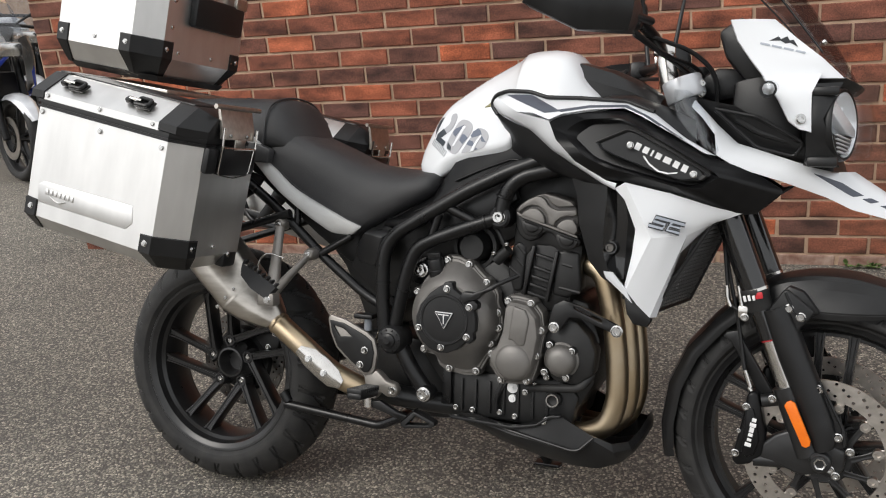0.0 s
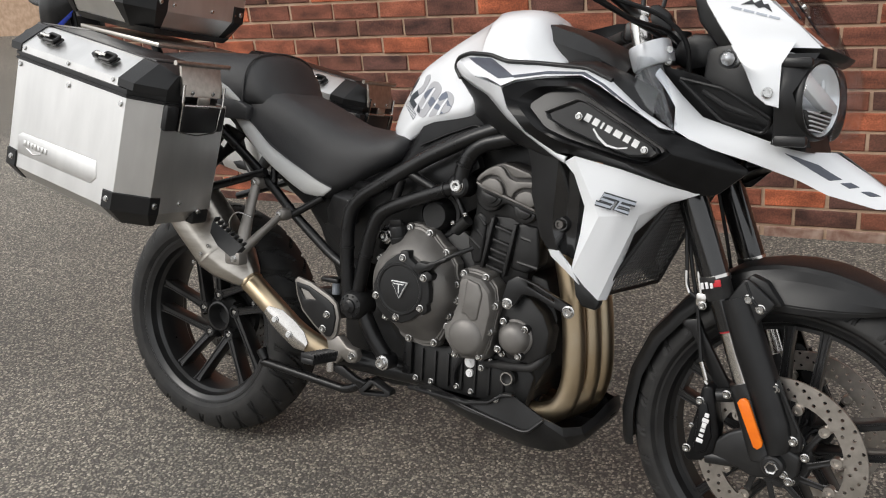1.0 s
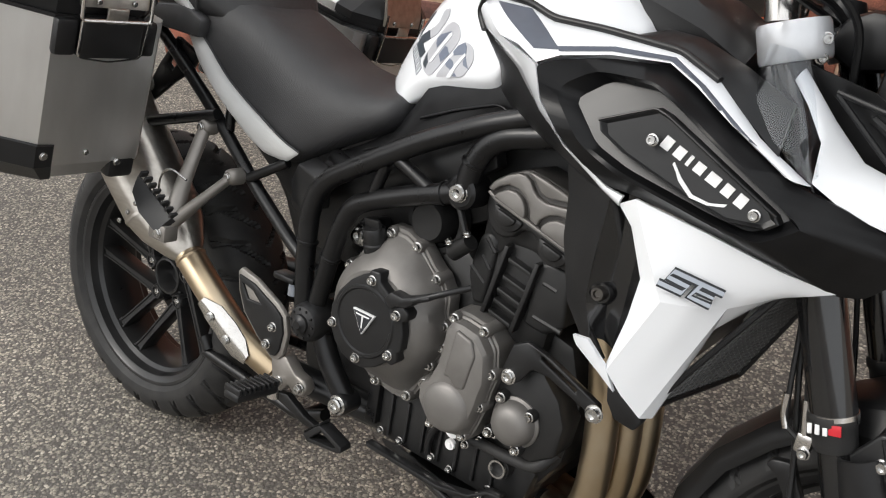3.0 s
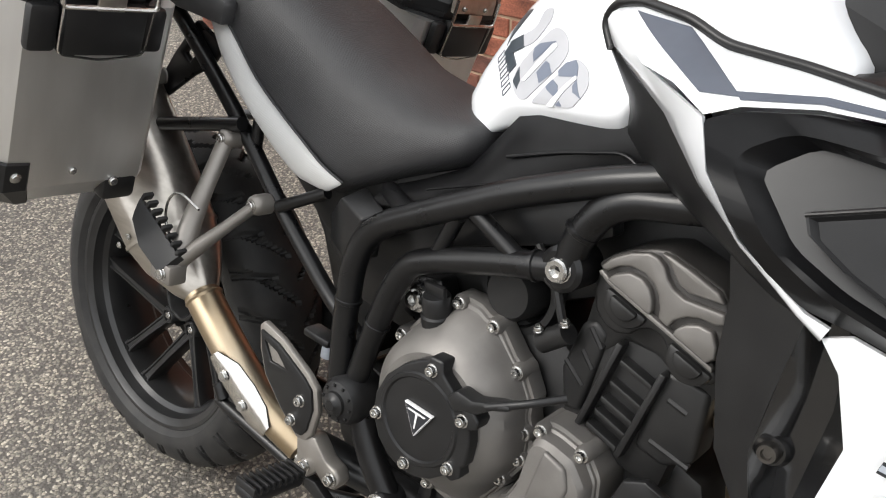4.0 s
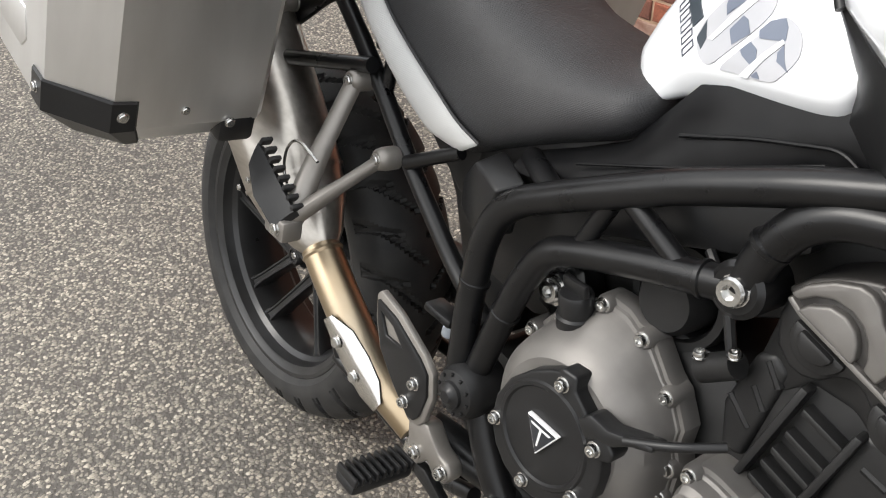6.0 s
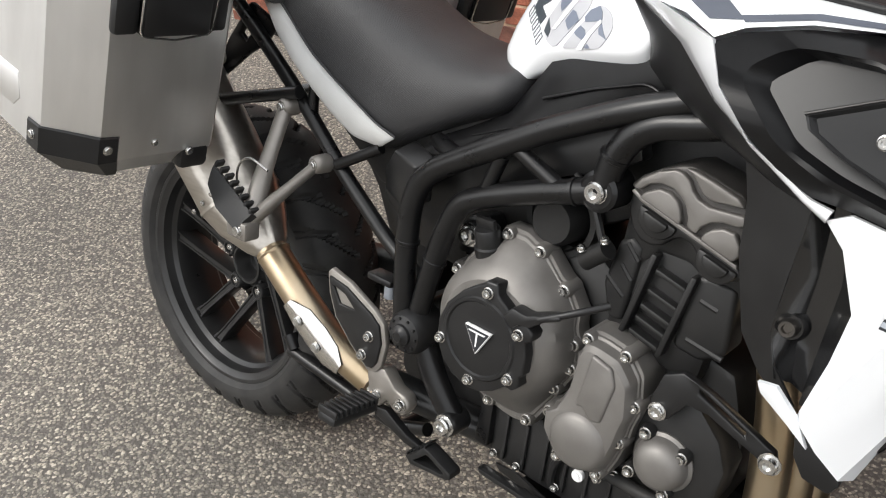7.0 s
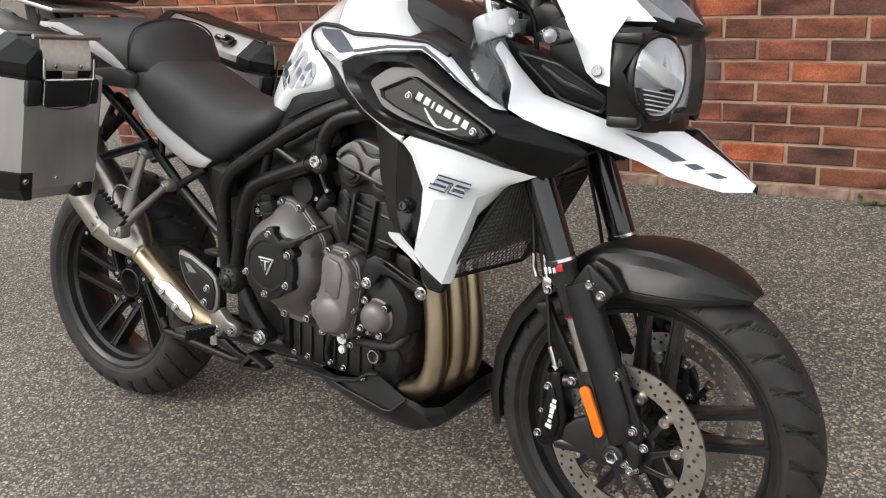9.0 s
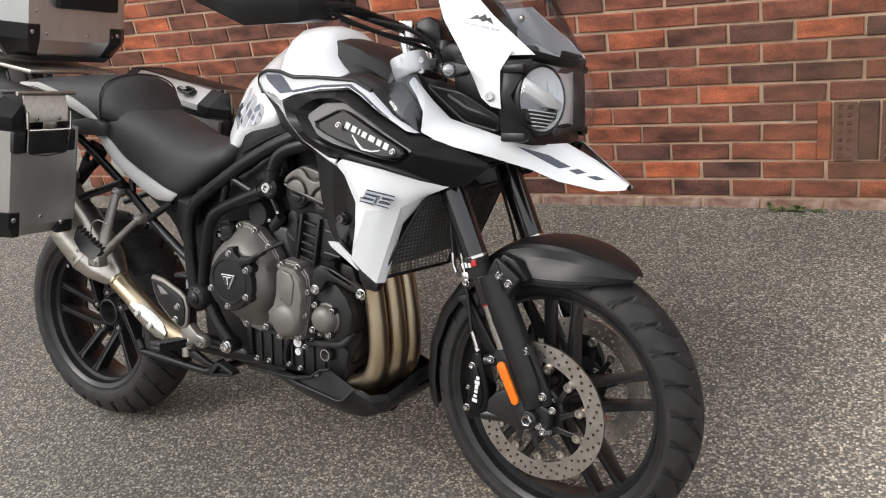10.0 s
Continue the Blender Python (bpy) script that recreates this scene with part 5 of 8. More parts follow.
# ---- tank, seats, fairing ----
def tank_half(bottom, crease, *upper):
    """Half a section of the tank: a folded lower edge, a crisp crease and the sloping side."""
    (y0, z0), (y1, z1) = (bottom[0] + 0.002, bottom[1] - 0.006), (crease[0] + 0.004, crease[1])
    d = Vector((y1 - y0, z1 - z0)).normalized() * 0.005
    e = (Vector(upper[0]) - Vector(crease)).normalized() * 0.005
    return [(y0 * 0.70, z0 - 0.003), (y0 - 0.003, z0 - 0.001), (y0 + d.x * 0.3, z0 + d.y * 0.3), (y1 - d.x, z1 - d.y), (y1 + e.x, z1 + e.y)] + list(upper)


tank = part("tank", soften(body([
    (0.556, tank_half((0.018, 0.862), (0.028, 0.872), (0.027, 0.880), (0.022, 0.890), (0.012, 0.898), (0, 0.901))),
    (0.608, tank_half((0.078, 0.839), (0.075, 0.862), (0.061, 0.900), (0.047, 0.938), (0.028, 0.978), (0, 1.010))),
    (0.655, tank_half((0.080, 0.866), (0.095, 0.889), (0.079, 0.925), (0.059, 0.962), (0.034, 1.010), (0, 1.050))),
    (0.705, tank_half((0.089, 0.879), (0.110, 0.901), (0.099, 0.940), (0.079, 0.978), (0.048, 1.035), (0, 1.085))),
    (0.758, tank_half((0.106, 0.891), (0.128, 0.911), (0.115, 0.950), (0.097, 0.995), (0.062, 1.060), (0, 1.115))),
    (0.805, tank_half((0.121, 0.903), (0.140, 0.918), (0.134, 0.965), (0.120, 1.010), (0.085, 1.080), (0, 1.138))),
    (0.826, tank_half((0.124, 0.912), (0.143, 0.930), (0.141, 0.975), (0.130, 1.025), (0.095, 1.098), (0, 1.146))),
    (0.838, tank_half((0.120, 0.930), (0.138, 0.950), (0.142, 0.985), (0.136, 1.035), (0.100, 1.110), (0, 1.149))),
    (0.900, tank_half((0.120, 0.950), (0.140, 0.968), (0.155, 1.008), (0.148, 1.048), (0.106, 1.122), (0, 1.146))),
    (0.950, tank_half((0.120, 0.955), (0.140, 0.972), (0.155, 1.008), (0.146, 1.044), (0.098, 1.108), (0, 1.130))),
    (0.985, tank_half((0.118, 0.958), (0.136, 0.975), (0.150, 1.004), (0.138, 1.030), (0.080, 1.062), (0, 1.070))),
    (1.025, tank_half((0.108, 0.962), (0.120, 0.977), (0.130, 0.998), (0.122, 1.012), (0.080, 1.022), (0, 1.026)))], fine=2)), WHITE, bike, "white painted fuel tank with grey graphics", smooth=60)
part("tank_pad", rounded(body([
    (0.958, [(0.05, 1.02), (0.094, 1.030), (0.094, 1.068), (0.076, 1.098), (0.03, 1.105), (0, 1.106)]),
    (1.030, [(0.06, 1.00), (0.106, 1.012), (0.110, 1.045), (0.090, 1.075), (0.04, 1.085), (0, 1.087)]),
    (1.080, [(0.07, 0.99), (0.118, 1.002), (0.122, 1.030), (0.100, 1.050), (0.05, 1.062), (0, 1.064)]),
    (1.140, [(0.07, 0.98), (0.125, 0.985), (0.130, 1.0), (0.10, 1.015), (0.05, 1.025), (0, 1.026)])], fine=1), 0.005, 2, 22), PLASTIC, bike, "black plastic tank front cover", smooth=35)
seat = part("rider_seat", soften(body([
    (0.140, [(0.095, 0.868), (0.118, 0.876), (0.118, 0.898), (0.100, 0.930), (0.05, 0.942), (0, 0.942)]),
    (0.200, [(0.105, 0.820), (0.134, 0.828), (0.126, 0.872), (0.116, 0.948), (0.07, 0.962), (0, 0.958)]),
    (0.280, [(0.105, 0.757), (0.136, 0.764), (0.125, 0.808), (0.122, 0.915), (0.075, 0.936), (0, 0.934)]),
    (0.350, [(0.100, 0.710), (0.130, 0.717), (0.124, 0.770), (0.124, 0.880), (0.075, 0.908), (0, 0.908)]),
    (0.412, [(0.090, 0.692), (0.118, 0.698), (0.126, 0.742), (0.126, 0.846), (0.075, 0.880), (0, 0.884)]),
    (0.455, [(0.080, 0.712), (0.112, 0.722), (0.124, 0.750), (0.126, 0.838), (0.07, 0.868), (0, 0.873)]),
    (0.540, [(0.070, 0.757), (0.116, 0.766), (0.128, 0.793), (0.122, 0.838), (0.06, 0.858), (0, 0.865)]),
    (0.602, [(0.070, 0.786), (0.114, 0.794), (0.126, 0.818), (0.116, 0.850), (0.06, 0.859), (0, 0.863)]),
    (0.626, [(0.060, 0.802), (0.104, 0.808), (0.114, 0.830), (0.100, 0.852), (0.06, 0.858), (0, 0.862)]),
    (0.640, [(0.040, 0.816), (0.082, 0.822), (0.090, 0.836), (0.066, 0.850), (0.04, 0.855), (0, 0.857)])], fine=2)), SEAT, bike, "black textured vinyl rider seat with white side trim", smooth=60)
both(lambda s: part("seat_trim", soften(panel([(0.142, s * 0.120, 0.900), (0.200, s * 0.128, 0.872), (0.268, s * 0.128, 0.814), (0.320, s * 0.128, 0.785), (0.374, s * 0.130, 0.760), (0.420, s * 0.131, 0.738), (0.452, s * 0.122, 0.724)], [(0.138, s * 0.120, 0.878), (0.196, s * 0.137, 0.828), (0.236, s * 0.139, 0.794), (0.278, s * 0.140, 0.765), (0.326, s * 0.137, 0.733), (0.369, s * 0.129, 0.706), (0.420, s * 0.119, 0.700)], 0.006, 3, 0.005, out=(0, s, 0))), SEATWHITE, seat, "white vinyl seat trim", smooth=60))
part("seam_stitch", tube([(0.142, -0.122, 0.902), (0.200, -0.130, 0.874), (0.268, -0.130, 0.816), (0.320, -0.130, 0.787), (0.374, -0.132, 0.762), (0.420, -0.133, 0.740), (0.452, -0.124, 0.726)], 0.0017, 6, 0.03), SEAT, seat)
pillion = part("pillion_seat", soften(body([
    (-0.190, [(0.110, 0.995), (0.132, 1.000), (0.138, 1.015), (0.116, 1.030), (0.06, 1.036), (0, 1.036)]),
    (-0.060, [(0.110, 0.985), (0.140, 0.992), (0.148, 1.012), (0.126, 1.034), (0.06, 1.040), (0, 1.040)]),
    (0.060, [(0.110, 0.955), (0.145, 0.963), (0.152, 0.990), (0.130, 1.030), (0.06, 1.040), (0, 1.042)]),
    (0.145, [(0.105, 0.905), (0.138, 0.912), (0.148, 0.945), (0.136, 1.016), (0.07, 1.036), (0, 1.038)]),
    (0.196, [(0.095, 0.905), (0.124, 0.910), (0.136, 0.935), (0.126, 1.006), (0.07, 1.033), (0, 1.037)]),
    (0.226, [(0.088, 0.900), (0.112, 0.905), (0.124, 0.920), (0.112, 0.975), (0.06, 1.006), (0, 1.012)]),
    (0.248, [(0.080, 0.895), (0.098, 0.899), (0.106, 0.906), (0.096, 0.940), (0.055, 0.962), (0, 0.967)]),
    (0.272, [(0.070, 0.890), (0.085, 0.894), (0.090, 0.898), (0.082, 0.912), (0.05, 0.930), (0, 0.934)])], fine=2)), SEAT, bike, "black vinyl pillion seat raised at the front", smooth=60)
part("seat_piping", tube([(0.178, -0.134, 0.905), (0.184, -0.139, 0.940), (0.186, -0.135, 0.985), (0.188, -0.118, 1.014), (0.190, -0.075, 1.033), (0.192, 0.0, 1.041), (0.190, 0.075, 1.033), (0.188, 0.118, 1.014), (0.186, 0.135, 0.985), (0.184, 0.139, 0.940)], 0.0026, 8, 0.03), SEAT, pillion, "black piping round the bolster")
both(lambda s: part("seat_trim", panel([(-0.150, s * 0.142, 1.024), (-0.060, s * 0.150, 1.022), (0.017, s * 0.153, 1.000), (0.091, s * 0.153, 0.976), (0.140, s * 0.150, 0.950), (0.168, s * 0.144, 0.926), (0.188, s * 0.138, 0.905)], [(-0.150, s * 0.140, 1.002), (-0.060, s * 0.146, 0.994), (0.017, s * 0.148, 0.972), (0.085, s * 0.148, 0.946), (0.128, s * 0.144, 0.926), (0.160, s * 0.140, 0.910), (0.186, s * 0.136, 0.900)], 0.006, 3, 0.003, out=(0, s, 0)), SEATWHITE, pillion, "white vinyl seat edge", smooth=60))


def drape(name, bm, mat, parent, target, out, lift, label="", cut=0.010):
    """Lays a thin flat shape onto the outer skin of target, seen along out."""
    out = Vector(out).normalized()
    bmesh.ops.triangulate(bm, faces=bm.faces)
    for k in range(3):
        long = [e for e in bm.edges if e.calc_length() > cut]
        if long:
            bmesh.ops.subdivide_edges(bm, edges=long, cuts=1)
            bmesh.ops.triangulate(bm, faces=bm.faces)
    t = bmesh.new()
    t.from_mesh(target.data)
    tree = BVHTree.FromBMesh(t)
    for v in bm.verts:
        hit = tree.ray_cast(v.co + out * 0.4, -out)[0]
        if hit is not None:
            v.co = hit + out * lift
    t.free()
    geo = bmesh.ops.extrude_face_region(bm, geom=list(bm.faces))
    bmesh.ops.translate(bm, vec=-out * (lift + 0.0006), verts=[g for g in geo["geom"] if isinstance(g, bmesh.types.BMVert)])
    return part(name, bm, mat, parent, label, smooth=30)


def flat(outline, m=None):
    """A single flat face from (x, z) points or from 3D points."""
    b = bmesh.new()
    b.faces.new([b.verts.new(q if len(q) == 3 else (q[0], 0, q[1])) for q in outline])
    if m is not None:
        b.transform(m)
    return b


def stroke(path, width, m, closed=False):
    """A flat ribbon of even width along a line of (x, z) points."""
    pts = [Vector((q[0], 0, q[1])) for q in path]
    n = len(pts)
    b = bmesh.new()
    rows = []
    for i, p in enumerate(pts):
        a, c = (pts[i - 1], pts[(i + 1) % n]) if closed else (pts[max(i - 1, 0)], pts[min(i + 1, n - 1)])
        d = (c - a).normalized()
        side = Vector((d.z, 0, -d.x)) * width / 2
        rows.append((b.verts.new(p + side), b.verts.new(p - side)))
    for u, w in zip(rows, rows[1:] + (rows[:1] if closed else [])):
        b.faces.new((u[0], u[1], w[1], w[0]))
    b.transform(m)
    return b


SB = Matrix.Translation((1.179, -0.2440, 0.764)) @ Matrix.Rotation(radians(24), 4, "Z") @ Matrix.Rotation(radians(14), 4, "Y") @ Matrix.Rotation(radians(-6), 4, "X")


def fairing_side(s):
    P = lambda *pts: [(x, s * -y, z) for x, y, z in pts]
    o = (0, s, 0)
    top_edge = ((0.795, -0.158, 1.023), (0.826, -0.170, 1.030), (0.881, -0.185, 1.026), (0.920, -0.190, 1.013), (0.986, -0.185, 1.011), (1.086, -0.185, 1.003), (1.141, -0.200, 0.981), (1.202, -0.220, 0.934), (1.262, -0.214, 0.898))
    side = part("side_panel", panel(P(*top_edge),
                                  P((0.862, -0.216, 0.985), (0.905, -0.242, 0.981), (0.943, -0.258, 0.966), (0.966, -0.246, 0.978), (1.015, -0.219, 0.988), (1.082, -0.204, 0.991), (1.119, -0.214, 0.974), (1.177, -0.232, 0.941), (1.240, -0.228, 0.903)), 0.006, 4, 0.006, out=o), WHITE, bike, "white side panel with a grey stripe", smooth=50)
    part("side_panel_lower", panel(P((0.795, -0.158, 1.023), (0.862, -0.216, 0.985), (0.943, -0.259, 0.964), (0.960, -0.264, 0.926), (1.000, -0.265, 0.884), (1.062, -0.256, 0.847), (1.082, -0.254, 0.842)), P((0.782, -0.150, 1.005), (0.800, -0.157, 0.987), (0.888, -0.204, 0.949), (0.944, -0.226, 0.905), (0.998, -0.240, 0.873), (1.054, -0.247, 0.840), (1.078, -0.250, 0.829)), 0.006, 3, 0.004, out=o), WHITE, side, smooth=50)
    drape("stripe", flat(P((0.825, -0.2, 1.024), (0.886, -0.2, 1.022), (0.961, -0.2, 0.984), (0.930, -0.2, 0.980))), SLATE, side, side, o, 0.0012, "slate blue-grey stripe")
    drape("stripe", flat(P((0.955, -0.2, 0.987), (1.015, -0.2, 0.9975), (1.085, -0.2, 0.998), (1.13, -0.2, 0.976), (1.205, -0.2, 0.928), (1.205, -0.2, 0.921), (1.125, -0.2, 0.974), (1.082, -0.2, 0.9935), (1.015, -0.2, 0.992), (0.962, -0.2, 0.982))), SLATE, side, side, o, 0.0012)
    part("pin_stripe", tube(P((0.800, -0.158, 0.984), (0.783, -0.152, 1.006), (0.795, -0.160, 1.025), (0.826, -0.172, 1.0325), (0.881, -0.187, 1.0285), (0.920, -0.192, 1.0155), (0.986, -0.187, 1.0135), (1.086, -0.187, 1.0055), (1.141, -0.202, 0.983)), 0.0046, 10, 0.012), PLASTIC, side, "dark rubber edge of the panel")
    bolt((0.843, s * 0.149, 0.937), side, (-0.3, s, 0.2), s=1.0)
    outer = P((0.943, -0.257, 0.962), (0.966, -0.243, 0.974), (1.015, -0.215, 0.984), (1.082, -0.200, 0.987), (1.119, -0.210, 0.970), (1.177, -0.228, 0.937), (1.230, -0.228, 0.906), (1.262, -0.213, 0.892), (1.296, -0.193, 0.881), (1.343, -0.168, 0.860), (1.386, -0.140, 0.834), (1.337, -0.165, 0.788), (1.310, -0.178, 0.785), (1.259, -0.205, 0.802), (1.183, -0.235, 0.826), (1.098, -0.253, 0.846), (1.057, -0.253, 0.849), (1.023, -0.260, 0.867), (0.988, -0.264, 0.896), (0.959, -0.262, 0.928))
    inner = P((0.976, -0.246, 0.936), (1.011, -0.222, 0.966), (1.081, -0.234, 0.966), (1.106, -0.242, 0.956), (1.181, -0.258, 0.916), (1.265, -0.246, 0.865), (1.272, -0.244, 0.857), (1.236, -0.252, 0.833), (1.192, -0.262, 0.842), (1.081, -0.278, 0.873), (1.031, -0.272, 0.891))
    cc = (1.125, 0.905)
    def round_off(loop, r):
        n = len(loop)
        return [tuple(q) for i in range(n) for q in smooth_line([Vector(loop[i - 1]).lerp(Vector(loop[i]), 0.5), loop[i], Vector(loop[i]).lerp(Vector(loop[(i + 1) % n]), 0.5)], r, 4)[1:]]
    inner, outer = round_off(inner, 0.022), round_off(outer, 0.012)
    angles = sorted({round(math.atan2(q[2] - cc[1], q[0] - cc[0]), 3) for q in outer} | {round(radians(a), 3) for a in range(-178, 180, 5)})
    r0, r1 = ring_at(outer, cc, angles), ring_at(inner, cc, angles)
    mid = Vector((cc[0], s * 0.255, cc[1]))
    lip = [a.lerp(b, 0.82) + Vector((0, s * 0.004, 0)) for a, b in zip(r0, r1)]
    floor_ = [b.lerp(Vector((mid.x, b.y, mid.z)), 0.10) - Vector((0, s * 0.012, 0)) for b in r1]
    back = [a - Vector((0, s * 0.010, 0)) for a in r0]
    b = loft([back, r0, lip, r1, floor_], caps=False)
    bez = part("side_bezel", b, BLACK, bike, "satin black side cowl", smooth=30)
    part("cowl_well", loft([floor_, [f - Vector((0, s * 0.004, 0)) for f in floor_]]), WELL, bez, "matt black recess", smooth=20)
    plate = P((1.042, -0.270, 0.921), (1.101, -0.262, 0.946), (1.117, -0.264, 0.941), (1.183, -0.268, 0.906), (1.247, -0.252, 0.866), (1.252, -0.250, 0.858), (1.242, -0.252, 0.850), (1.206, -0.262, 0.849), (1.147, -0.276, 0.870), (1.081, -0.282, 0.895), (1.050, -0.278, 0.910))
    up = [Vector(q) for q in plate]
    pc = Vector((1.15, s * 0.27, 0.896))
    name = part("name_plate", loft([[q - Vector((0, s * 0.018, 0)) for q in up], up, [q.lerp(pc, 0.03) + Vector((0, s * 0.002, 0)) for q in up], [q.lerp(pc, 0.09) - Vector((0, s * 0.0015, 0)) for q in up]]), PLASTIC, bez, "matt black name plate", smooth=20)
    part("plate_rim", tube([up[i] + Vector((0, s * 0.001, 0)) for i in (0, 1, 2, 3, 4)], 0.0016, 8, 0.006), PLASTIC, bez)
    for x, y, z in ((1.111, -0.279, 0.915), (1.227, -0.256, 0.862)):
        bolt((x, -s * y, z), bez, (0, s, 0), s=1.0)
    A, B, C = (1.152, -0.252, 0.738), (1.186, -0.238, 0.741), (1.215, -0.213, 0.744)
    lower = part("radiator_shroud", panel(P((1.099, -0.257, 0.844), (1.183, -0.239, 0.825), (1.259, -0.209, 0.801), (1.312, -0.180, 0.788)), P(A, B, C, (1.262, -0.187, 0.768)), 0.006, 5, 0.001, out=o), WHITE, bike, "white radiator shroud", smooth=20)
    part("shroud_face", panel(P(A, B, C), P((1.106, -0.245, 0.632), (1.126, -0.233, 0.604), (1.150, -0.217, 0.577)), 0.006, 4, 0.001, out=o), WHITE, lower, smooth=20)
    part("shroud_face", panel(P((1.262, -0.187, 0.768), C, (1.150, -0.217, 0.577)), P((1.245, -0.176, 0.756), (1.200, -0.190, 0.706), (1.161, -0.203, 0.577)), 0.006, 3, 0.0005, out=o), WHITE, lower, smooth=20)
    part("shroud_face", panel(P((1.099, -0.257, 0.844), (1.125, -0.255, 0.795), A, (1.129, -0.2485, 0.685), (1.106, -0.245, 0.632)), P((1.078, -0.250, 0.832), (1.098, -0.248, 0.810), (1.120, -0.242, 0.753), (1.114, -0.238, 0.701), (1.101, -0.236, 0.637)), 0.006, 2, 0.0005, out=o), WHITE, lower, smooth=20)
    part("shroud_tip", panel(P((1.066, -0.270, 0.670), (1.082, -0.262, 0.668), (1.106, -0.245, 0.634)), P((1.070, -0.263, 0.656), (1.096, -0.250, 0.630), (1.118, -0.238, 0.606)), 0.006, 3, 0.001, out=o), WHITE, lower)
    part("shroud_bracket", slab([(1.098, 0.612), (1.104, 0.580), (1.118, 0.560), (1.146, 0.556), (1.154, 0.572), (1.140, 0.590), (1.116, 0.622)], s * 0.216, s * 0.192, 0.004), PLASTIC, lower, "black bracket under the shroud tip")
    if s < 0:
        # maker's name as plain blocks with a curved underline; the two trim letters in a dark outline
        nm = Matrix.Translation((1.172, -0.27, 0.8905)) @ Matrix.Rotation(radians(25), 4, "Y")
        for k, (w, h) in enumerate(((0.008, 0.0135), (0.008, 0.0125), (0.003, 0.012), (0.008, 0.0115), (0.0105, 0.0115), (0.008, 0.0125), (0.008, 0.0135))):
            x, w = 1.18 * (-0.0475, -0.0335, -0.0225, -0.0115, 0.004, 0.0195, 0.034)[k] + 0.002, w * 1.35
            drape("name_block", flat([(x - w / 2, -h / 2), (x + w / 2, -h / 2), (x + w / 2, h / 2), (x - w / 2, h / 2)], nm), WHITEINK, bez, name, o, 0.0012, "white lettering block")
        for u, w_ in (((-0.036, -0.012), (-0.020, -0.0205)), ((-0.020, -0.0205), (0.002, -0.025)), ((0.002, -0.025), (0.020, -0.0215)), ((0.020, -0.0215), (0.034, -0.013))):
            drape("name_underline", flat([(u[0], u[1] - 0.0016), (w_[0], w_[1] - 0.0016), (w_[0], w_[1] + 0.0016), (u[0], u[1] + 0.0016)], nm), WHITEINK, bez, name, o, 0.0012)
        sheared = lambda pts: [((x + 0.38 * z) * 0.88, z * 0.90) for x, z in pts]
        lay = lambda y: SB @ Matrix.Translation((0, y, 0))
        strokes = (([(0.035, 0.0098), (-0.032, 0.0098), (-0.032, 0.0004), (-0.004, -0.0004), (-0.004, -0.0106), (-0.036, -0.0106)], 0.0062), ([(0.006, 0.0105), (0.006, -0.0106), (0.035, -0.0106)], 0.0060), ([(0.006, 0.0), (0.030, 0.0)], 0.0044))
        for k, (q, w) in enumerate(strokes):
            part("letter_outline", stroke(sheared(q), w + 0.0040, lay(-0.0048 - 0.0001 * k)), INK, lower, "dark outline of a trim letter", smooth=0)
            part("trim_letter", stroke(sheared(q), w - 0.0012, lay(-0.0054 - 0.0002 * k)), PALE, lower, "silver trim letter", smooth=0)
    duct = part("air_duct", panel(P((0.975, -0.195, 0.860), (0.992, -0.204, 0.815), (0.998, -0.206, 0.760), (1.022, -0.210, 0.684), (1.050, -0.216, 0.652), (1.088, -0.226, 0.630)),
                                P((1.062, -0.240, 0.852), (1.060, -0.238, 0.808), (1.057, -0.236, 0.760), (1.054, -0.230, 0.706), (1.068, -0.230, 0.670), (1.094, -0.230, 0.638)), 0.005, 3, 0.002, out=o), PLASTIC, bike, "satin black radiator air duct", smooth=30)
    part("duct_inner", panel(P((1.062, -0.240, 0.860), (1.058, -0.236, 0.77), (1.054, -0.230, 0.705), (1.070, -0.232, 0.660)), P((1.105, -0.245, 0.846), (1.122, -0.236, 0.765), (1.118, -0.228, 0.70), (1.106, -0.226, 0.640)), 0.004, 3, -0.02, out=o), GLOSS, duct)
    part("duct_mount", lathe([(0, -0.01), (0.013, -0.01), (0.017, -0.004), (0.018, 0.02), (0, 0.02)], 24, toward((1.068, s * 0.212, 0.713), (0, s, 0))), GLOSS, duct)
    part("duct_bolt", lathe([(0, -0.006), (0.004, -0.006), (0.005, -0.009), (0.008, -0.009), (0.010, -0.005), (0.010, 0.004), (0, 0.004)], 18, toward((1.068, s * 0.222, 0.713), (0, s, 0))), DARKSTEEL, duct, "dark steel screw")
    part("tank_infill", panel(P((0.797, -0.152, 0.988), (0.838, -0.174, 0.967), (0.890, -0.200, 0.947), (0.945, -0.222, 0.903), (0.998, -0.236, 0.871), (1.054, -0.242, 0.838)), P((0.793, -0.140, 0.980), (0.822, -0.135, 0.937), (0.828, -0.135, 0.908), (0.866, -0.150, 0.884), (0.930, -0.170, 0.862), (0.985, -0.190, 0.845)), 0.005, 3, 0.006, out=o), PLASTIC, bike, "black infill panel beside the tank")
    part("upper_infill", panel(P((1.012, -0.115, 1.012), (1.040, -0.12, 1.025), (1.090, -0.14, 1.022), (1.150, -0.145, 1.0), (1.215, -0.16, 0.97)), P((1.018, -0.186, 1.006), (1.045, -0.186, 1.005), (1.086, -0.186, 1.001), (1.141, -0.2, 0.979), (1.225, -0.218, 0.920)), 0.004, 3, 0.006, out=(0, s * 0.6, 0.8)), PLASTIC, bike, "black panel above the side cowl")
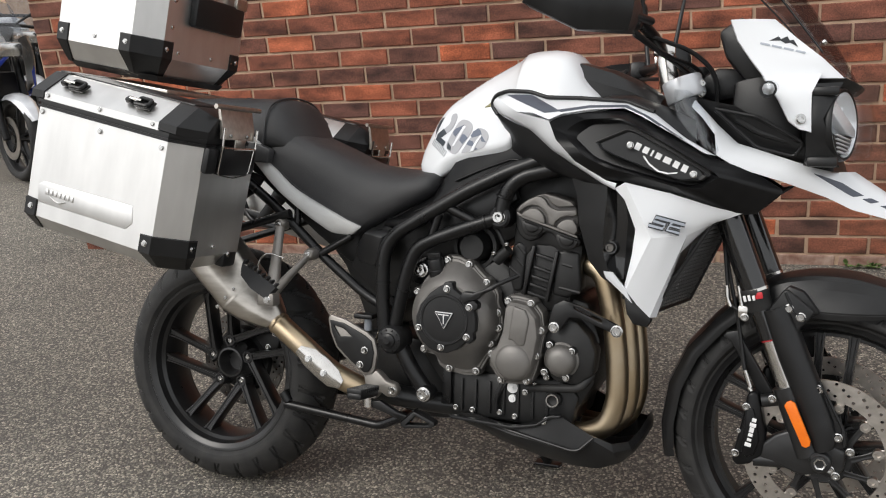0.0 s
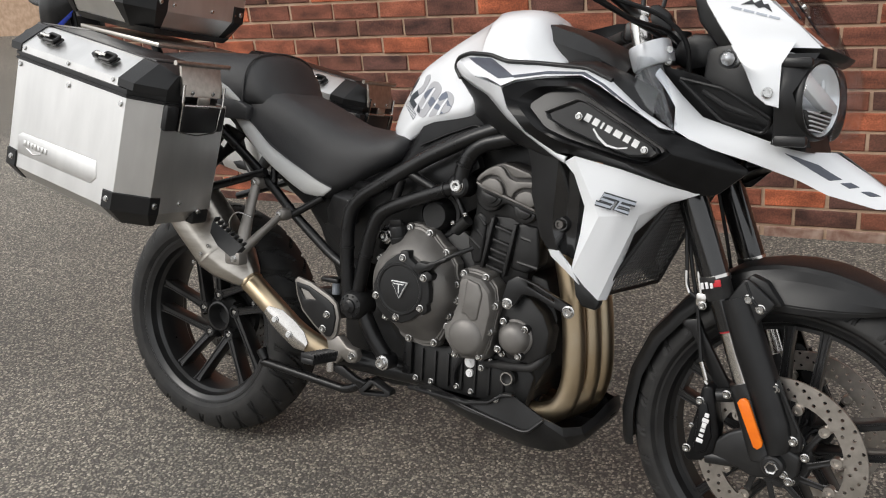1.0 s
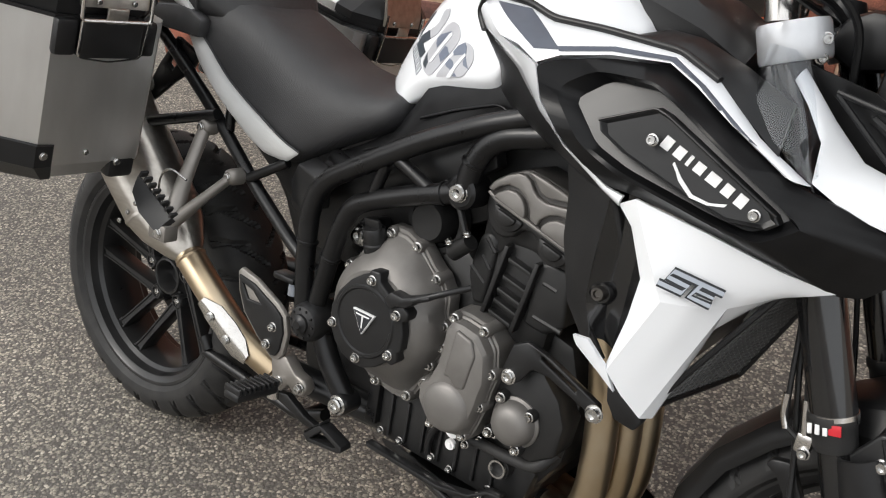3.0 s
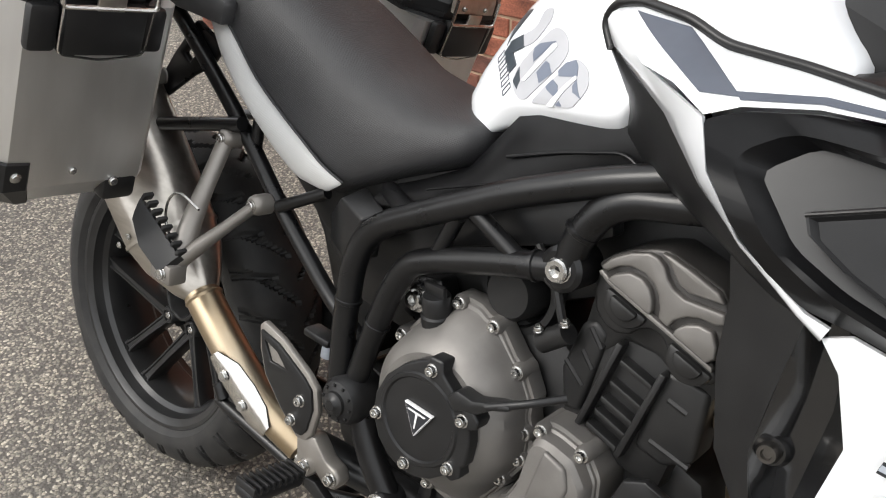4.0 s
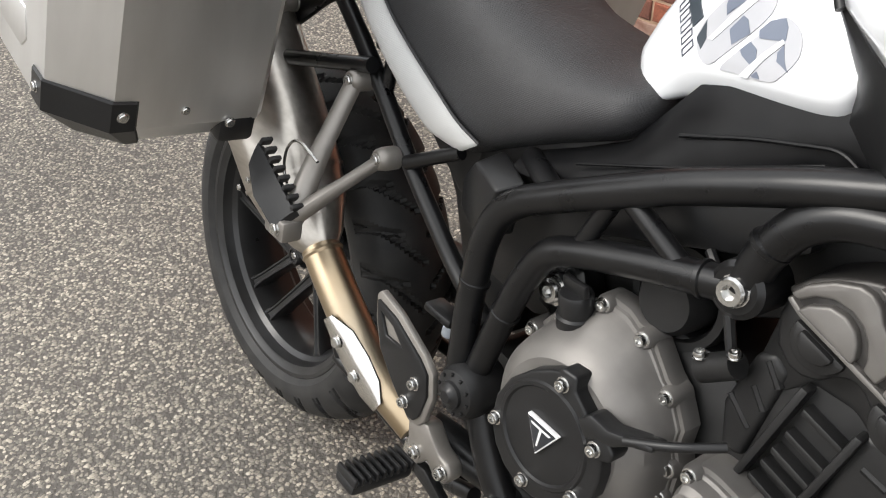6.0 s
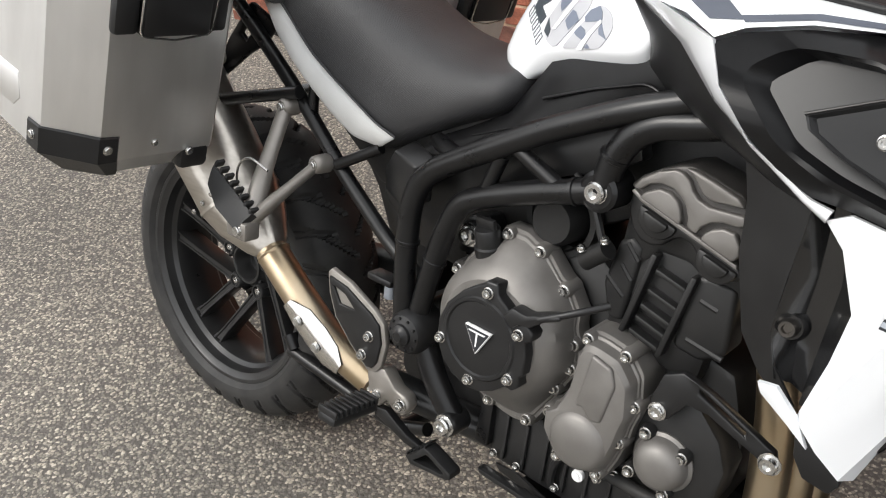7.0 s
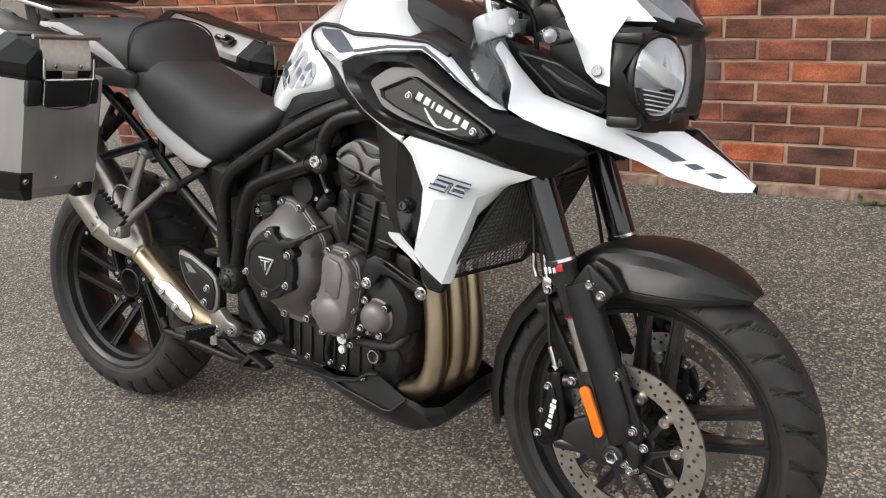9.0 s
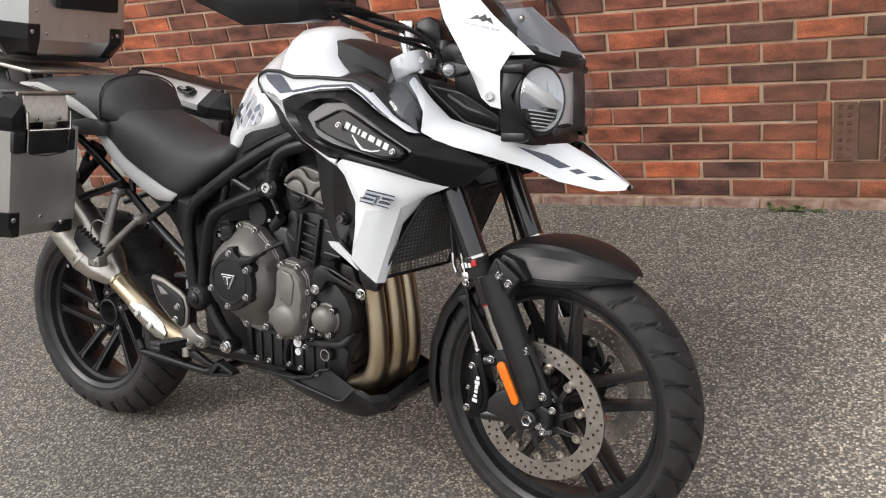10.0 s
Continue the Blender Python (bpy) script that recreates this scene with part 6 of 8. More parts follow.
    part("cowl_under", panel(P((1.184, -0.228, 0.822), (1.240, -0.206, 0.806), (1.309, -0.172, 0.788), (1.384, -0.138, 0.829)), P((1.18, -0.10, 0.83), (1.24, -0.09, 0.825), (1.31, -0.08, 0.82), (1.40, -0.07, 0.84)), 0.004, 3, 0.0, out=(0, 0, -1)), BLACK, bez)
    # clear wind deflector and the white beak arm
    part("wind_deflector", panel(P((1.172, -0.165, 1.030), (1.178, -0.200, 0.995), (1.188, -0.218, 0.972), (1.215, -0.224, 0.937), (1.261, -0.215, 0.899)), P((1.205, -0.155, 1.027), (1.222, -0.165, 1.005), (1.236, -0.175, 0.980), (1.250, -0.190, 0.950), (1.266, -0.207, 0.908)), 0.003, 4, 0.010, out=o), CLEAR, bike, "clear plastic wind deflector")
    arm = part("beak", panel(P((1.212, -0.152, 1.010), (1.235, -0.151, 0.985), (1.256, -0.150, 0.962), (1.295, -0.147, 0.925), (1.343, -0.142, 0.910), (1.406, -0.130, 0.889), (1.470, -0.085, 0.872), (1.512, -0.045, 0.873), (1.565, -0.020, 0.838), (1.632, -0.004, 0.790)),
                           P((1.206, -0.158, 0.996), (1.229, -0.168, 0.973), (1.255, -0.184, 0.940), (1.261, -0.203, 0.900), (1.300, -0.188, 0.876), (1.379, -0.150, 0.852), (1.462, -0.104, 0.822), (1.509, -0.084, 0.799), (1.588, -0.044, 0.778), (1.630, -0.022, 0.780)), 0.005, 4, 0.005, out=o), WHITE, bike, "white front beak", smooth=45)
    od = (0.1, s * 0.8, 0.6)
    drape("beak_graphic", flat(P((1.436, -0.115, 0.868), (1.491, -0.100, 0.865), (1.529, -0.070, 0.833), (1.510, -0.085, 0.831))), SLATE, arm, arm, od, 0.0014, "slate stripe on the beak")
    drape("beak_graphic", flat(P((1.527, -0.070, 0.823), (1.543, -0.060, 0.826), (1.557, -0.055, 0.820), (1.542, -0.065, 0.816))), SLATE, arm, arm, od, 0.0014)
    drape("beak_graphic", flat(P((1.560, -0.055, 0.811), (1.575, -0.045, 0.812), (1.591, -0.035, 0.803), (1.575, -0.045, 0.801))), SLATE, arm, arm, od, 0.0014)
    intake = part("intake_panel", panel(P((1.212, -0.140, 1.015), (1.287, -0.150, 0.998), (1.337, -0.152, 0.968), (1.422, -0.145, 0.915)), P((1.228, -0.130, 0.985), (1.287, -0.126, 0.925), (1.345, -0.118, 0.892), (1.425, -0.104, 0.876)), 0.005, 4, 0.0, out=o), PLASTIC, bike, "black intake panel beside the lamp")
    part("intake_frame", tube(P((1.250, -0.150, 0.992), (1.330, -0.158, 0.975), (1.415, -0.150, 0.925), (1.40, -0.135, 0.900), (1.330, -0.142, 0.918), (1.250, -0.150, 0.990)), 0.0034, 8, 0.01), PLASTIC, intake)
    part("intake_step", tube(P((1.290, -0.140, 0.972), (1.335, -0.140, 0.945), (1.400, -0.134, 0.925)), 0.006, 8, 0.01), PLASTIC, intake)


both(fairing_side)
part("beak_centre", panel([(1.412, -0.104, 0.876), (1.470, -0.078, 0.868), (1.512, -0.043, 0.870), (1.565, -0.018, 0.836), (1.634, -0.003, 0.790)], [(1.412, 0.104, 0.876), (1.470, 0.078, 0.868), (1.512, 0.043, 0.870), (1.565, 0.018, 0.836), (1.634, 0.003, 0.790)], 0.005, 3, -0.012, out=(0, 0, 1)), GLOSS, bike, "black centre of the beak")
# tank graphics: the displacement figures cut by pale slashes, small letter bars and a shoulder patch
def eased(pts):
    """A closed outline with its corners cut back once."""
    return [tuple(a + (b - a) * f for a, b in zip(p, q)) for p, q in zip(pts, pts[1:] + pts[:1]) for f in (0.2, 0.8)]


SIDE = (0, -1, 0)
zero_front = [(0.695, 0.900), (0.709, 0.923), (0.722, 0.942), (0.727, 0.953), (0.733, 0.958), (0.746, 0.957), (0.757, 0.953), (0.765, 0.946), (0.769, 0.937), (0.767, 0.929), (0.763, 0.921), (0.758, 0.913), (0.741, 0.908), (0.723, 0.906), (0.710, 0.903)]
zero_rear = [(0.650, 0.912), (0.646, 0.923), (0.651, 0.936), (0.656, 0.948), (0.664, 0.962), (0.672, 0.975), (0.682, 0.980), (0.698, 0.978), (0.711, 0.971), (0.718, 0.963), (0.719, 0.955), (0.715, 0.944), (0.705, 0.928), (0.693, 0.911), (0.687, 0.902), (0.678, 0.898), (0.663, 0.903)]
two = [(0.626, 0.951), (0.641, 0.948), (0.655, 0.958), (0.660, 0.971), (0.664, 0.985), (0.657, 0.997), (0.643, 0.993), (0.645, 0.977), (0.641, 0.969), (0.630, 0.961)]
one = [(0.604, 0.939), (0.604, 0.948), (0.615, 0.974), (0.622, 0.989), (0.611, 0.986), (0.603, 0.974), (0.599, 0.956)]
for q, mat in ((zero_front, FIGURE), (zero_rear, FIGURE), (two, FIGURE), (one, TEAL)):
    drape("tank_figure", flat(eased(q)), mat, tank, tank, SIDE, 0.0012, "pale grey displacement figure", 0.006)
for q, mat in (([(0.607, 0.934), (0.636, 0.917), (0.642, 0.928), (0.624, 0.938), (0.610, 0.946)], TEAL),
               ([(0.608, 0.947), (0.624, 0.938), (0.640, 0.948), (0.628, 0.960)], TEAL),
               ([(0.660, 0.952), (0.667, 0.959), (0.692, 0.967), (0.689, 0.962), (0.678, 0.955), (0.671, 0.939), (0.663, 0.945)], STEELBLUE),
               ([(0.685, 0.931), (0.691, 0.945), (0.699, 0.944), (0.706, 0.936), (0.710, 0.936), (0.697, 0.922)], STEELBLUE),
               ([(0.717, 0.941), (0.723, 0.951), (0.736, 0.957), (0.743, 0.952), (0.748, 0.943), (0.739, 0.940), (0.722, 0.936)], STEELBLUE),
               ([(0.709, 0.922), (0.715, 0.931), (0.726, 0.928), (0.731, 0.920), (0.727, 0.916), (0.714, 0.919)], STEELBLUE),
               ([(0.747, 0.933), (0.749, 0.940), (0.758, 0.930), (0.766, 0.924), (0.758, 0.926), (0.751, 0.927)], STEELBLUE),
               ([(0.651, 0.912), (0.650, 0.928), (0.664, 0.916), (0.665, 0.907)], TEAL),
               ([(0.733, 0.909), (0.737, 0.914), (0.743, 0.910), (0.736, 0.9085)], STEELBLUE)):
    drape("figure_patch", flat(q), mat, tank, tank, SIDE, 0.0018, "", 0.006)
for q in ([(0.721, 0.904), (0.734, 0.928), (0.745, 0.943), (0.749, 0.941), (0.739, 0.925), (0.731, 0.906)], [(0.666, 0.917), (0.674, 0.934), (0.688, 0.963), (0.694, 0.965), (0.698, 0.962), (0.684, 0.938), (0.673, 0.918)]):
    drape("figure_slit", flat(q), WHITE, tank, tank, SIDE, 0.0024, "", 0.006)
for k in range(5):
    x, z = 0.600 + 0.0110 * k, 0.928 - 0.0066 * k
    drape("letter_bar", stroke([(x - 0.004, z - 0.004), (x + 0.002, z - 0.0080), (x + 0.008, z + 0.0035), (x + 0.002, z + 0.0075)], 0.0014, Matrix.Identity(4), True), SLATE, tank, tank, SIDE, 0.0012, "small grey lettering bar", 0.005)
drape("tank_patch", flat([(0.760, -0.12, 1.058), (0.795, -0.12, 1.062), (0.811, -0.12, 1.044), (0.770, -0.12, 1.040)]), SLATE, tank, tank, (0, -0.6, 0.8), 0.0015, "dark patch on the tank shoulder")
drape("tank_patch", flat([(0.743, -0.12, 1.054), (0.775, -0.12, 1.061), (0.772, -0.12, 1.052), (0.760, -0.12, 1.044)]), OLIVE, tank, tank, (0, -0.6, 0.8), 0.0024, "olive corner of the shoulder patch")
# radiator with a honeycomb guard on each face
part("radiator_core", slab([(1.08, 0.60), (1.10, 0.77), (1.17, 0.79), (1.205, 0.76), (1.145, 0.60)], -0.15, 0.15, 0.004), DARKCAST, bike, "black radiator")
for s in (-1, 1):
    A, B, C, D = Vector((1.150, s * 0.205, 0.585)), Vector((1.258, s * 0.178, 0.768)), Vector((1.280, 0, 0.768)), Vector((1.200, 0, 0.590))
    nrm = (B - A).cross(D - A).normalized() * 0.002
    grill = bmesh.new()
    for i in range(18):
        for j in range(20):
            u, v = (i + 0.5 + 0.5 * (j % 2)) / 18.5, (j + 0.5) / 20
            for r, w in ((0.60, 0.46),):
                vs = []
                for q in (r, w):
                    for k in range(6):
                        a = radians(60 * k + 30)
                        uu, vv = min(1, max(0, u + q * math.cos(a) / 18.5)), min(1, max(0, v + q * math.sin(a) * 1.1 / 20))
                        vs.append(grill.verts.new(A.lerp(B, vv).lerp(D.lerp(C, vv), uu) + nrm * (0 if q == r else 1)))
                for k in range(6):
                    grill.faces.new((vs[k], vs[(k + 1) % 6], vs[6 + (k + 1) % 6], vs[6 + k]))
    tagged(part("radiator_guard", grill, MESHGREY, bike, "black honeycomb radiator guard", smooth=0), kind="stuff")
    part("guard_frame", tube([A, B, C, D, A], 0.004, 8, 0.006), PLASTIC, bike, "black guard frame")


# ---- fork, fender, brakes, lamps, bars ----
def fork_side(s):
    y = s * 0.120
    up = part("fork_tube", tube([(1.192, y, 1.045), (1.352, y, 0.632)], 0.0272, 28, 0), GLOSS, bike, "black upper fork tube", STEER)
    part("fork_inner", tube([(1.348, y, 0.640), (1.430, y, 0.420)], 0.0190, 20, 0), POLISHED, bike, "polished fork stanchion", STEER)
    axis = (0.36, 0, -1)
    part("seal_ring", lathe([(0, -0.003), (0.0282, -0.003), (0.0282, 0.003), (0, 0.003)], 28, toward((1.349, y, 0.640), axis)), POLISHED, up, "bright ring round the tube")
    part("dust_seal", lathe([(0, -0.030), (0.0235, -0.030), (0.0255, -0.024), (0.0262, 0.0), (0.0285, 0.004), (0.0285, 0.014), (0.026, 0.018), (0, 0.018)], 28, toward((1.352, y, 0.628), axis)), RUBBER, up)
    part("fork_sleeve", tube([(1.352, y, 0.632), (1.384, y, 0.545)], 0.0222, 22, 0), GLOSS, bike, "black fork sleeve", STEER)
    part("fork_foot", tube([(1.415, y, 0.450), (1.466, y, 0.318)], (0.024, 0.027), 20, 0), ALLOY, bike, "black fork foot", STEER)
    # guard: a half-round shell down the leg, a tab with two bolts above and a flange along its front edge
    q = lambda v: s * v
    line = [(1.389, 0.607), (1.400, 0.580), (1.425, 0.515), (1.458, 0.440), (1.480, 0.385), (1.492, 0.350), (1.493, 0.336)]
    half = (0.026, 0.029, 0.030, 0.030, 0.031, 0.028, 0.022)
    rows = []
    for (x, z), w in zip(line, half):
        rows.append([(x + w * 0.93 * math.sin(radians(a)), q(0.112 + 0.040 * math.cos(radians(a)) ** 0.7), z + w * 0.36 * math.sin(radians(a))) for a in (-89, -72, -50, -25, 0, 25, 50, 72, 89)])
    b = loft(rows, closed=False, caps=False)
    geo = bmesh.ops.extrude_face_region(b, geom=list(b.faces))
    bmesh.ops.translate(b, vec=(0, -q(0.004), 0), verts=[g for g in geo["geom"] if isinstance(g, bmesh.types.BMVert)])
    cover = part("fork_cover", b, PLASTIC, bike, "black plastic fork leg guard", STEER, smooth=42)
    part("guard_tab", slab([(1.376, 0.600), (1.404, 0.644), (1.412, 0.646), (1.462, 0.606), (1.458, 0.596), (1.436, 0.570), (1.436, 0.548), (1.444, 0.500), (1.405, 0.560)], q(0.122), q(0.133), 0.004, segs=3), PLASTIC, cover)
    part("guard_flange", slab([(1.450, 0.480), (1.466, 0.478), (1.482, 0.462), (1.531, 0.372), (1.532, 0.345), (1.510, 0.334), (1.480, 0.345)], q(0.120), q(0.131), 0.004, segs=3), PLASTIC, cover)
    part("guard_rib", tube([(1.478, q(0.132), 0.470), (1.527, q(0.132), 0.376), (1.528, q(0.132), 0.350)], 0.0030, 8, 0.02), PLASTIC, cover)
    part("guard_rib", tube([(1.408, q(0.134), 0.640), (1.424, q(0.134), 0.604), (1.448, q(0.134), 0.590)], 0.0026, 8, 0.012), PLASTIC, cover)
    for x, z in ((1.416, 0.609), (1.438, 0.594), (1.477, 0.455), (1.516, 0.364)):
        bolt((x, q(0.133), z), cover, (0, s, 0), s=1.35)
    foot = part("axle_clamp", slab([(1.402, 0.352), (1.440, 0.372), (1.500, 0.350), (1.532, 0.336), (1.530, 0.300), (1.512, 0.278), (1.486, 0.284), (1.452, 0.276), (1.400, 0.294), (1.372, 0.300), (1.372, 0.324)], q(0.112), q(0.134), 0.006, segs=3), ALLOY, bike, "black cast axle clamp", STEER)
    for x, z in ((1.539, 0.339), (1.516, 0.287), (1.506, 0.298)):
        bolt((x, q(0.134), z), foot, (0, s, 0), s=1.2)
    part("axle_boss", lathe([(0, -0.010), (0.016, -0.010), (0.020, -0.006), (0.022, 0.02), (0, 0.02)], 24, toward((FX, q(0.142), FZ - 0.004), (0, s, 0))), ALLOY, foot)
    part("axle_nut", lathe([(0.0085, -0.004), (0.0085, -0.012), (0.0115, -0.013), (0.0135, -0.010), (0.0135, 0.01), (0, 0.01), (0, -0.004)], 6, toward((FX, q(0.144), FZ - 0.004), (0, s, 0))), CHROME, foot, "steel axle nut")
    part("reflector", slab([(1.4185, 0.420), (1.423, 0.428), (1.430, 0.431), (1.438, 0.427), (1.4695, 0.356), (1.469, 0.347), (1.462, 0.341), (1.454, 0.344)], q(0.148), q(0.157), 0.002, segs=3), ORANGE, cover, "orange side reflector")
    # caliper
    c = s * 0.124
    cal = part("brake_caliper", slab([(1.346, 0.428), (1.356, 0.436), (1.368, 0.430), (1.376, 0.392), (1.385, 0.350), (1.380, 0.306), (1.357, 0.284), (1.332, 0.276), (1.322, 0.286), (1.324, 0.305), (1.333, 0.346), (1.342, 0.394)], c - s * 0.026, c + s * 0.014, 0.007, segs=3), BLACK, bike, "black radial brake caliper", STEER)
    part("caliper_rib", slab([(1.345, 0.398), (1.360, 0.402), (1.368, 0.372), (1.374, 0.338), (1.366, 0.308), (1.350, 0.298), (1.340, 0.306), (1.344, 0.346)], c + s * 0.010, c + s * 0.018, 0.003), BLACK, cal)
    part("caliper_mount", tube([(1.372, c, 0.415), (1.420, c - s * 0.008, 0.424)], 0.013, 12, 0), ALLOY, cal)
    part("caliper_mount", tube([(1.362, c, 0.292), (1.420, c - s * 0.006, 0.296), (1.470, c - s * 0.004, 0.304)], 0.014, 12, 0.02), ALLOY, cal)
    for x, z in ((1.346, 0.402), (1.394, 0.425), (1.328, 0.303)):
        bolt((x, c + s * 0.013, z), cal, (0, s, 0), s=1.2)
    bolt((1.333, c + s * 0.013, 0.350), cal, (0, s, 0), s=0.7)
    for k, w in enumerate((0.008, 0.006, 0.007, 0.011, 0.008, 0.008)):
        part("letter_bar", box((-0.0265 + 0.0106 * k, 0, 0), (w, 0.002, 0.0085 + (0.004 if k in (0, 4) else 0)), 0.0006, Matrix.Translation((1.358, c + s * 0.0188, 0.352)) @ Matrix.Rotation(radians(-79), 4, "Y")), WHITEINK, cal, "white lettering bar")
    part("brake_hose", tube([(1.352, c, 0.428), (1.338, c, 0.47), (1.322, c - s * 0.01, 0.56), (1.300, c - s * 0.01, 0.66), (1.270, c - s * 0.03, 0.80)], 0.0040, 8, 0.03), PLASTIC, bike, "black brake hose", STEER)
    part("hose_union", tube([(1.350, c, 0.440), (1.338, c, 0.474)], 0.0052, 10, 0), POLISHED, bike, "steel hose union", STEER)
    part("banjo", tube([(1.347, c, 0.440), (1.354, c, 0.431), (1.352, c, 0.420)], 0.0046, 8, 0.004), POLISHED, bike, "steel banjo bolt", STEER)
    part("fender_stay", slab([(1.290, 0.536), (1.296, 0.546), (1.322, 0.552), (1.334, 0.526), (1.402, 0.415), (1.398, 0.404), (1.376, 0.402), (1.366, 0.420), (1.318, 0.508), (1.306, 0.526)], s * 0.110, s * 0.096, 0.003), PLASTIC, bike, "black fender stay", STEER)


both(fork_side)
part("hose_joint", box((1.330, -0.128, 0.594), (0.020, 0.014, 0.026), 0.004), POLISHED, bike, "steel hose joint", STEER)
bolt((1.334, -0.135, 0.584), bike, m=STEER, s=1.2)
part("fork_hose", tube([(1.322, -0.130, 0.596), (1.304, -0.130, 0.606), (1.298, -0.128, 0.64), (1.286, -0.12, 0.74), (1.262, -0.11, 0.82)], 0.0036, 8, 0.02), PLASTIC, bike, "black brake hose", STEER)
part("fork_hose", tube([(1.328, -0.130, 0.606), (1.316, -0.128, 0.66), (1.294, -0.12, 0.74), (1.270, -0.10, 0.82)], 0.0036, 8, 0.02), PLASTIC, bike, "black brake hose", STEER)
part("hose_union", tube([(1.306, -0.130, 0.603), (1.299, -0.129, 0.618), (1.296, -0.128, 0.645)], 0.0046, 10, 0.008), POLISHED, bike, "steel hose union", STEER)
part("hose_union", tube([(1.328, -0.130, 0.604), (1.319, -0.128, 0.646)], 0.0046, 10, 0), POLISHED, bike, "steel hose union", STEER)
for k in range(3):
    part("fork_sticker", box((0.0085 * k - 0.019, 0, 0), (0.0052, 0.003, 0.012), 0.0006, Matrix.Translation((1.353, -0.1468, 0.628)) @ Matrix.Rotation(radians(-14), 4, "Y")), WHITEINK, bike, "white fork sticker", STEER)
RED = material("red_decal", (0.55, 0.03, 0.04), (0.48, 0.02, 0.03), 0.35, bump=0.0)
part("fork_sticker", box((0.0085, 0, 0.002), (0.014, 0.003, 0.013), 0.001, Matrix.Translation((1.353, -0.1460, 0.628)) @ Matrix.Rotation(radians(-14), 4, "Y")), RED, bike, "red fork sticker", STEER)
part("red_ring", lathe([(0.0192, -0.002), (0.0198, 0.0), (0.0192, 0.002)], 20, toward((1.384, -0.120, 0.543), (0.36, 0, -1))), RED, bike, "thin red ring", STEER)

# front fender: a curved shell over the tyre and a flap behind
def fender_ring(a, w, r, drop, dent=0.0):
    """One rib of the fender: a flat top, a crease, a side that may be dented and a turned lower edge."""
    c, s = math.cos(a), math.sin(a)
    half = [(1.0, drop), (1.01, drop * 0.86), (0.985 - dent * 6, drop * 0.60), (0.90 - dent * 12, drop * 0.36), (0.80 - dent * 4, drop * 0.12), (0.70, 0.002), (0.62, 0.0), (0.3, -0.003), (0, -0.005)]
    return [(FX + (r - d) * c, -w * k, FZ + (r - d) * s) for k, d in half] + [(FX + (r - d) * c, w * k, FZ + (r - d) * s) for k, d in half[-2::-1]]


def shell_of(rings, thick):
    b = bmesh.new()
    outer = [[b.verts.new(p) for p in r] for r in rings]
    for u, v in zip(outer, outer[1:]):
        for i in range(len(u) - 1):
            b.faces.new((u[i], u[i + 1], v[i + 1], v[i]))
    bmesh.ops.recalc_face_normals(b, faces=b.faces)
    geo = bmesh.ops.extrude_face_region(b, geom=list(b.faces))
    for g in geo["geom"]:
        if isinstance(g, bmesh.types.BMVert):
            d = Vector((FX, g.co.y, FZ)) - g.co
            g.co += d.normalized() * thick
    bmesh.ops.recalc_face_normals(b, faces=b.faces)
    return b


fender = part("front_fender", shell_of([fender_ring(radians(a), w, r, d, e) for a, w, r, d, e in ((117, 0.076, 0.343, 0.040, 0), (110, 0.084, 0.350, 0.062, 0), (104, 0.088, 0.353, 0.072, 0.003), (97, 0.089, 0.354, 0.079, 0.009), (89, 0.089, 0.353, 0.081, 0.011), (82, 0.087, 0.352, 0.076, 0.010), (75, 0.081, 0.350, 0.064, 0.006), (69, 0.070, 0.348, 0.048, 0.002), (64, 0.055, 0.346, 0.030, 0), (60.5, 0.038, 0.344, 0.015, 0), (58.5, 0.024, 0.342, 0.007, 0))], 0.004), PLASTIC, bike, "matt black front fender", STEER, smooth=17)
both(lambda s: part("fender_bracket", slab([(1.398, 0.634), (1.412, 0.650), (1.440, 0.640), (1.470, 0.600), (1.440, 0.585), (1.420, 0.600)], s * 0.112, s * 0.086, 0.004), PLASTIC, fender))
part("fender_flap", shell_of([fender_ring(radians(a), w, r, d) for a, w, r, d in ((124, 0.072, 0.338, 0.032), (132, 0.070, 0.334, 0.030), (148, 0.068, 0.333, 0.030), (164, 0.065, 0.333, 0.030), (180, 0.060, 0.334, 0.028), (190, 0.056, 0.335, 0.026), (194, 0.050, 0.335, 0.022))], 0.004), PLASTIC, bike, "black rear half of the front fender", STEER, smooth=28)

# yokes and bars
for z, x, mat_, nm in ((1.038, 1.195, POLISHED, "top_yoke"), (0.83, 1.275, FRAME, "bottom_yoke")):
    yoke = part(nm, box((x - 0.015, 0, z), (0.06, 0.20, 0.030), 0.008), SILVER if mat_ is POLISHED else FRAME, bike, "silver top yoke" if mat_ is POLISHED else "black bottom yoke", STEER)
    for s in (-1, 1):
        part("yoke_clamp", lathe([(0.0268, -0.022), (0.038, -0.022), (0.040, -0.018), (0.040, 0.018), (0.038, 0.022), (0.0268, 0.022)], 32, toward((x, s * 0.120, z), (0.34, 0, -1)), closed=True), SILVER if mat_ is POLISHED else FRAME, yoke)
        for k in (-0.010, 0.010):
            bolt((x + 0.036, s * 0.131, z + k + 0.0), yoke, (0.6, s * 0.8, 0.0), s=1.1)
for s in (-1, 1):
    part("bar_riser", lathe([(0, -0.06), (0.018, -0.06), (0.021, -0.05), (0.020, 0.0), (0, 0.0)], 20, toward((1.140, s * 0.055, 1.05), (-0.2, 0, 1))), POLISHED, bike, "silver handlebar riser", BARS)
    part("riser_cap", box((1.125, s * 0.055, 1.118), (0.046, 0.03, 0.024), 0.006), POLISHED, bike, "silver riser cap", BARS)
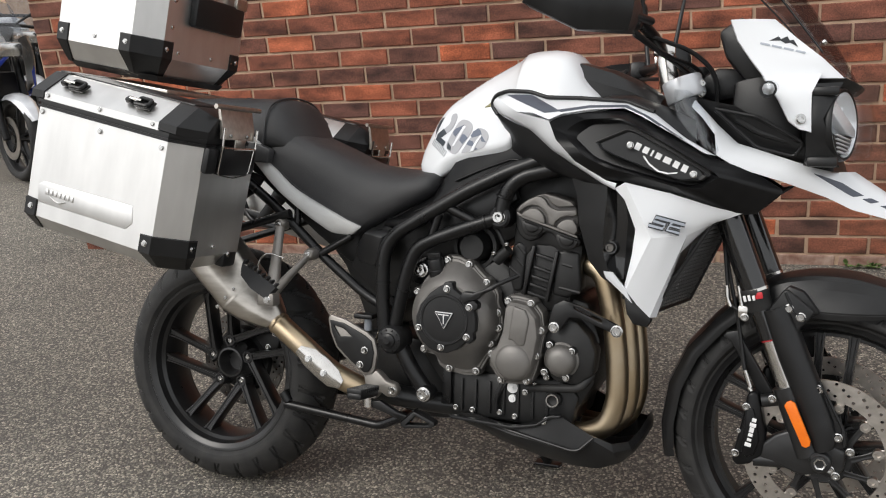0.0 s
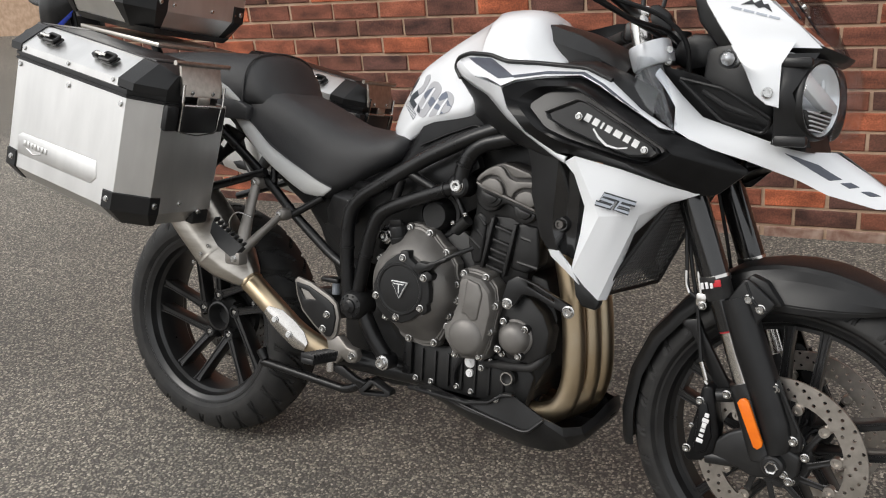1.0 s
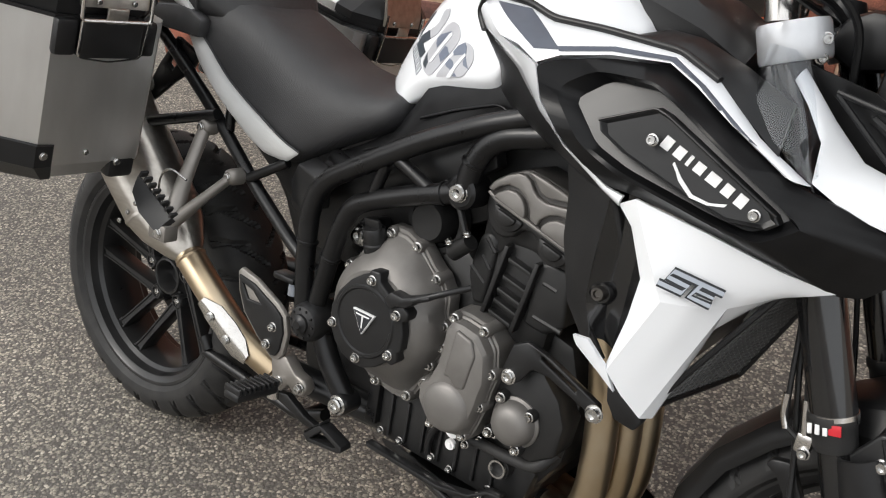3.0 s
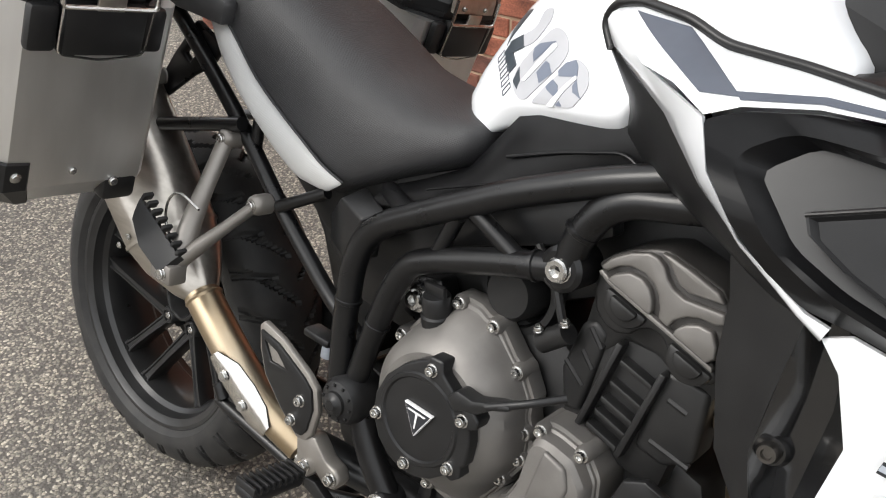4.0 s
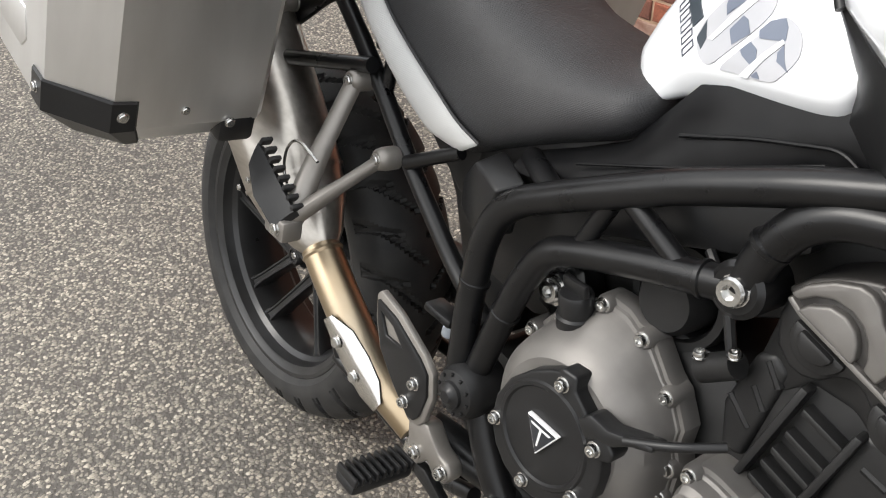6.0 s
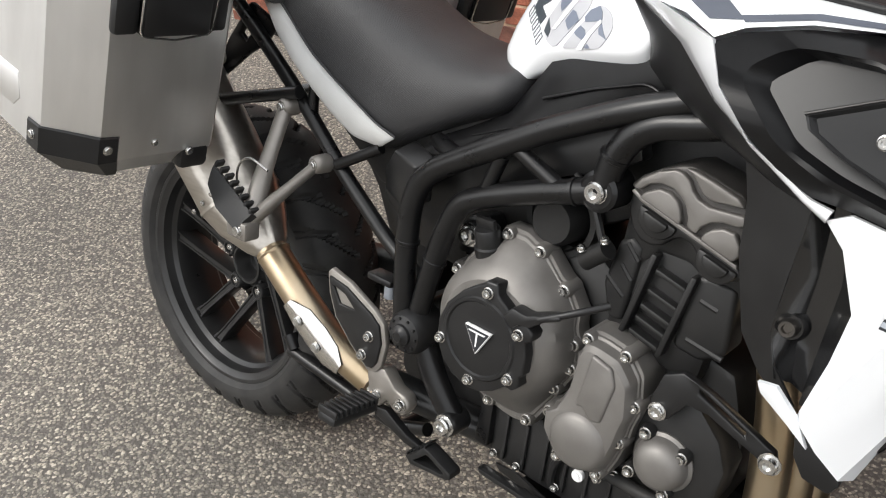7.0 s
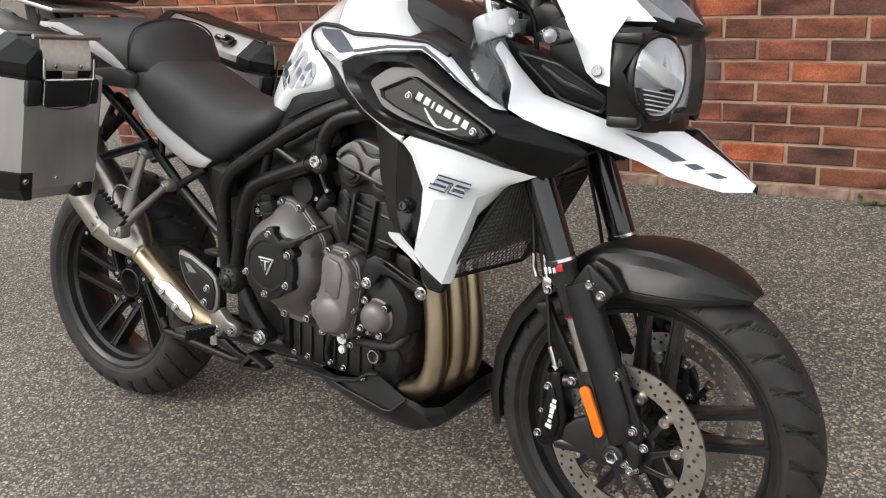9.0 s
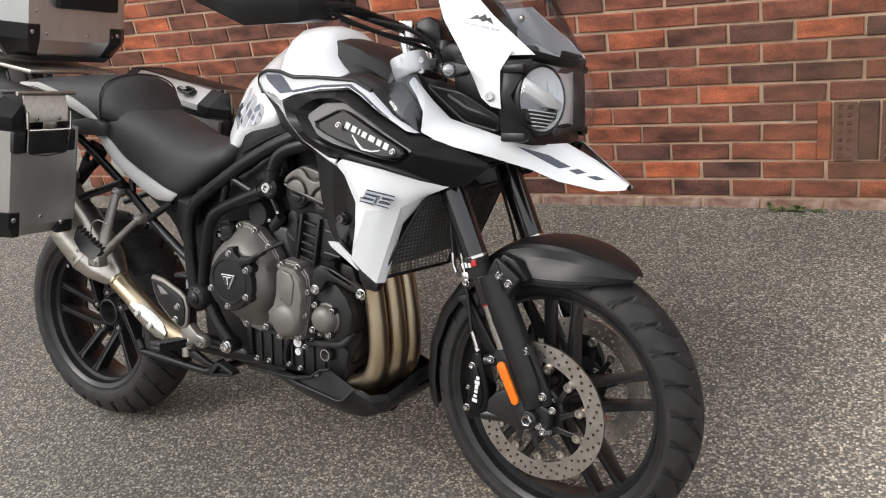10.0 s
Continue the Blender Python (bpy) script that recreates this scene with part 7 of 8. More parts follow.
bars = part("handlebar", tube([(0.98, -0.42, 1.130), (1.08, -0.26, 1.135), (1.118, -0.12, 1.115), (1.125, 0, 1.112), (1.118, 0.12, 1.115), (1.08, 0.26, 1.135), (0.98, 0.42, 1.130)], 0.0115, 16, 0.08), FRAME, bike, "black handlebar", BARS)
for s in (-1, 1):
    part("grip", tube([(0.97, s * 0.435, 1.13), (1.035, s * 0.33, 1.134)], 0.0165, 16, 0), RUBBER, bars, "black rubber grip")
    part("switchgear", box((1.062, s * 0.285, 1.135), (0.045, 0.05, 0.045), 0.01), PLASTIC, bars)
    part("lever", tube([(1.10, s * 0.26, 1.132), (1.06, s * 0.36, 1.126), (1.0, s * 0.45, 1.12)], (0.008, 0.005), 10, 0.03), FRAME, bars, "black lever")
    guardh = part("hand_guard", panel([(0.90, s * 0.47, 1.165), (0.985, s * 0.462, 1.185), (1.07, s * 0.40, 1.18), (1.080, s * 0.30, 1.162)], [(0.89, s * 0.47, 1.12), (0.985, s * 0.455, 1.075), (1.065, s * 0.40, 1.085), (1.072, s * 0.30, 1.108)], 0.005, 4, 0.014, out=(0.5, s * 0.85, 0)), PLASTIC, bike, "black plastic hand guard", BARS)
    part("guard_floor", panel([(0.89, s * 0.47, 1.12), (0.985, s * 0.455, 1.075), (1.065, s * 0.40, 1.085), (1.072, s * 0.30, 1.108)], [(0.90, s * 0.38, 1.13), (0.97, s * 0.36, 1.10), (1.03, s * 0.31, 1.10), (1.07, s * 0.25, 1.11)], 0.004, 2, 0.004, out=(0, 0, -1)), PLASTIC, guardh)
    part("mirror_stem", tube([(1.085, s * 0.25, 1.14), (1.075, s * 0.27, 1.22), (1.06, s * 0.34, 1.33)], 0.0055, 10, 0.03), FRAME, bike, "black mirror stem", BARS)
    part("mirror", lathe([(0, -0.012), (0.045, -0.012), (0.058, -0.004), (0.060, 0.006), (0.045, 0.022), (0, 0.028)], 28, BARS @ toward((1.045, s * 0.36, 1.37), (-1, 0, 0.1)) @ Matrix.Diagonal((1.35, 1, 1, 1))), PLASTIC, bike, "black rear view mirror")
for k, pts in enumerate(([(1.06, -0.27, 1.12), (1.13, -0.16, 1.085), (1.20, -0.06, 1.08), (1.25, -0.02, 0.99)], [(1.07, -0.25, 1.11), (1.16, -0.10, 1.075), (1.22, 0.02, 1.05), (1.24, 0.02, 0.95)], [(1.09, -0.20, 1.12), (1.18, -0.14, 1.10), (1.23, -0.11, 1.06), (1.24, -0.08, 0.95)], [(1.07, 0.25, 1.11), (1.16, 0.10, 1.085), (1.22, 0.0, 1.07), (1.25, 0.0, 0.95)])):
    part("control_cable", tube(pts, 0.0048, 8, 0.05), PLASTIC, bike, "black control cable", BARS)
part("aerial", tube([(1.14, 0.10, 1.12), (1.16, 0.13, 1.26), (1.18, 0.16, 1.36)], (0.005, 0.003), 8, 0.03), PLASTIC, bike, "short black mirror stalk", BARS)
part("master_cylinder", box((1.062, -0.235, 1.15), (0.06, 0.045, 0.04), 0.01), PLASTIC, bike, "black brake fluid reservoir", BARS)
part("ignition", lathe([(0, -0.03), (0.022, -0.03), (0.026, -0.02), (0.028, 0.02), (0, 0.02)], 24, toward((1.20, 0, 1.06), (0, 0, 1))), PLASTIC, bike, "black ignition barrel", BARS)
part("headstock", slab([(1.13, 0.86), (1.10, 0.98), (1.16, 1.01), (1.25, 0.98), (1.27, 0.85)], -0.08, 0.08, 0.01), FRAME, bike, "black steering head")
part("dash", slab([(1.26, 1.10), (1.245, 1.15), (1.29, 1.18), (1.33, 1.12), (1.34, 1.05), (1.30, 1.05)], -0.10, 0.10, 0.01), PLASTIC, bike, "black instrument housing")
part("fairing_stay", slab([(1.27, 0.88), (1.28, 1.05), (1.38, 1.08), (1.42, 1.0), (1.40, 0.88)], -0.10, 0.10, 0.01), PLASTIC, bike, "black lamp support")

# white nose panels, lamps, screen
def nose_side(s):
    P = lambda *pts: [(x, s * -y, z) for x, y, z in pts]
    o = (0.3, s * 0.95, 0.1)
    face = part("nose_panel", panel(P((1.272, -0.146, 1.164), (1.286, -0.150, 1.124), (1.312, -0.156, 1.086), (1.342, -0.166, 1.046)), P((1.352, -0.126, 1.164), (1.394, -0.136, 1.124), (1.440, -0.140, 1.086), (1.480, -0.130, 1.048)), 0.006, 5, 0.004, out=o), WHITE, bike, "white nose panel", smooth=50)
    part("nose_tail", panel(P((1.337, -0.1645, 1.050), (1.368, -0.175, 1.004), (1.387, -0.178, 0.966), (1.407, -0.178, 0.950)), P((1.440, -0.150, 1.056), (1.424, -0.171, 1.018), (1.425, -0.173, 0.980), (1.427, -0.173, 0.945)), 0.006, 4, 0.003, out=o), WHITE, face, smooth=50)
    bolt((1.407, s * 0.180, 0.969), face, (0.3, s, 0), BIGBOLT, 0.75)
    em = Matrix.Translation((1.370, 0, 1.120)) @ Matrix.Rotation(radians(14), 4, "Y")
    drape("panel_emblem", flat([(-0.026, -0.006), (-0.012, 0.006), (-0.006, 0.002), (0.003, 0.010), (0.010, 0.003), (0.016, 0.006), (0.028, -0.006), (0.012, -0.001), (0.004, -0.005), (-0.006, -0.001)], em), INK, face, face, (0, s, 0), 0.0012, "dark mountain emblem")
    for k in range(4):
        x = -0.040 + 0.022 * k
        drape("letter_bar", flat([(x, -0.016), (x + 0.018, -0.016), (x + 0.018, -0.012), (x, -0.012)], em), PALE, face, face, (0, s, 0), 0.0012, "small grey lettering bar")
    lm = toward((1.485, s * 0.107, 0.962), (0.91, s * 0.41, 0.03)) @ Matrix.Diagonal((0.78, 0.9, 0.86, 1))
    house = part("headlamp", lathe([(0, 0.07), (0.060, 0.07), (0.080, 0.05), (0.083, 0.012), (0.081, 0.002), (0.078, -0.001), (0.0745, 0.000), (0.073, 0.006), (0.05, 0.045), (0, 0.05)], 40, lm), PLASTIC, bike, "black headlamp with a clear faceted lens", smooth=35)
    part("lamp_corner", box((1.448, s * 0.157, 1.022), (0.050, 0.020, 0.018), 0.006), PLASTIC, house)
    part("lamp_corner", box((1.448, s * 0.154, 0.890), (0.055, 0.024, 0.020), 0.006), PLASTIC, house)
    part("lamp_guard", panel(P((1.420, -0.160, 1.036), (1.418, -0.168, 0.97), (1.420, -0.156, 0.884)), P((1.478, -0.138, 1.040), (1.446, -0.170, 0.97), (1.480, -0.128, 0.880)), 0.006, 3, 0.004, out=(0.3, s, 0)), PLASTIC, house)
    part("reflector_bowl", lathe([(0.0725, 0.0), (0.066, 0.014), (0.050, 0.030), (0.025, 0.040), (0, 0.043)], 36, lm), LAMPWHITE, house, "bright lamp reflector")
    part("lamp_bar", slab([(-0.070, 0.038), (-0.056, 0.052), (0.036, 0.010), (0.072, -0.008), (0.068, -0.026), (0.018, -0.018), (-0.066, 0.020)], 0.000, 0.02, 0.004), LAMPWHITE, house, "", lm)
    part("lamp_step", slab([(-0.050, -0.020), (0.012, -0.030), (0.062, -0.014), (0.052, -0.046), (0.020, -0.064), (-0.020, -0.062), (-0.044, -0.046)], 0.004, 0.022, 0.003), PLASTIC, house, "dark lamp step", lm)
    for k in range(5):
        part("lamp_fin", box((0.004, 0.003, -0.028 - 0.0085 * k), (0.088 - 0.009 * k, 0.010, 0.0026), 0.0008, lm @ Matrix.Rotation(radians(6), 4, "Y")), LAMPWHITE, house)
    part("lens", lathe([(0.0745, -0.002), (0.070, -0.014), (0.055, -0.024), (0.030, -0.030), (0, -0.032)], 32, lm), CLEAR, house, "clear bulging lamp lens", smooth=60)
    ind = part("indicator", tube([(1.345, s * 0.165, 1.020), (1.350, s * 0.238, 1.020)], (0.010, 0.0155), 14, 0), PLASTIC, bike, "black indicator with a clear lens")
    part("indicator_lens", lathe([(0.0150, 0.0), (0.0150, -0.022), (0.012, -0.036), (0.005, -0.041), (0, -0.041)], 22, toward((1.350, s * 0.238, 1.020), (0.2, s, 0))), CLEAR, ind, "clear indicator lens")
    part("indicator_bowl", lathe([(0.0115, -0.004), (0.006, -0.020), (0, -0.024)], 8, toward((1.350, s * 0.239, 1.020), (0.2, s, 0))), SILVER, ind)


both(nose_side)
part("lamp_bridge", box((1.425, 0, 0.966), (0.05, 0.05, 0.12), 0.01), PLASTIC, bike, "black bridge between the lamps")
part("lamp_cover", panel([(1.502, -0.095, 1.028), (1.532, -0.03, 1.024), (1.532, 0.03, 1.024), (1.502, 0.095, 1.028)], [(1.505, -0.095, 0.890), (1.540, -0.03, 0.905), (1.540, 0.03, 0.905), (1.505, 0.095, 0.890)], 0.002, 4, 0.008, out=(1, 0, 0)), CLEAR, bike, "clear lamp protector")
# added bright plate: imitates the gleam of the far lamp's lens
part("far_lens_filler", panel([(1.478, -0.070, 1.018), (1.490, 0.0, 1.012), (1.478, 0.070, 1.018)], [(1.478, -0.070, 0.905), (1.494, 0.0, 0.912), (1.478, 0.070, 0.905)], 0.004, 4, 0.006, out=(1, 0, 0)), LAMPWHITE, bike, "bright plate added in place of the far lamp's lens")
part("lamp_chin", panel([(1.42, -0.15, 0.882), (1.47, -0.12, 0.872), (1.50, 0, 0.868), (1.47, 0.12, 0.872), (1.42, 0.15, 0.882)], [(1.42, -0.13, 0.91), (1.47, -0.11, 0.905), (1.49, 0, 0.90), (1.47, 0.11, 0.905), (1.42, 0.13, 0.91)], 0.004, 2, out=(1, 0, -0.3)), PLASTIC, bike)
part("screen_brow", panel([(1.430, -0.122, 1.066), (1.478, -0.105, 1.054), (1.515, -0.05, 1.040), (1.522, 0, 1.038), (1.515, 0.05, 1.040), (1.478, 0.105, 1.054), (1.430, 0.122, 1.066)], [(1.42, -0.122, 1.046), (1.47, -0.105, 1.038), (1.50, -0.05, 1.026), (1.508, 0, 1.024), (1.50, 0.05, 1.026), (1.47, 0.105, 1.038), (1.42, 0.122, 1.046)], 0.005, 2, 0.003, out=(1, 0, 0.3)), PLASTIC, bike, "black brow under the screen")
part("wind_screen", panel([(1.270, -0.170, 1.30), (1.300, -0.12, 1.32), (1.318, 0, 1.33), (1.300, 0.12, 1.32), (1.270, 0.17, 1.30)], [(1.440, -0.125, 1.098), (1.498, -0.07, 1.050), (1.512, 0, 1.044), (1.498, 0.07, 1.050), (1.440, 0.125, 1.098)], 0.003, 6, 0.012, out=(0.7, 0, 0.7)), SMOKE, bike, "smoked clear wind screen")
for s in (-1, 1):
    part("screen_edge", tube([(1.270, s * 0.170, 1.30), (1.358, s * 0.150, 1.203), (1.440, s * 0.125, 1.098)], 0.0022, 8, 0.02), GLOSS, bike, "dark polished screen edge")
bolt((1.440, -0.110, 1.118), bike, (0.7, -0.2, 0.6), s=1.0)
part("instrument_back", slab([(1.205, 1.030), (1.215, 1.068), (1.245, 1.082), (1.285, 1.080), (1.305, 1.060), (1.290, 1.020), (1.240, 1.010)], -0.065, 0.085, 0.012), PLASTIC, bike, "black instrument back cover")
part("bar_cover", slab([(1.105, 1.095), (1.115, 1.140), (1.150, 1.150), (1.180, 1.128), (1.185, 1.085)], 0.01, 0.085, 0.01), PLASTIC, bike, "black handlebar clamp cover", BARS)


# ---- aluminium cases ----
def plan(u0, u1, y0, y1, c, k=1.0):
    """A chamfered rectangle in plan; k scales the chamfers at y1."""
    return [(u0 + c, y0), (u1 - c, y0), (u1, y0 + c * 1.1), (u1, y1 - c * k), (u1 - c * k, y1), (u0 + c * k, y1), (u0, y1 - c * k), (u0, y0 + c * 1.1)]


def levels(pl):
    return loft([[(u, y, w) for u, y in p] for p, w in pl])


def lashing_loop(parent, u, y, w, side, tilt):
    m = Matrix.Translation((u, y, w)) @ Matrix.Rotation(side * radians(tilt), 4, "X")
    hold = part("lashing_loop", box((-0.022, 0, 0.006), (0.018, 0.016, 0.014), 0.004, m), PLASTIC, parent, "black lashing loop with a steel pin")
    part("pin", tube([m @ Vector((-0.02, 0, 0.012)), m @ Vector((0.012, 0, 0.012))], 0.004, 10, 0), POLISHED, hold)
    part("eye", tube([m @ Vector(p) for p in ((0.002, -0.012, 0.010), (0.034, -0.010, 0.010), (0.034, 0.010, 0.010), (0.002, 0.012, 0.010), (0.002, -0.012, 0.010))], 0.0042, 8, 0.006), PLASTIC, hold)
    part("eye_base", box((0.020, 0, 0.003), (0.04, 0.026, 0.006), 0.002, m), PLASTIC, hold)


def pannier(s):
    """A tilted side case; s = -1 is the near one."""
    case = tagged(new("pannier_case"), "brushed aluminium side case with black corners, locked on the rack" if s < 0 else "brushed aluminium side case behind the seat", "pannier case", "aluminium cases")
    case.matrix_world = BIKE @ Matrix.Translation((0, 0, 0.86)) @ Matrix.Rotation(radians(12.3), 4, "Y")
    fix = (lambda b: b) if s < 0 else flip
    full, low = plan(-0.250, 0.222, -0.487, -0.235, 0.052, 0.25), plan(-0.225, 0.197, -0.447, -0.250, 0.04, 0.25)
    p = lambda nm, b, mt, par=case, lab="", sm=25: part(nm, fix(b), mt, par, lab, smooth=sm)
    shellb = p("body", rounded(levels([(low, -0.192), (full, -0.158), (full, 0.088)]), 0.004, 2, 20), ALUMINIUM, lab="brushed aluminium box")
    p("seal", levels([(plan(-0.254, 0.226, -0.491, -0.231, 0.053), w) for w in (0.088, 0.094)]), PLASTIC, lab="black rubber seal")
    p("seal", levels([(plan(-0.254, 0.226, -0.491, -0.231, 0.053), w) for w in (0.099, 0.106)]), PLASTIC)
    p("seal", levels([(plan(-0.250, 0.222, -0.487, -0.235, 0.053), w) for w in (0.094, 0.099)]), PLASTIC)
    sec = [(-0.487, 0.106), (-0.487, 0.122), (-0.430, 0.166), (-0.425, 0.168), (-0.295, 0.168), (-0.290, 0.166), (-0.237, 0.122), (-0.237, 0.106)]
    end = [(-0.432, 0.106), (-0.432, 0.122), (-0.410, 0.150), (-0.405, 0.152), (-0.315, 0.152), (-0.310, 0.150), (-0.290, 0.122), (-0.290, 0.106)]
    lid = p("lid", loft([[(u, y, w) for y, w in sec] for u in (-0.190, 0.140)]), ALUMINIUM, lab="silver lid with lashing loops")
    for a, b in ((0.140, 0.226), (-0.190, -0.254)):
        cap = p("lid_cap", rounded(loft([[(a, y * 1.0 - (0.002 if y < -0.36 else -0.002), w + 0.002) for y, w in sec], [((a + b) / 2 + (b - a) * 0.06, y - (0.002 if y < -0.36 else -0.002), w + 0.001) for y, w in sec], [(b, y, w) for y, w in end]]), 0.004, 2, 18), PLASTIC, lab="black plastic lid corner")
        p("cap_peak", box((a + (b - a) * 0.2, -0.36, 0.169), (0.034, 0.13, 0.008), 0.003), PLASTIC, cap)
    p("lid_top", box((-0.025, -0.36, 0.1685), (0.33, 0.115, 0.006), 0.002), PLASTIC, lab="black lid centre")
    for u in (-0.135, 0.055):
        lashing_loop(case, u, s * 0.460, 0.146, s, -38)
        lashing_loop(case, u, s * 0.264, 0.146, s, 38)
    # corner guards with rivets
    for u, k in ((0.170, 1), (-0.198, -1)):
        e = 0.0035
        g = bmesh.new()
        A, B, C, D = (u - k * 0.030, -0.487 - e), (u + k * 0.001, -0.487 - e), (u + k * (0.052 + e), -0.430 - e), (u + k * (0.052 + e), -0.405)
        rows = [[(q[0], q[1], w) for q in (A, B, C, D)] for w in (-0.120, -0.158)]
        rows.append([(A[0] - k * 0.0 + k * 0.012, -0.447 - e, -0.1925), (B[0] - k * 0.004, -0.447 - e, -0.1925), (C[0] - k * 0.022, -0.405, -0.1925), (D[0] - k * 0.022, -0.39, -0.1925)])
        rows[0][0], rows[0][3] = (A[0], A[1], -0.122), (D[0], D[1], -0.122)
        b = loft(rows, closed=False, caps=False)
        geo = bmesh.ops.extrude_face_region(b, geom=list(b.faces))
        bmesh.ops.translate(b, vec=(-k * 0.003, 0.003, 0.002), verts=[x for x in geo["geom"] if isinstance(x, bmesh.types.BMVert)])
        guard_ = p("corner_guard", b, PLASTIC, lab="black corner guard with rivets", sm=20)
        for q, d in (((u - k * 0.016, -0.487 - e, -0.138), (0, -1, 0)), ((u + k * (0.052 + e), -0.420, -0.138), (k, 0, 0))):
            bolt((q[0], q[1] if s < 0 else -q[1], q[2]), guard_, (d[0], d[1] * -s, 0), RIVET, 1.3, "rivet")
        inner = p("corner_guard", box((u + k * 0.038, -0.272, -0.172), (0.030, 0.05, 0.042), 0.008), PLASTIC)
        bolt((u + k * 0.0535, s * 0.285, -0.160), inner, (k, 0, 0), RIVET, 1.3, "rivet")
    for u, w in ((-0.015, 0.070), (0.156, 0.072), (-0.188, 0.078)):
        bolt((u, s * 0.4875, w), shellb, (0, s, 0), RIVET, 1.2, "rivet")
    for u, w in ((-0.025, 0.116), (0.123, 0.116), (-0.178, 0.116)):
        bolt((u, s * 0.4875, w), lid, (0, s, 0), RIVET, 1.0, "rivet")
    for y, w in ((0.345, -0.138), (0.36, 0.116), (0.415, 0.116)):
        bolt((0.2225, s * y, w), shellb, (1, 0, 0), RIVET, 1.0, "rivet")
    # embossed field with a plain mark
    p("embossed_field", slab([(-0.165, -0.125), (-0.170, -0.085), (-0.155, -0.075), (0.105, -0.068), (0.112, -0.105), (0.095, -0.122)], -0.4885, -0.480, 0.0016, segs=3), ALUMINIUM, shellb, "embossed plain field")
    for k in range(7):
        p("embossed_mark", box((-0.140 + 0.0125 * k, -0.489, -0.096), (0.009, 0.003, 0.013), 0.001), ALUMINIUM, shellb)
    p("embossed_mark", tube([(-0.130, -0.489, -0.106), (-0.105, -0.489, -0.116), (-0.08, -0.489, -0.106)], 0.002, 6, 0.01), ALUMINIUM, shellb)
    # latch on the front face
    latch = p("latch", box((0.232, -0.345, 0.064), (0.026, 0.104, 0.064), 0.006), PLASTIC, lab="black latch with a steel cover")
    p("latch_plate", loft([[(0.216, y, 0.178), (0.222, y, 0.177), (0.238, y, 0.134), (0.240, y, 0.112), (0.234, y, 0.112), (0.230, y, 0.132)] for y in (-0.402, -0.288)]), STEEL, latch, "folded steel latch plate")
    p("latch_hinge", tube([(0.224, -0.420, 0.180), (0.224, -0.262, 0.180)], 0.0055, 10, 0), STEEL, latch)
    p("latch_tongue", box((0.246, -0.345, 0.102), (0.005, 0.036, 0.024), 0.002), STEEL, latch)
    p("latch_frame", tube([(0.244, -0.404, 0.138), (0.247, -0.404, 0.094), (0.247, -0.286, 0.094), (0.244, -0.286, 0.138)], 0.0030, 8, 0.006), POLISHED, latch)
    p("latch_frame", tube([(0.246, -0.402, 0.094), (0.242, -0.400, 0.034), (0.240, -0.345, 0.026), (0.242, -0.290, 0.034), (0.246, -0.288, 0.094)], 0.0016, 6, 0.01), POLISHED, latch)
    for y in (-0.375, -0.315):
        bolt((0.2405, y if s < 0 else -y, 0.121), latch, (1, 0, 0), RIVET, 0.9, "rivet")
    p("latch_cheek", box((0.228, -0.416, 0.062), (0.018, 0.036, 0.058), 0.007), PLASTIC, latch)
    p("latch_cheek", box((0.228, -0.276, 0.062), (0.018, 0.030, 0.058), 0.007), PLASTIC, latch)
    return case


both(pannier)
for s in (-1, 1):
    rail = part("pannier_rail", tube([(0.03, s * 0.160, 0.690), (-0.10, s * 0.205, 0.70), (-0.15, s * 0.210, 0.80), (-0.16, s * 0.20, 0.95), (-0.10, s * 0.17, 0.985)], 0.010, 12, 0.05), FRAME, bike, "black pannier rail")
    part("rail_stay", slab([(-0.17, 0.74), (-0.15, 0.72), (0.02, 0.70), (0.02, 0.715), (-0.14, 0.745)], s * 0.205, s * 0.198, 0.003), FRAME, rail)
rack = part("luggage_rack", slab([(-0.44, 1.100), (-0.44, 1.112), (-0.13, 1.058), (-0.13, 1.046)], -0.12, 0.17, 0.003), STEEL, bike, "grey alloy luggage rack")
for y in (-0.09, 0.10):
    part("rack_leg", tube([(-0.18, y, 1.062), (-0.16, y * 0.9, 1.01)], 0.012, 10, 0), FRAME, rack)

top = tagged(new("top_case"), "brushed aluminium top case on the rack behind the seat", "top case", "aluminium cases")
top.matrix_world = BIKE @ Matrix.Translation((-0.170, 0.072, 1.170)) @ Matrix.Rotation(radians(10.3), 4, "Y")
full, low = plan(-0.365, 0.0, -0.220, 0.220, 0.055), plan(-0.325, -0.035, -0.180, 0.180, 0.05)
tb = part("body", rounded(levels([(low, -0.078), (full, -0.024), (full, 0.205)]), 0.004, 2, 20), ALUMINIUM, top, "brushed aluminium box", smooth=25)
part("base", levels([(plan(-0.32, -0.03, -0.17, 0.17, 0.04), -0.090), (plan(-0.335, -0.025, -0.185, 0.185, 0.04), -0.074)]), PLASTIC, top, "black plastic base")
part("seal", levels([(plan(-0.369, 0.004, -0.224, 0.224, 0.056), w) for w in (0.205, 0.222)]), PLASTIC, top, "black rubber seal")
part("lid", rounded(levels([(full, 0.222), (full, 0.240), (plan(-0.31, -0.05, -0.165, 0.165, 0.04), 0.29)]), 0.004, 2, 20), ALUMINIUM, top, "aluminium lid", smooth=25)
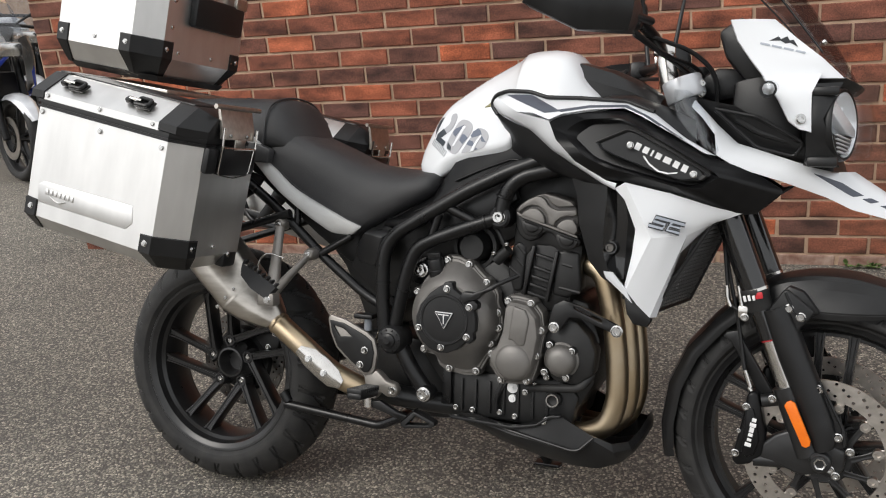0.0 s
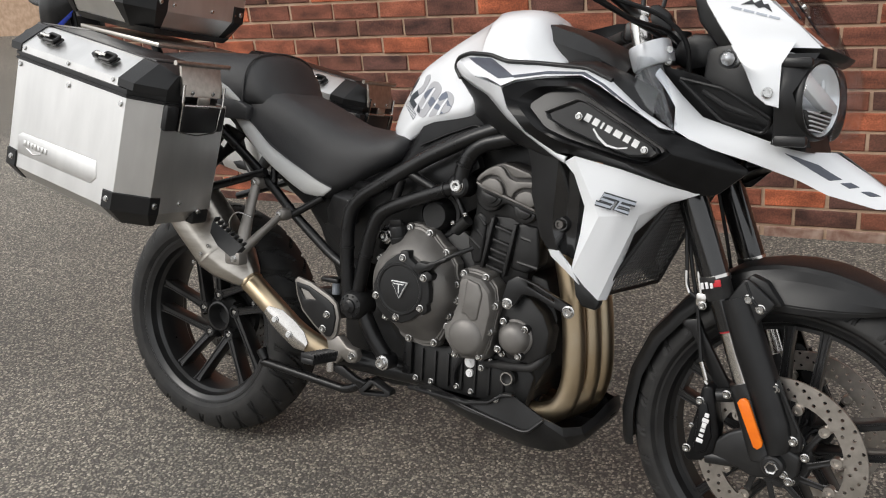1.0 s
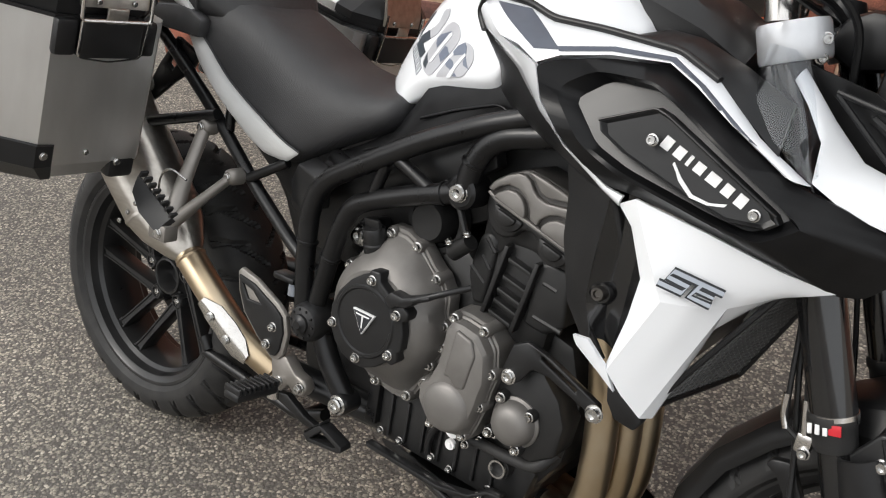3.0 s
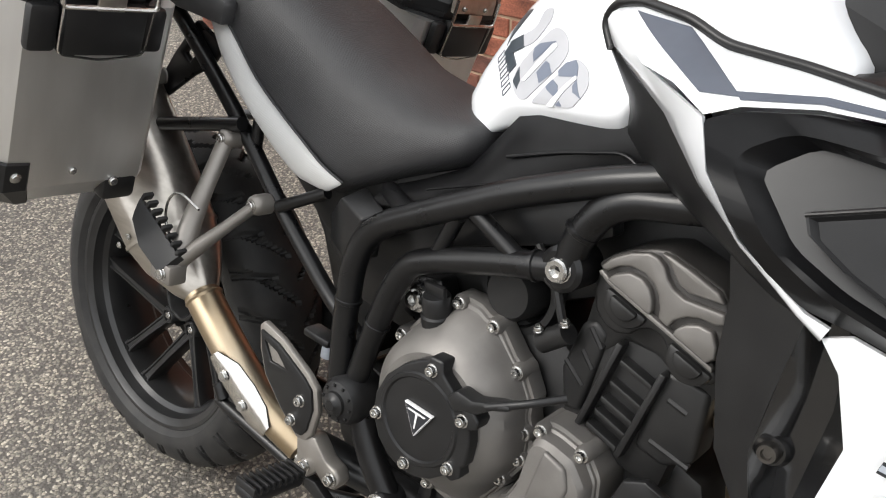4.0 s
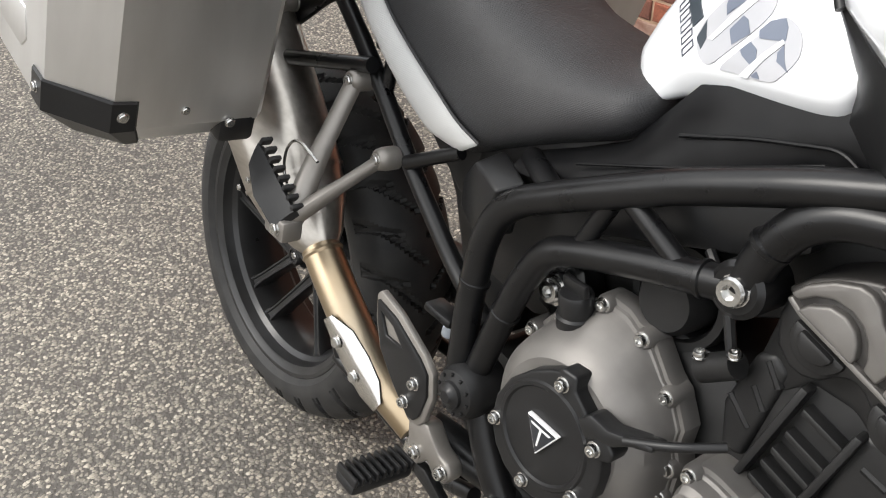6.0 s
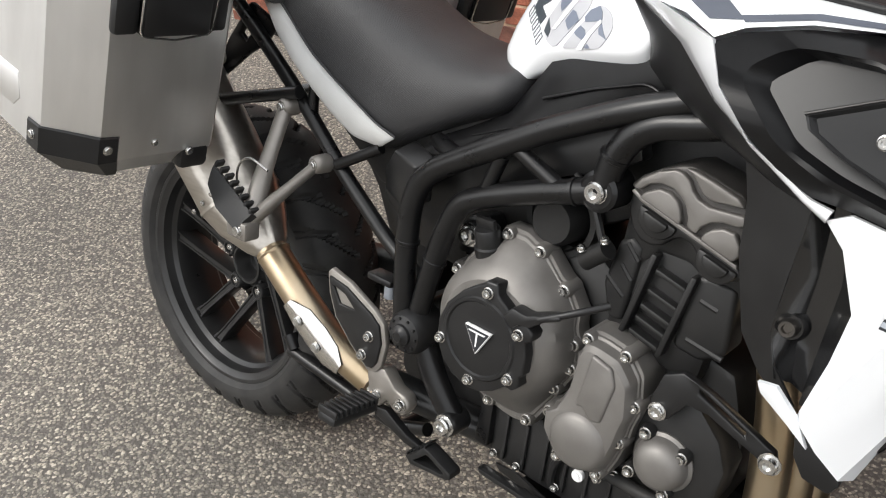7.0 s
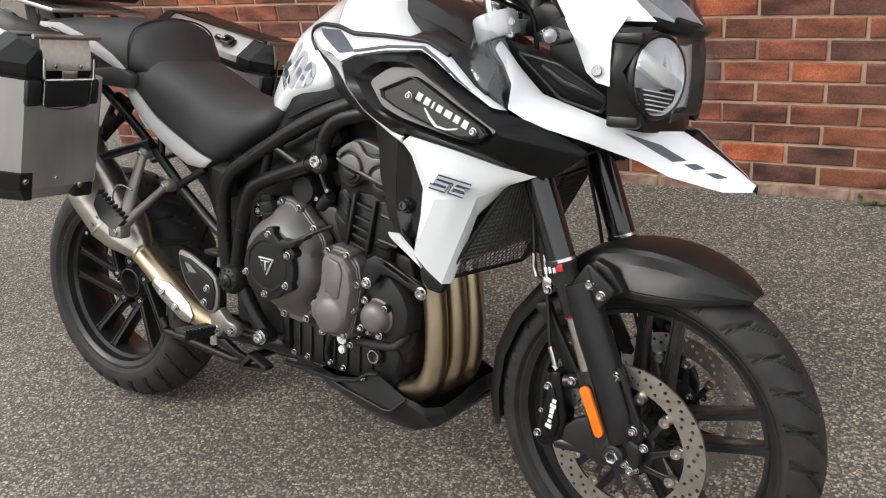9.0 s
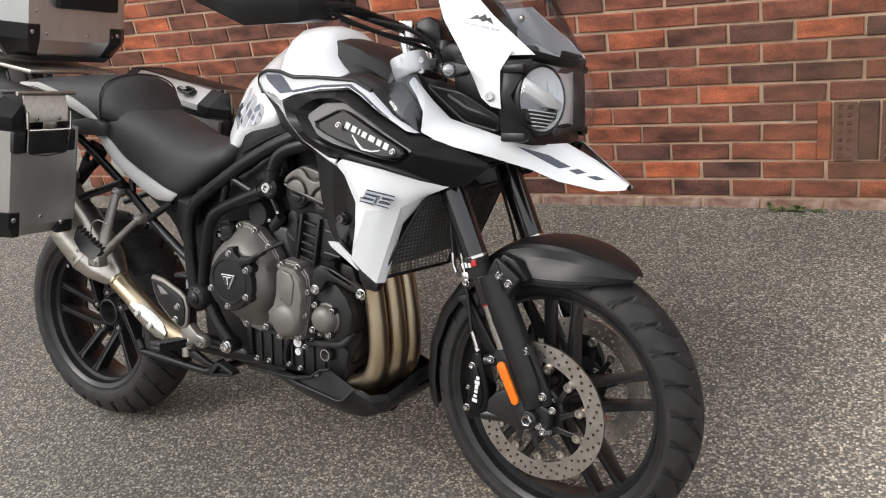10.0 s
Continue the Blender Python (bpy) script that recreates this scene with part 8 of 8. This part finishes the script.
for u, ku in ((-0.055, 1), (-0.310, -1)):
    for ky in (-1, 1):
        e = 0.0035
        A, B, C, D = (u - ku * 0.036, 0.220 + e), (u, 0.220 + e), (u + ku * (0.055 + e), 0.160 + e), (u + ku * (0.055 + e), 0.125)
        rows = [[(q[0], ky * q[1], w) for q in (A, B, C, D)] for w in (0.020, -0.024)]
        rows.append([(A[0] + ku * 0.012, ky * (0.180 + e), -0.0785), (B[0] - ku * 0.01, ky * (0.180 + e), -0.0785), (C[0] - ku * 0.038, ky * 0.130, -0.0785), (D[0] - ku * 0.038, ky * 0.11, -0.0785)])
        b = loft(rows, closed=False, caps=False)
        geo = bmesh.ops.extrude_face_region(b, geom=list(b.faces))
        bmesh.ops.translate(b, vec=(-ku * 0.003, -ky * 0.003, 0.002), verts=[x for x in geo["geom"] if isinstance(x, bmesh.types.BMVert)])
        cg = part("corner_guard", b, PLASTIC, top, "black corner guard with rivets", smooth=20)
        bolt((u - ku * 0.016, ky * (0.220 + e), 0.0), cg, (0, ky, 0), RIVET, 1.3, "rivet")
        bolt((u + ku * (0.055 + e), ky * 0.150, 0.0), cg, (ku, 0, 0), RIVET, 1.3, "rivet")
for y in (-0.10, 0.04, 0.13):
    bolt((0.0005, y, -0.004), tb, (1, 0, 0), RIVET, 1.0, "rivet")
for w in (0.06, 0.13):
    bolt((0.0005, -0.135, w), tb, (1, 0, 0), RIVET, 1.0, "rivet")
bolt((-0.18, -0.2205, 0.0), tb, (0, -1, 0), RIVET, 1.2, "rivet")
tl = part("latch", box((0.012, 0.03, 0.115), (0.026, 0.21, 0.085), 0.008), PLASTIC, top, "black latch housing")
part("latch_plate", box((0.020, 0.115, 0.165), (0.012, 0.05, 0.03), 0.003), STEEL, tl, "steel latch plate")


# ---- other motorcycle parked past the end of the wall ----
BLUE = material("blue_paint", (0.02, 0.05, 0.42), (0.03, 0.07, 0.5), 0.25, bump=0.0, coat=0.4)


def parked_motorcycle(x, y, turn, lean):
    m = tagged(new("parked_motorcycle"), "black and blue road motorcycle parked past the wall end", "motorcycle")
    m.matrix_world = pose(x, y, 0, lean, 0, turn)
    fw = part("front_wheel", lathe([(0, -0.06), (0.03, -0.06), (0.035, 0.06), (0, 0.06)], 20, at(0, 0, 0.30)), ALLOY, m, "black front wheel")
    part("tyre", lathe([(0.245, -0.045), (0.27, -0.058), (0.29, -0.052), (0.302, -0.03), (0.306, 0), (0.302, 0.03), (0.29, 0.052), (0.27, 0.058), (0.245, 0.045)], 64, at(0, 0, 0.306)), RUBBER, fw, smooth=50)
    part("rim", lathe([(0.25, -0.045), (0.235, -0.042), (0.225, -0.02), (0.225, 0.02), (0.235, 0.042), (0.25, 0.045)], 64, at(0, 0, 0.306), closed=True), ALLOY, fw)
    for k in range(5):
        a = radians(72 * k + 10)
        for d in (-0.16, 0.16):
            part("spoke", spoke((0.03 * math.cos(a), 0, 0.306 + 0.03 * math.sin(a)), (0.228 * math.cos(a + d), 0, 0.306 + 0.228 * math.sin(a + d)), 0.03, 0.018, 0.05, 0.025), ALLOY, fw)
    part("brake_disc", lathe([(0.10, -0.075), (0.15, -0.075), (0.15, -0.070), (0.10, -0.070)], 40, at(0, 0, 0.306), closed=True), DISCMETAL, fw)
    ring = lambda a, w, r, d: [((r - e) * math.cos(a), q, 0.306 + (r - e) * math.sin(a)) for q, e in ((-w, d), (-w * 0.7, 0.006), (0, 0), (w * 0.7, 0.006), (w, d))]
    part("front_fender", soften(shell([p for a, w in ((25, 0.03), (45, 0.07), (75, 0.075), (110, 0.075), (140, 0.06)) for p in ring(radians(a), w, 0.335, 0.05)], [(r * 5 + c, r * 5 + c + 1, r * 5 + c + 6, r * 5 + c + 5) for r in range(4) for c in range(4)], 0.004, inward=(0, 0, -1))), SILVER, m, "grey front fender", smooth=50)
    for s in (-1, 1):
        part("fork_leg", tube([(0, s * 0.10, 0.30), (-0.24, s * 0.10, 0.92)], 0.026, 16, 0), BLACK, m, "black fork leg")
        part("fairing", soften(panel([(0.02, s * 0.10, 0.98), (-0.20, s * 0.20, 1.02), (-0.45, s * 0.22, 0.98)], [(-0.02, s * 0.14, 0.80), (-0.22, s * 0.23, 0.66), (-0.42, s * 0.24, 0.58)], 0.006, 4, 0.03, out=(0, s, 0))), BLACK, m, "black side fairing", smooth=50)
        part("fairing_stripe", panel([(-0.02, s * 0.150, 0.80), (-0.22, s * 0.240, 0.665), (-0.42, s * 0.25, 0.59)], [(-0.06, s * 0.150, 0.76), (-0.24, s * 0.236, 0.61), (-0.42, s * 0.245, 0.54)], 0.005, 2, 0.005, out=(0, s, 0)), BLUE, m, "blue fairing stripe")
        part("mirror", lathe([(0, -0.02), (0.05, -0.015), (0.065, 0.0), (0.05, 0.02), (0, 0.025)], 24, toward((-0.25, s * 0.36, 1.22), (-1, 0, 0))), PLASTIC, m, "black mirror")
        part("mirror_stem", tube([(-0.20, s * 0.12, 1.08), (-0.24, s * 0.36, 1.22)], 0.009, 10, 0), PLASTIC, m)
        part("indicator", lathe([(0, -0.05), (0.02, -0.045), (0.026, -0.01), (0.02, 0.02), (0, 0.025)], 18, toward((-0.10, s * 0.22, 0.90), (0.5, s, 0))), CLEAR, m, "clear indicator")
    part("headlamp", soften(body([(0.06, [(0.05, 0.86), (0.08, 0.88), (0.08, 0.92), (0.04, 0.96), (0, 0.965)]), (0.0, [(0.08, 0.83), (0.13, 0.86), (0.13, 0.93), (0.07, 0.98), (0, 0.99)]), (-0.12, [(0.08, 0.83), (0.15, 0.86), (0.15, 0.95), (0.09, 1.0), (0, 1.01)])])), CLEAR, m, "clear headlamp glass", smooth=50)
    part("lamp_bowl", box((-0.10, 0, 0.91), (0.04, 0.22, 0.10), 0.02), POLISHED, m)
    part("wind_screen", panel([(-0.02, -0.10, 1.0), (0.0, 0, 1.01), (-0.02, 0.10, 1.0)], [(-0.22, -0.10, 1.22), (-0.20, 0, 1.25), (-0.22, 0.10, 1.22)], 0.004, 4, 0.02, out=(0.7, 0, 0.7)), SMOKE, m, "smoked wind screen")
    part("engine", box((-0.62, 0, 0.50), (0.46, 0.36, 0.40), 0.05), DARKCAST, m, "black engine")
    part("radiator", box((-0.34, 0, 0.58), (0.05, 0.34, 0.34), 0.01), DARKCAST, m, "black radiator")
    part("tank", soften(body([(-0.40, [(0.08, 0.85), (0.14, 0.88), (0.14, 0.98), (0.08, 1.05), (0, 1.07)]), (-0.60, [(0.10, 0.83), (0.17, 0.86), (0.17, 0.98), (0.10, 1.06), (0, 1.08)]), (-0.82, [(0.06, 0.80), (0.10, 0.82), (0.10, 0.88), (0.06, 0.94), (0, 0.95)])])), WHITE, m, "white tank", smooth=50)
    part("seat", soften(body([(-0.82, [(0.06, 0.79), (0.10, 0.80), (0.11, 0.82), (0.08, 0.85), (0, 0.86)]), (-1.10, [(0.08, 0.80), (0.13, 0.82), (0.13, 0.85), (0.09, 0.88), (0, 0.89)]), (-1.45, [(0.05, 0.92), (0.08, 0.94), (0.08, 0.96), (0.05, 0.98), (0, 0.99)])])), SEAT, m, "black seat", smooth=50)
    part("handlebar", tube([(-0.32, -0.36, 1.06), (-0.24, -0.12, 1.08), (-0.24, 0.12, 1.08), (-0.32, 0.36, 1.06)], 0.013, 12, 0.05), FRAME, m)
    rw = part("rear_wheel", lathe([(0, -0.05), (0.04, -0.05), (0.04, 0.05), (0, 0.05)], 20, at(-1.42, 0, 0.31)), ALLOY, m, "black rear wheel")
    part("tyre", lathe([(0.22, -0.07), (0.25, -0.085), (0.29, -0.07), (0.312, 0), (0.29, 0.07), (0.25, 0.085), (0.22, 0.07)], 56, at(-1.42, 0, 0.312)), RUBBER, rw, smooth=50)
    part("rim", lathe([(0.225, -0.07), (0.20, -0.02), (0.20, 0.02), (0.225, 0.07)], 56, at(-1.42, 0, 0.312), closed=False), ALLOY, rw)
    part("swing_arm", tube([(-1.42, 0.12, 0.312), (-0.80, 0.10, 0.42)], 0.03, 12, 0), DARKCAST, m)
    part("side_stand", tube([(-0.75, 0.14, 0.33), (-0.78, 0.26, 0.03)], 0.014, 10, 0), FRAME, m)
    return m


parked_motorcycle(-3.62, 4.62, -25, -8)
second = parked_motorcycle(-4.35, 5.6, -32, -8)
tagged(second, "black and blue road motorcycle standing behind another")

# ---- air bricks, sill, weeds ----
def air_brick(x, z, w, h, cols):
    v = tagged(new("air_brick"), "terracotta air brick with square holes set in the wall", "air brick", kind="structure")
    v.location = (x, WALL_Y, z)
    holes = []
    for i in range(cols):
        for j in range(7):
            cx, cz, r = -w / 2 + w * (i + 0.5) / cols * 0.8 + w * 0.1, -h / 2 + h * (j + 0.5) / 7, 0.0078
            holes.append([(cx - r, cz - r), (cx + r, cz - r), (cx + r, cz + r), (cx - r, cz + r)])
    part("vent_face", slab([(-w / 2, -h / 2), (w / 2, -h / 2), (w / 2, h / 2), (-w / 2, h / 2)], -0.006, 0.05, 0.0, holes=holes), TERRACOTTA, v)
    part("vent_back", box((0, 0.06, 0), (w, 0.01, h), 0.0), DARKCAST, v)


TERRACOTTA = material("terracotta", (0.155, 0.078, 0.05), (0.12, 0.065, 0.043), 0.85, scale=30, fine=400, bump=0.3)


for vx in (1.8225, 1.9775):
    air_brick(vx, 0.3075, 0.075, 0.217, 2)


def weed(x, y, n, seed, high):
    """A small tuft of pointed leaves at the foot of the wall."""
    rnd = random.Random(seed)
    w = tagged(new("weed"), "small green weed at the foot of the wall", "weed", "weeds along the wall")
    w.location = (x, y, 0)
    b = bmesh.new()
    for k in range(n):
        a, l, t = rnd.uniform(0, 2 * math.pi), rnd.uniform(0.4, 1.0) * high, rnd.uniform(0.4, 1.3)
        d = Vector((math.cos(a) * math.sin(t), -abs(math.sin(a)) * math.sin(t), math.cos(t)))
        side = d.cross(Vector((0, 0, 1))).normalized() * l * 0.16
        o = Vector((rnd.uniform(-0.03, 0.03), rnd.uniform(-0.012, 0.0), 0))
        p0, p1, p2 = o, o + d * l * 0.55, o + d * l + Vector((0, 0, -l * 0.15))
        vs = [b.verts.new(q) for q in (p0, p1 + side, p2, p1 - side, p1 + Vector((0, 0, l * 0.06)))]
        for f in ((0, 1, 4), (1, 2, 4), (2, 3, 4), (3, 0, 4)):
            b.faces.new([vs[i] for i in f])
    part("leaves", b, LEAF, w, smooth=0)


LEAF = material("weed_leaf", (0.07, 0.13, 0.03), (0.12, 0.17, 0.05), 0.55, scale=60, fine=300, bump=0.1)
for wx, wy, n, seed, high in ((1.66, 3.285, 22, 2, 0.05), (1.73, 3.285, 16, 3, 0.035), (1.60, 3.29, 10, 4, 0.07)):
    weed(wx, wy, n, seed, high)
# far wall closing the yard behind the end of the brick wall
UNSEENWALL = material("pale_unseen_wall", (0.40, 0.37, 0.33), (0.47, 0.43, 0.39), 0.9, scale=4, fine=60, bump=0.3)
far = tagged(part("wall_far", box((-6.0, 9.0, 1.6), (14.0, 0.25, 3.2), 0.0), MORTAR, smooth=0), "plain pale rendered wall across the yard", "wall", kind="structure")


# unseen walls added only to shape the horizon light and reflections
for name, c, size in (("unseen_wall_south", (0, -20.0, 1.8), (56.0, 0.25, 3.6)), ("unseen_wall_east", (24.0, -6.0, 1.8), (0.25, 28.0, 3.6)), ("unseen_wall_west", (-26.0, -6.0, 1.8), (0.25, 28.0, 3.6))):
    tagged(part(name, box(c, size, 0.0), UNSEENWALL, smooth=0), "unseen plain pale wall added to shape reflections", "wall", kind="structure")


# ---- bricks of the wall ----
def lay_bricks():
    rnd = random.Random(5)
    near, verts, faces = [], [], []
    for row in range(0, 41):
        z = 0.045 + 0.075 * row - 0.0375
        shift = 0.0 if row % 2 else 0.1125
        for k in range(-16, 30):
            x = 1.2 + 0.1125 + 0.225 * k + shift
            if x < -2.13 or x > 7.85:
                continue
            a, b = max(x - 0.10625, -2.05), x + 0.10625
            if 0.19 < z < 0.43 and b > 1.735 and a < 2.065:
                spans = [(a, 1.730), (2.070, b)]
            else:
                spans = [(a, b)]
            if spans != [(x - 0.10625, x + 0.10625)]:
                for a, b in spans:
                    if b - a > 0.02:
                        ob = part("brick", brick_mesh("brick", b - a, 0.0635, row * 50 + k + 900), None, wall)
                        ob.location = ((a + b) / 2, WALL_Y, z)
                continue
            if -1.1 < x < 2.75 and z < 1.21 and (z < 0.9 or x > -0.6):
                near.append((x, z))
            else:
                i, w, h, o = len(verts), 0.10625, 0.03175, 0.003
                w, h, y = w + rnd.uniform(-0.001, 0.001), h + rnd.uniform(-0.001, 0.001), WALL_Y + rnd.uniform(-0.0015, 0.0015)
                verts += [(x - w, y + 0.06, z - h), (x + w, y + 0.06, z - h), (x + w, y + 0.06, z + h), (x - w, y + 0.06, z + h)]
                verts += [(x - w, y + o, z - h), (x + w, y + o, z - h), (x + w, y + o, z + h), (x - w, y + o, z + h)]
                verts += [(x - w + o, y, z - h + o), (x + w - o, y, z - h + o), (x + w - o, y, z + h - o), (x - w + o, y, z + h - o)]
                for a in (0, 4):
                    faces += [(i + a + j, i + a + (j + 1) % 4, i + a + 4 + (j + 1) % 4, i + a + 4 + j) for j in range(4)]
                faces.append((i + 8, i + 9, i + 10, i + 11))
    for x, z in near:
        ob = part("brick", rnd.choice(BRICKS if z > 0.03 else FOOT), None, wall)
        ob.location = (x + rnd.uniform(-0.0015, 0.0015), WALL_Y + rnd.uniform(-0.002, 0.002), z)
        ob.rotation_euler = (0, rnd.uniform(-0.005, 0.005), 0)
    me = bpy.data.meshes.new("brickwork")
    me.from_pydata(verts, [], faces)
    me.materials.append(BRICK)
    tagged(part("brickwork", me, BRICK, wall), kind="stuff")
    # plain upright brick between the air bricks, and short closers round them
    for x, z, w, h in ((1.8995, 0.3075, 0.0655, 0.215), (1.7535, 0.3075, 0.047, 0.2155), (2.0455, 0.3075, 0.047, 0.2155)):
        ob = part("brick", brick_mesh("brick", w, h, 31), None, wall)
        ob.location = (x, WALL_Y, z)
    return len(near)


lay_bricks()
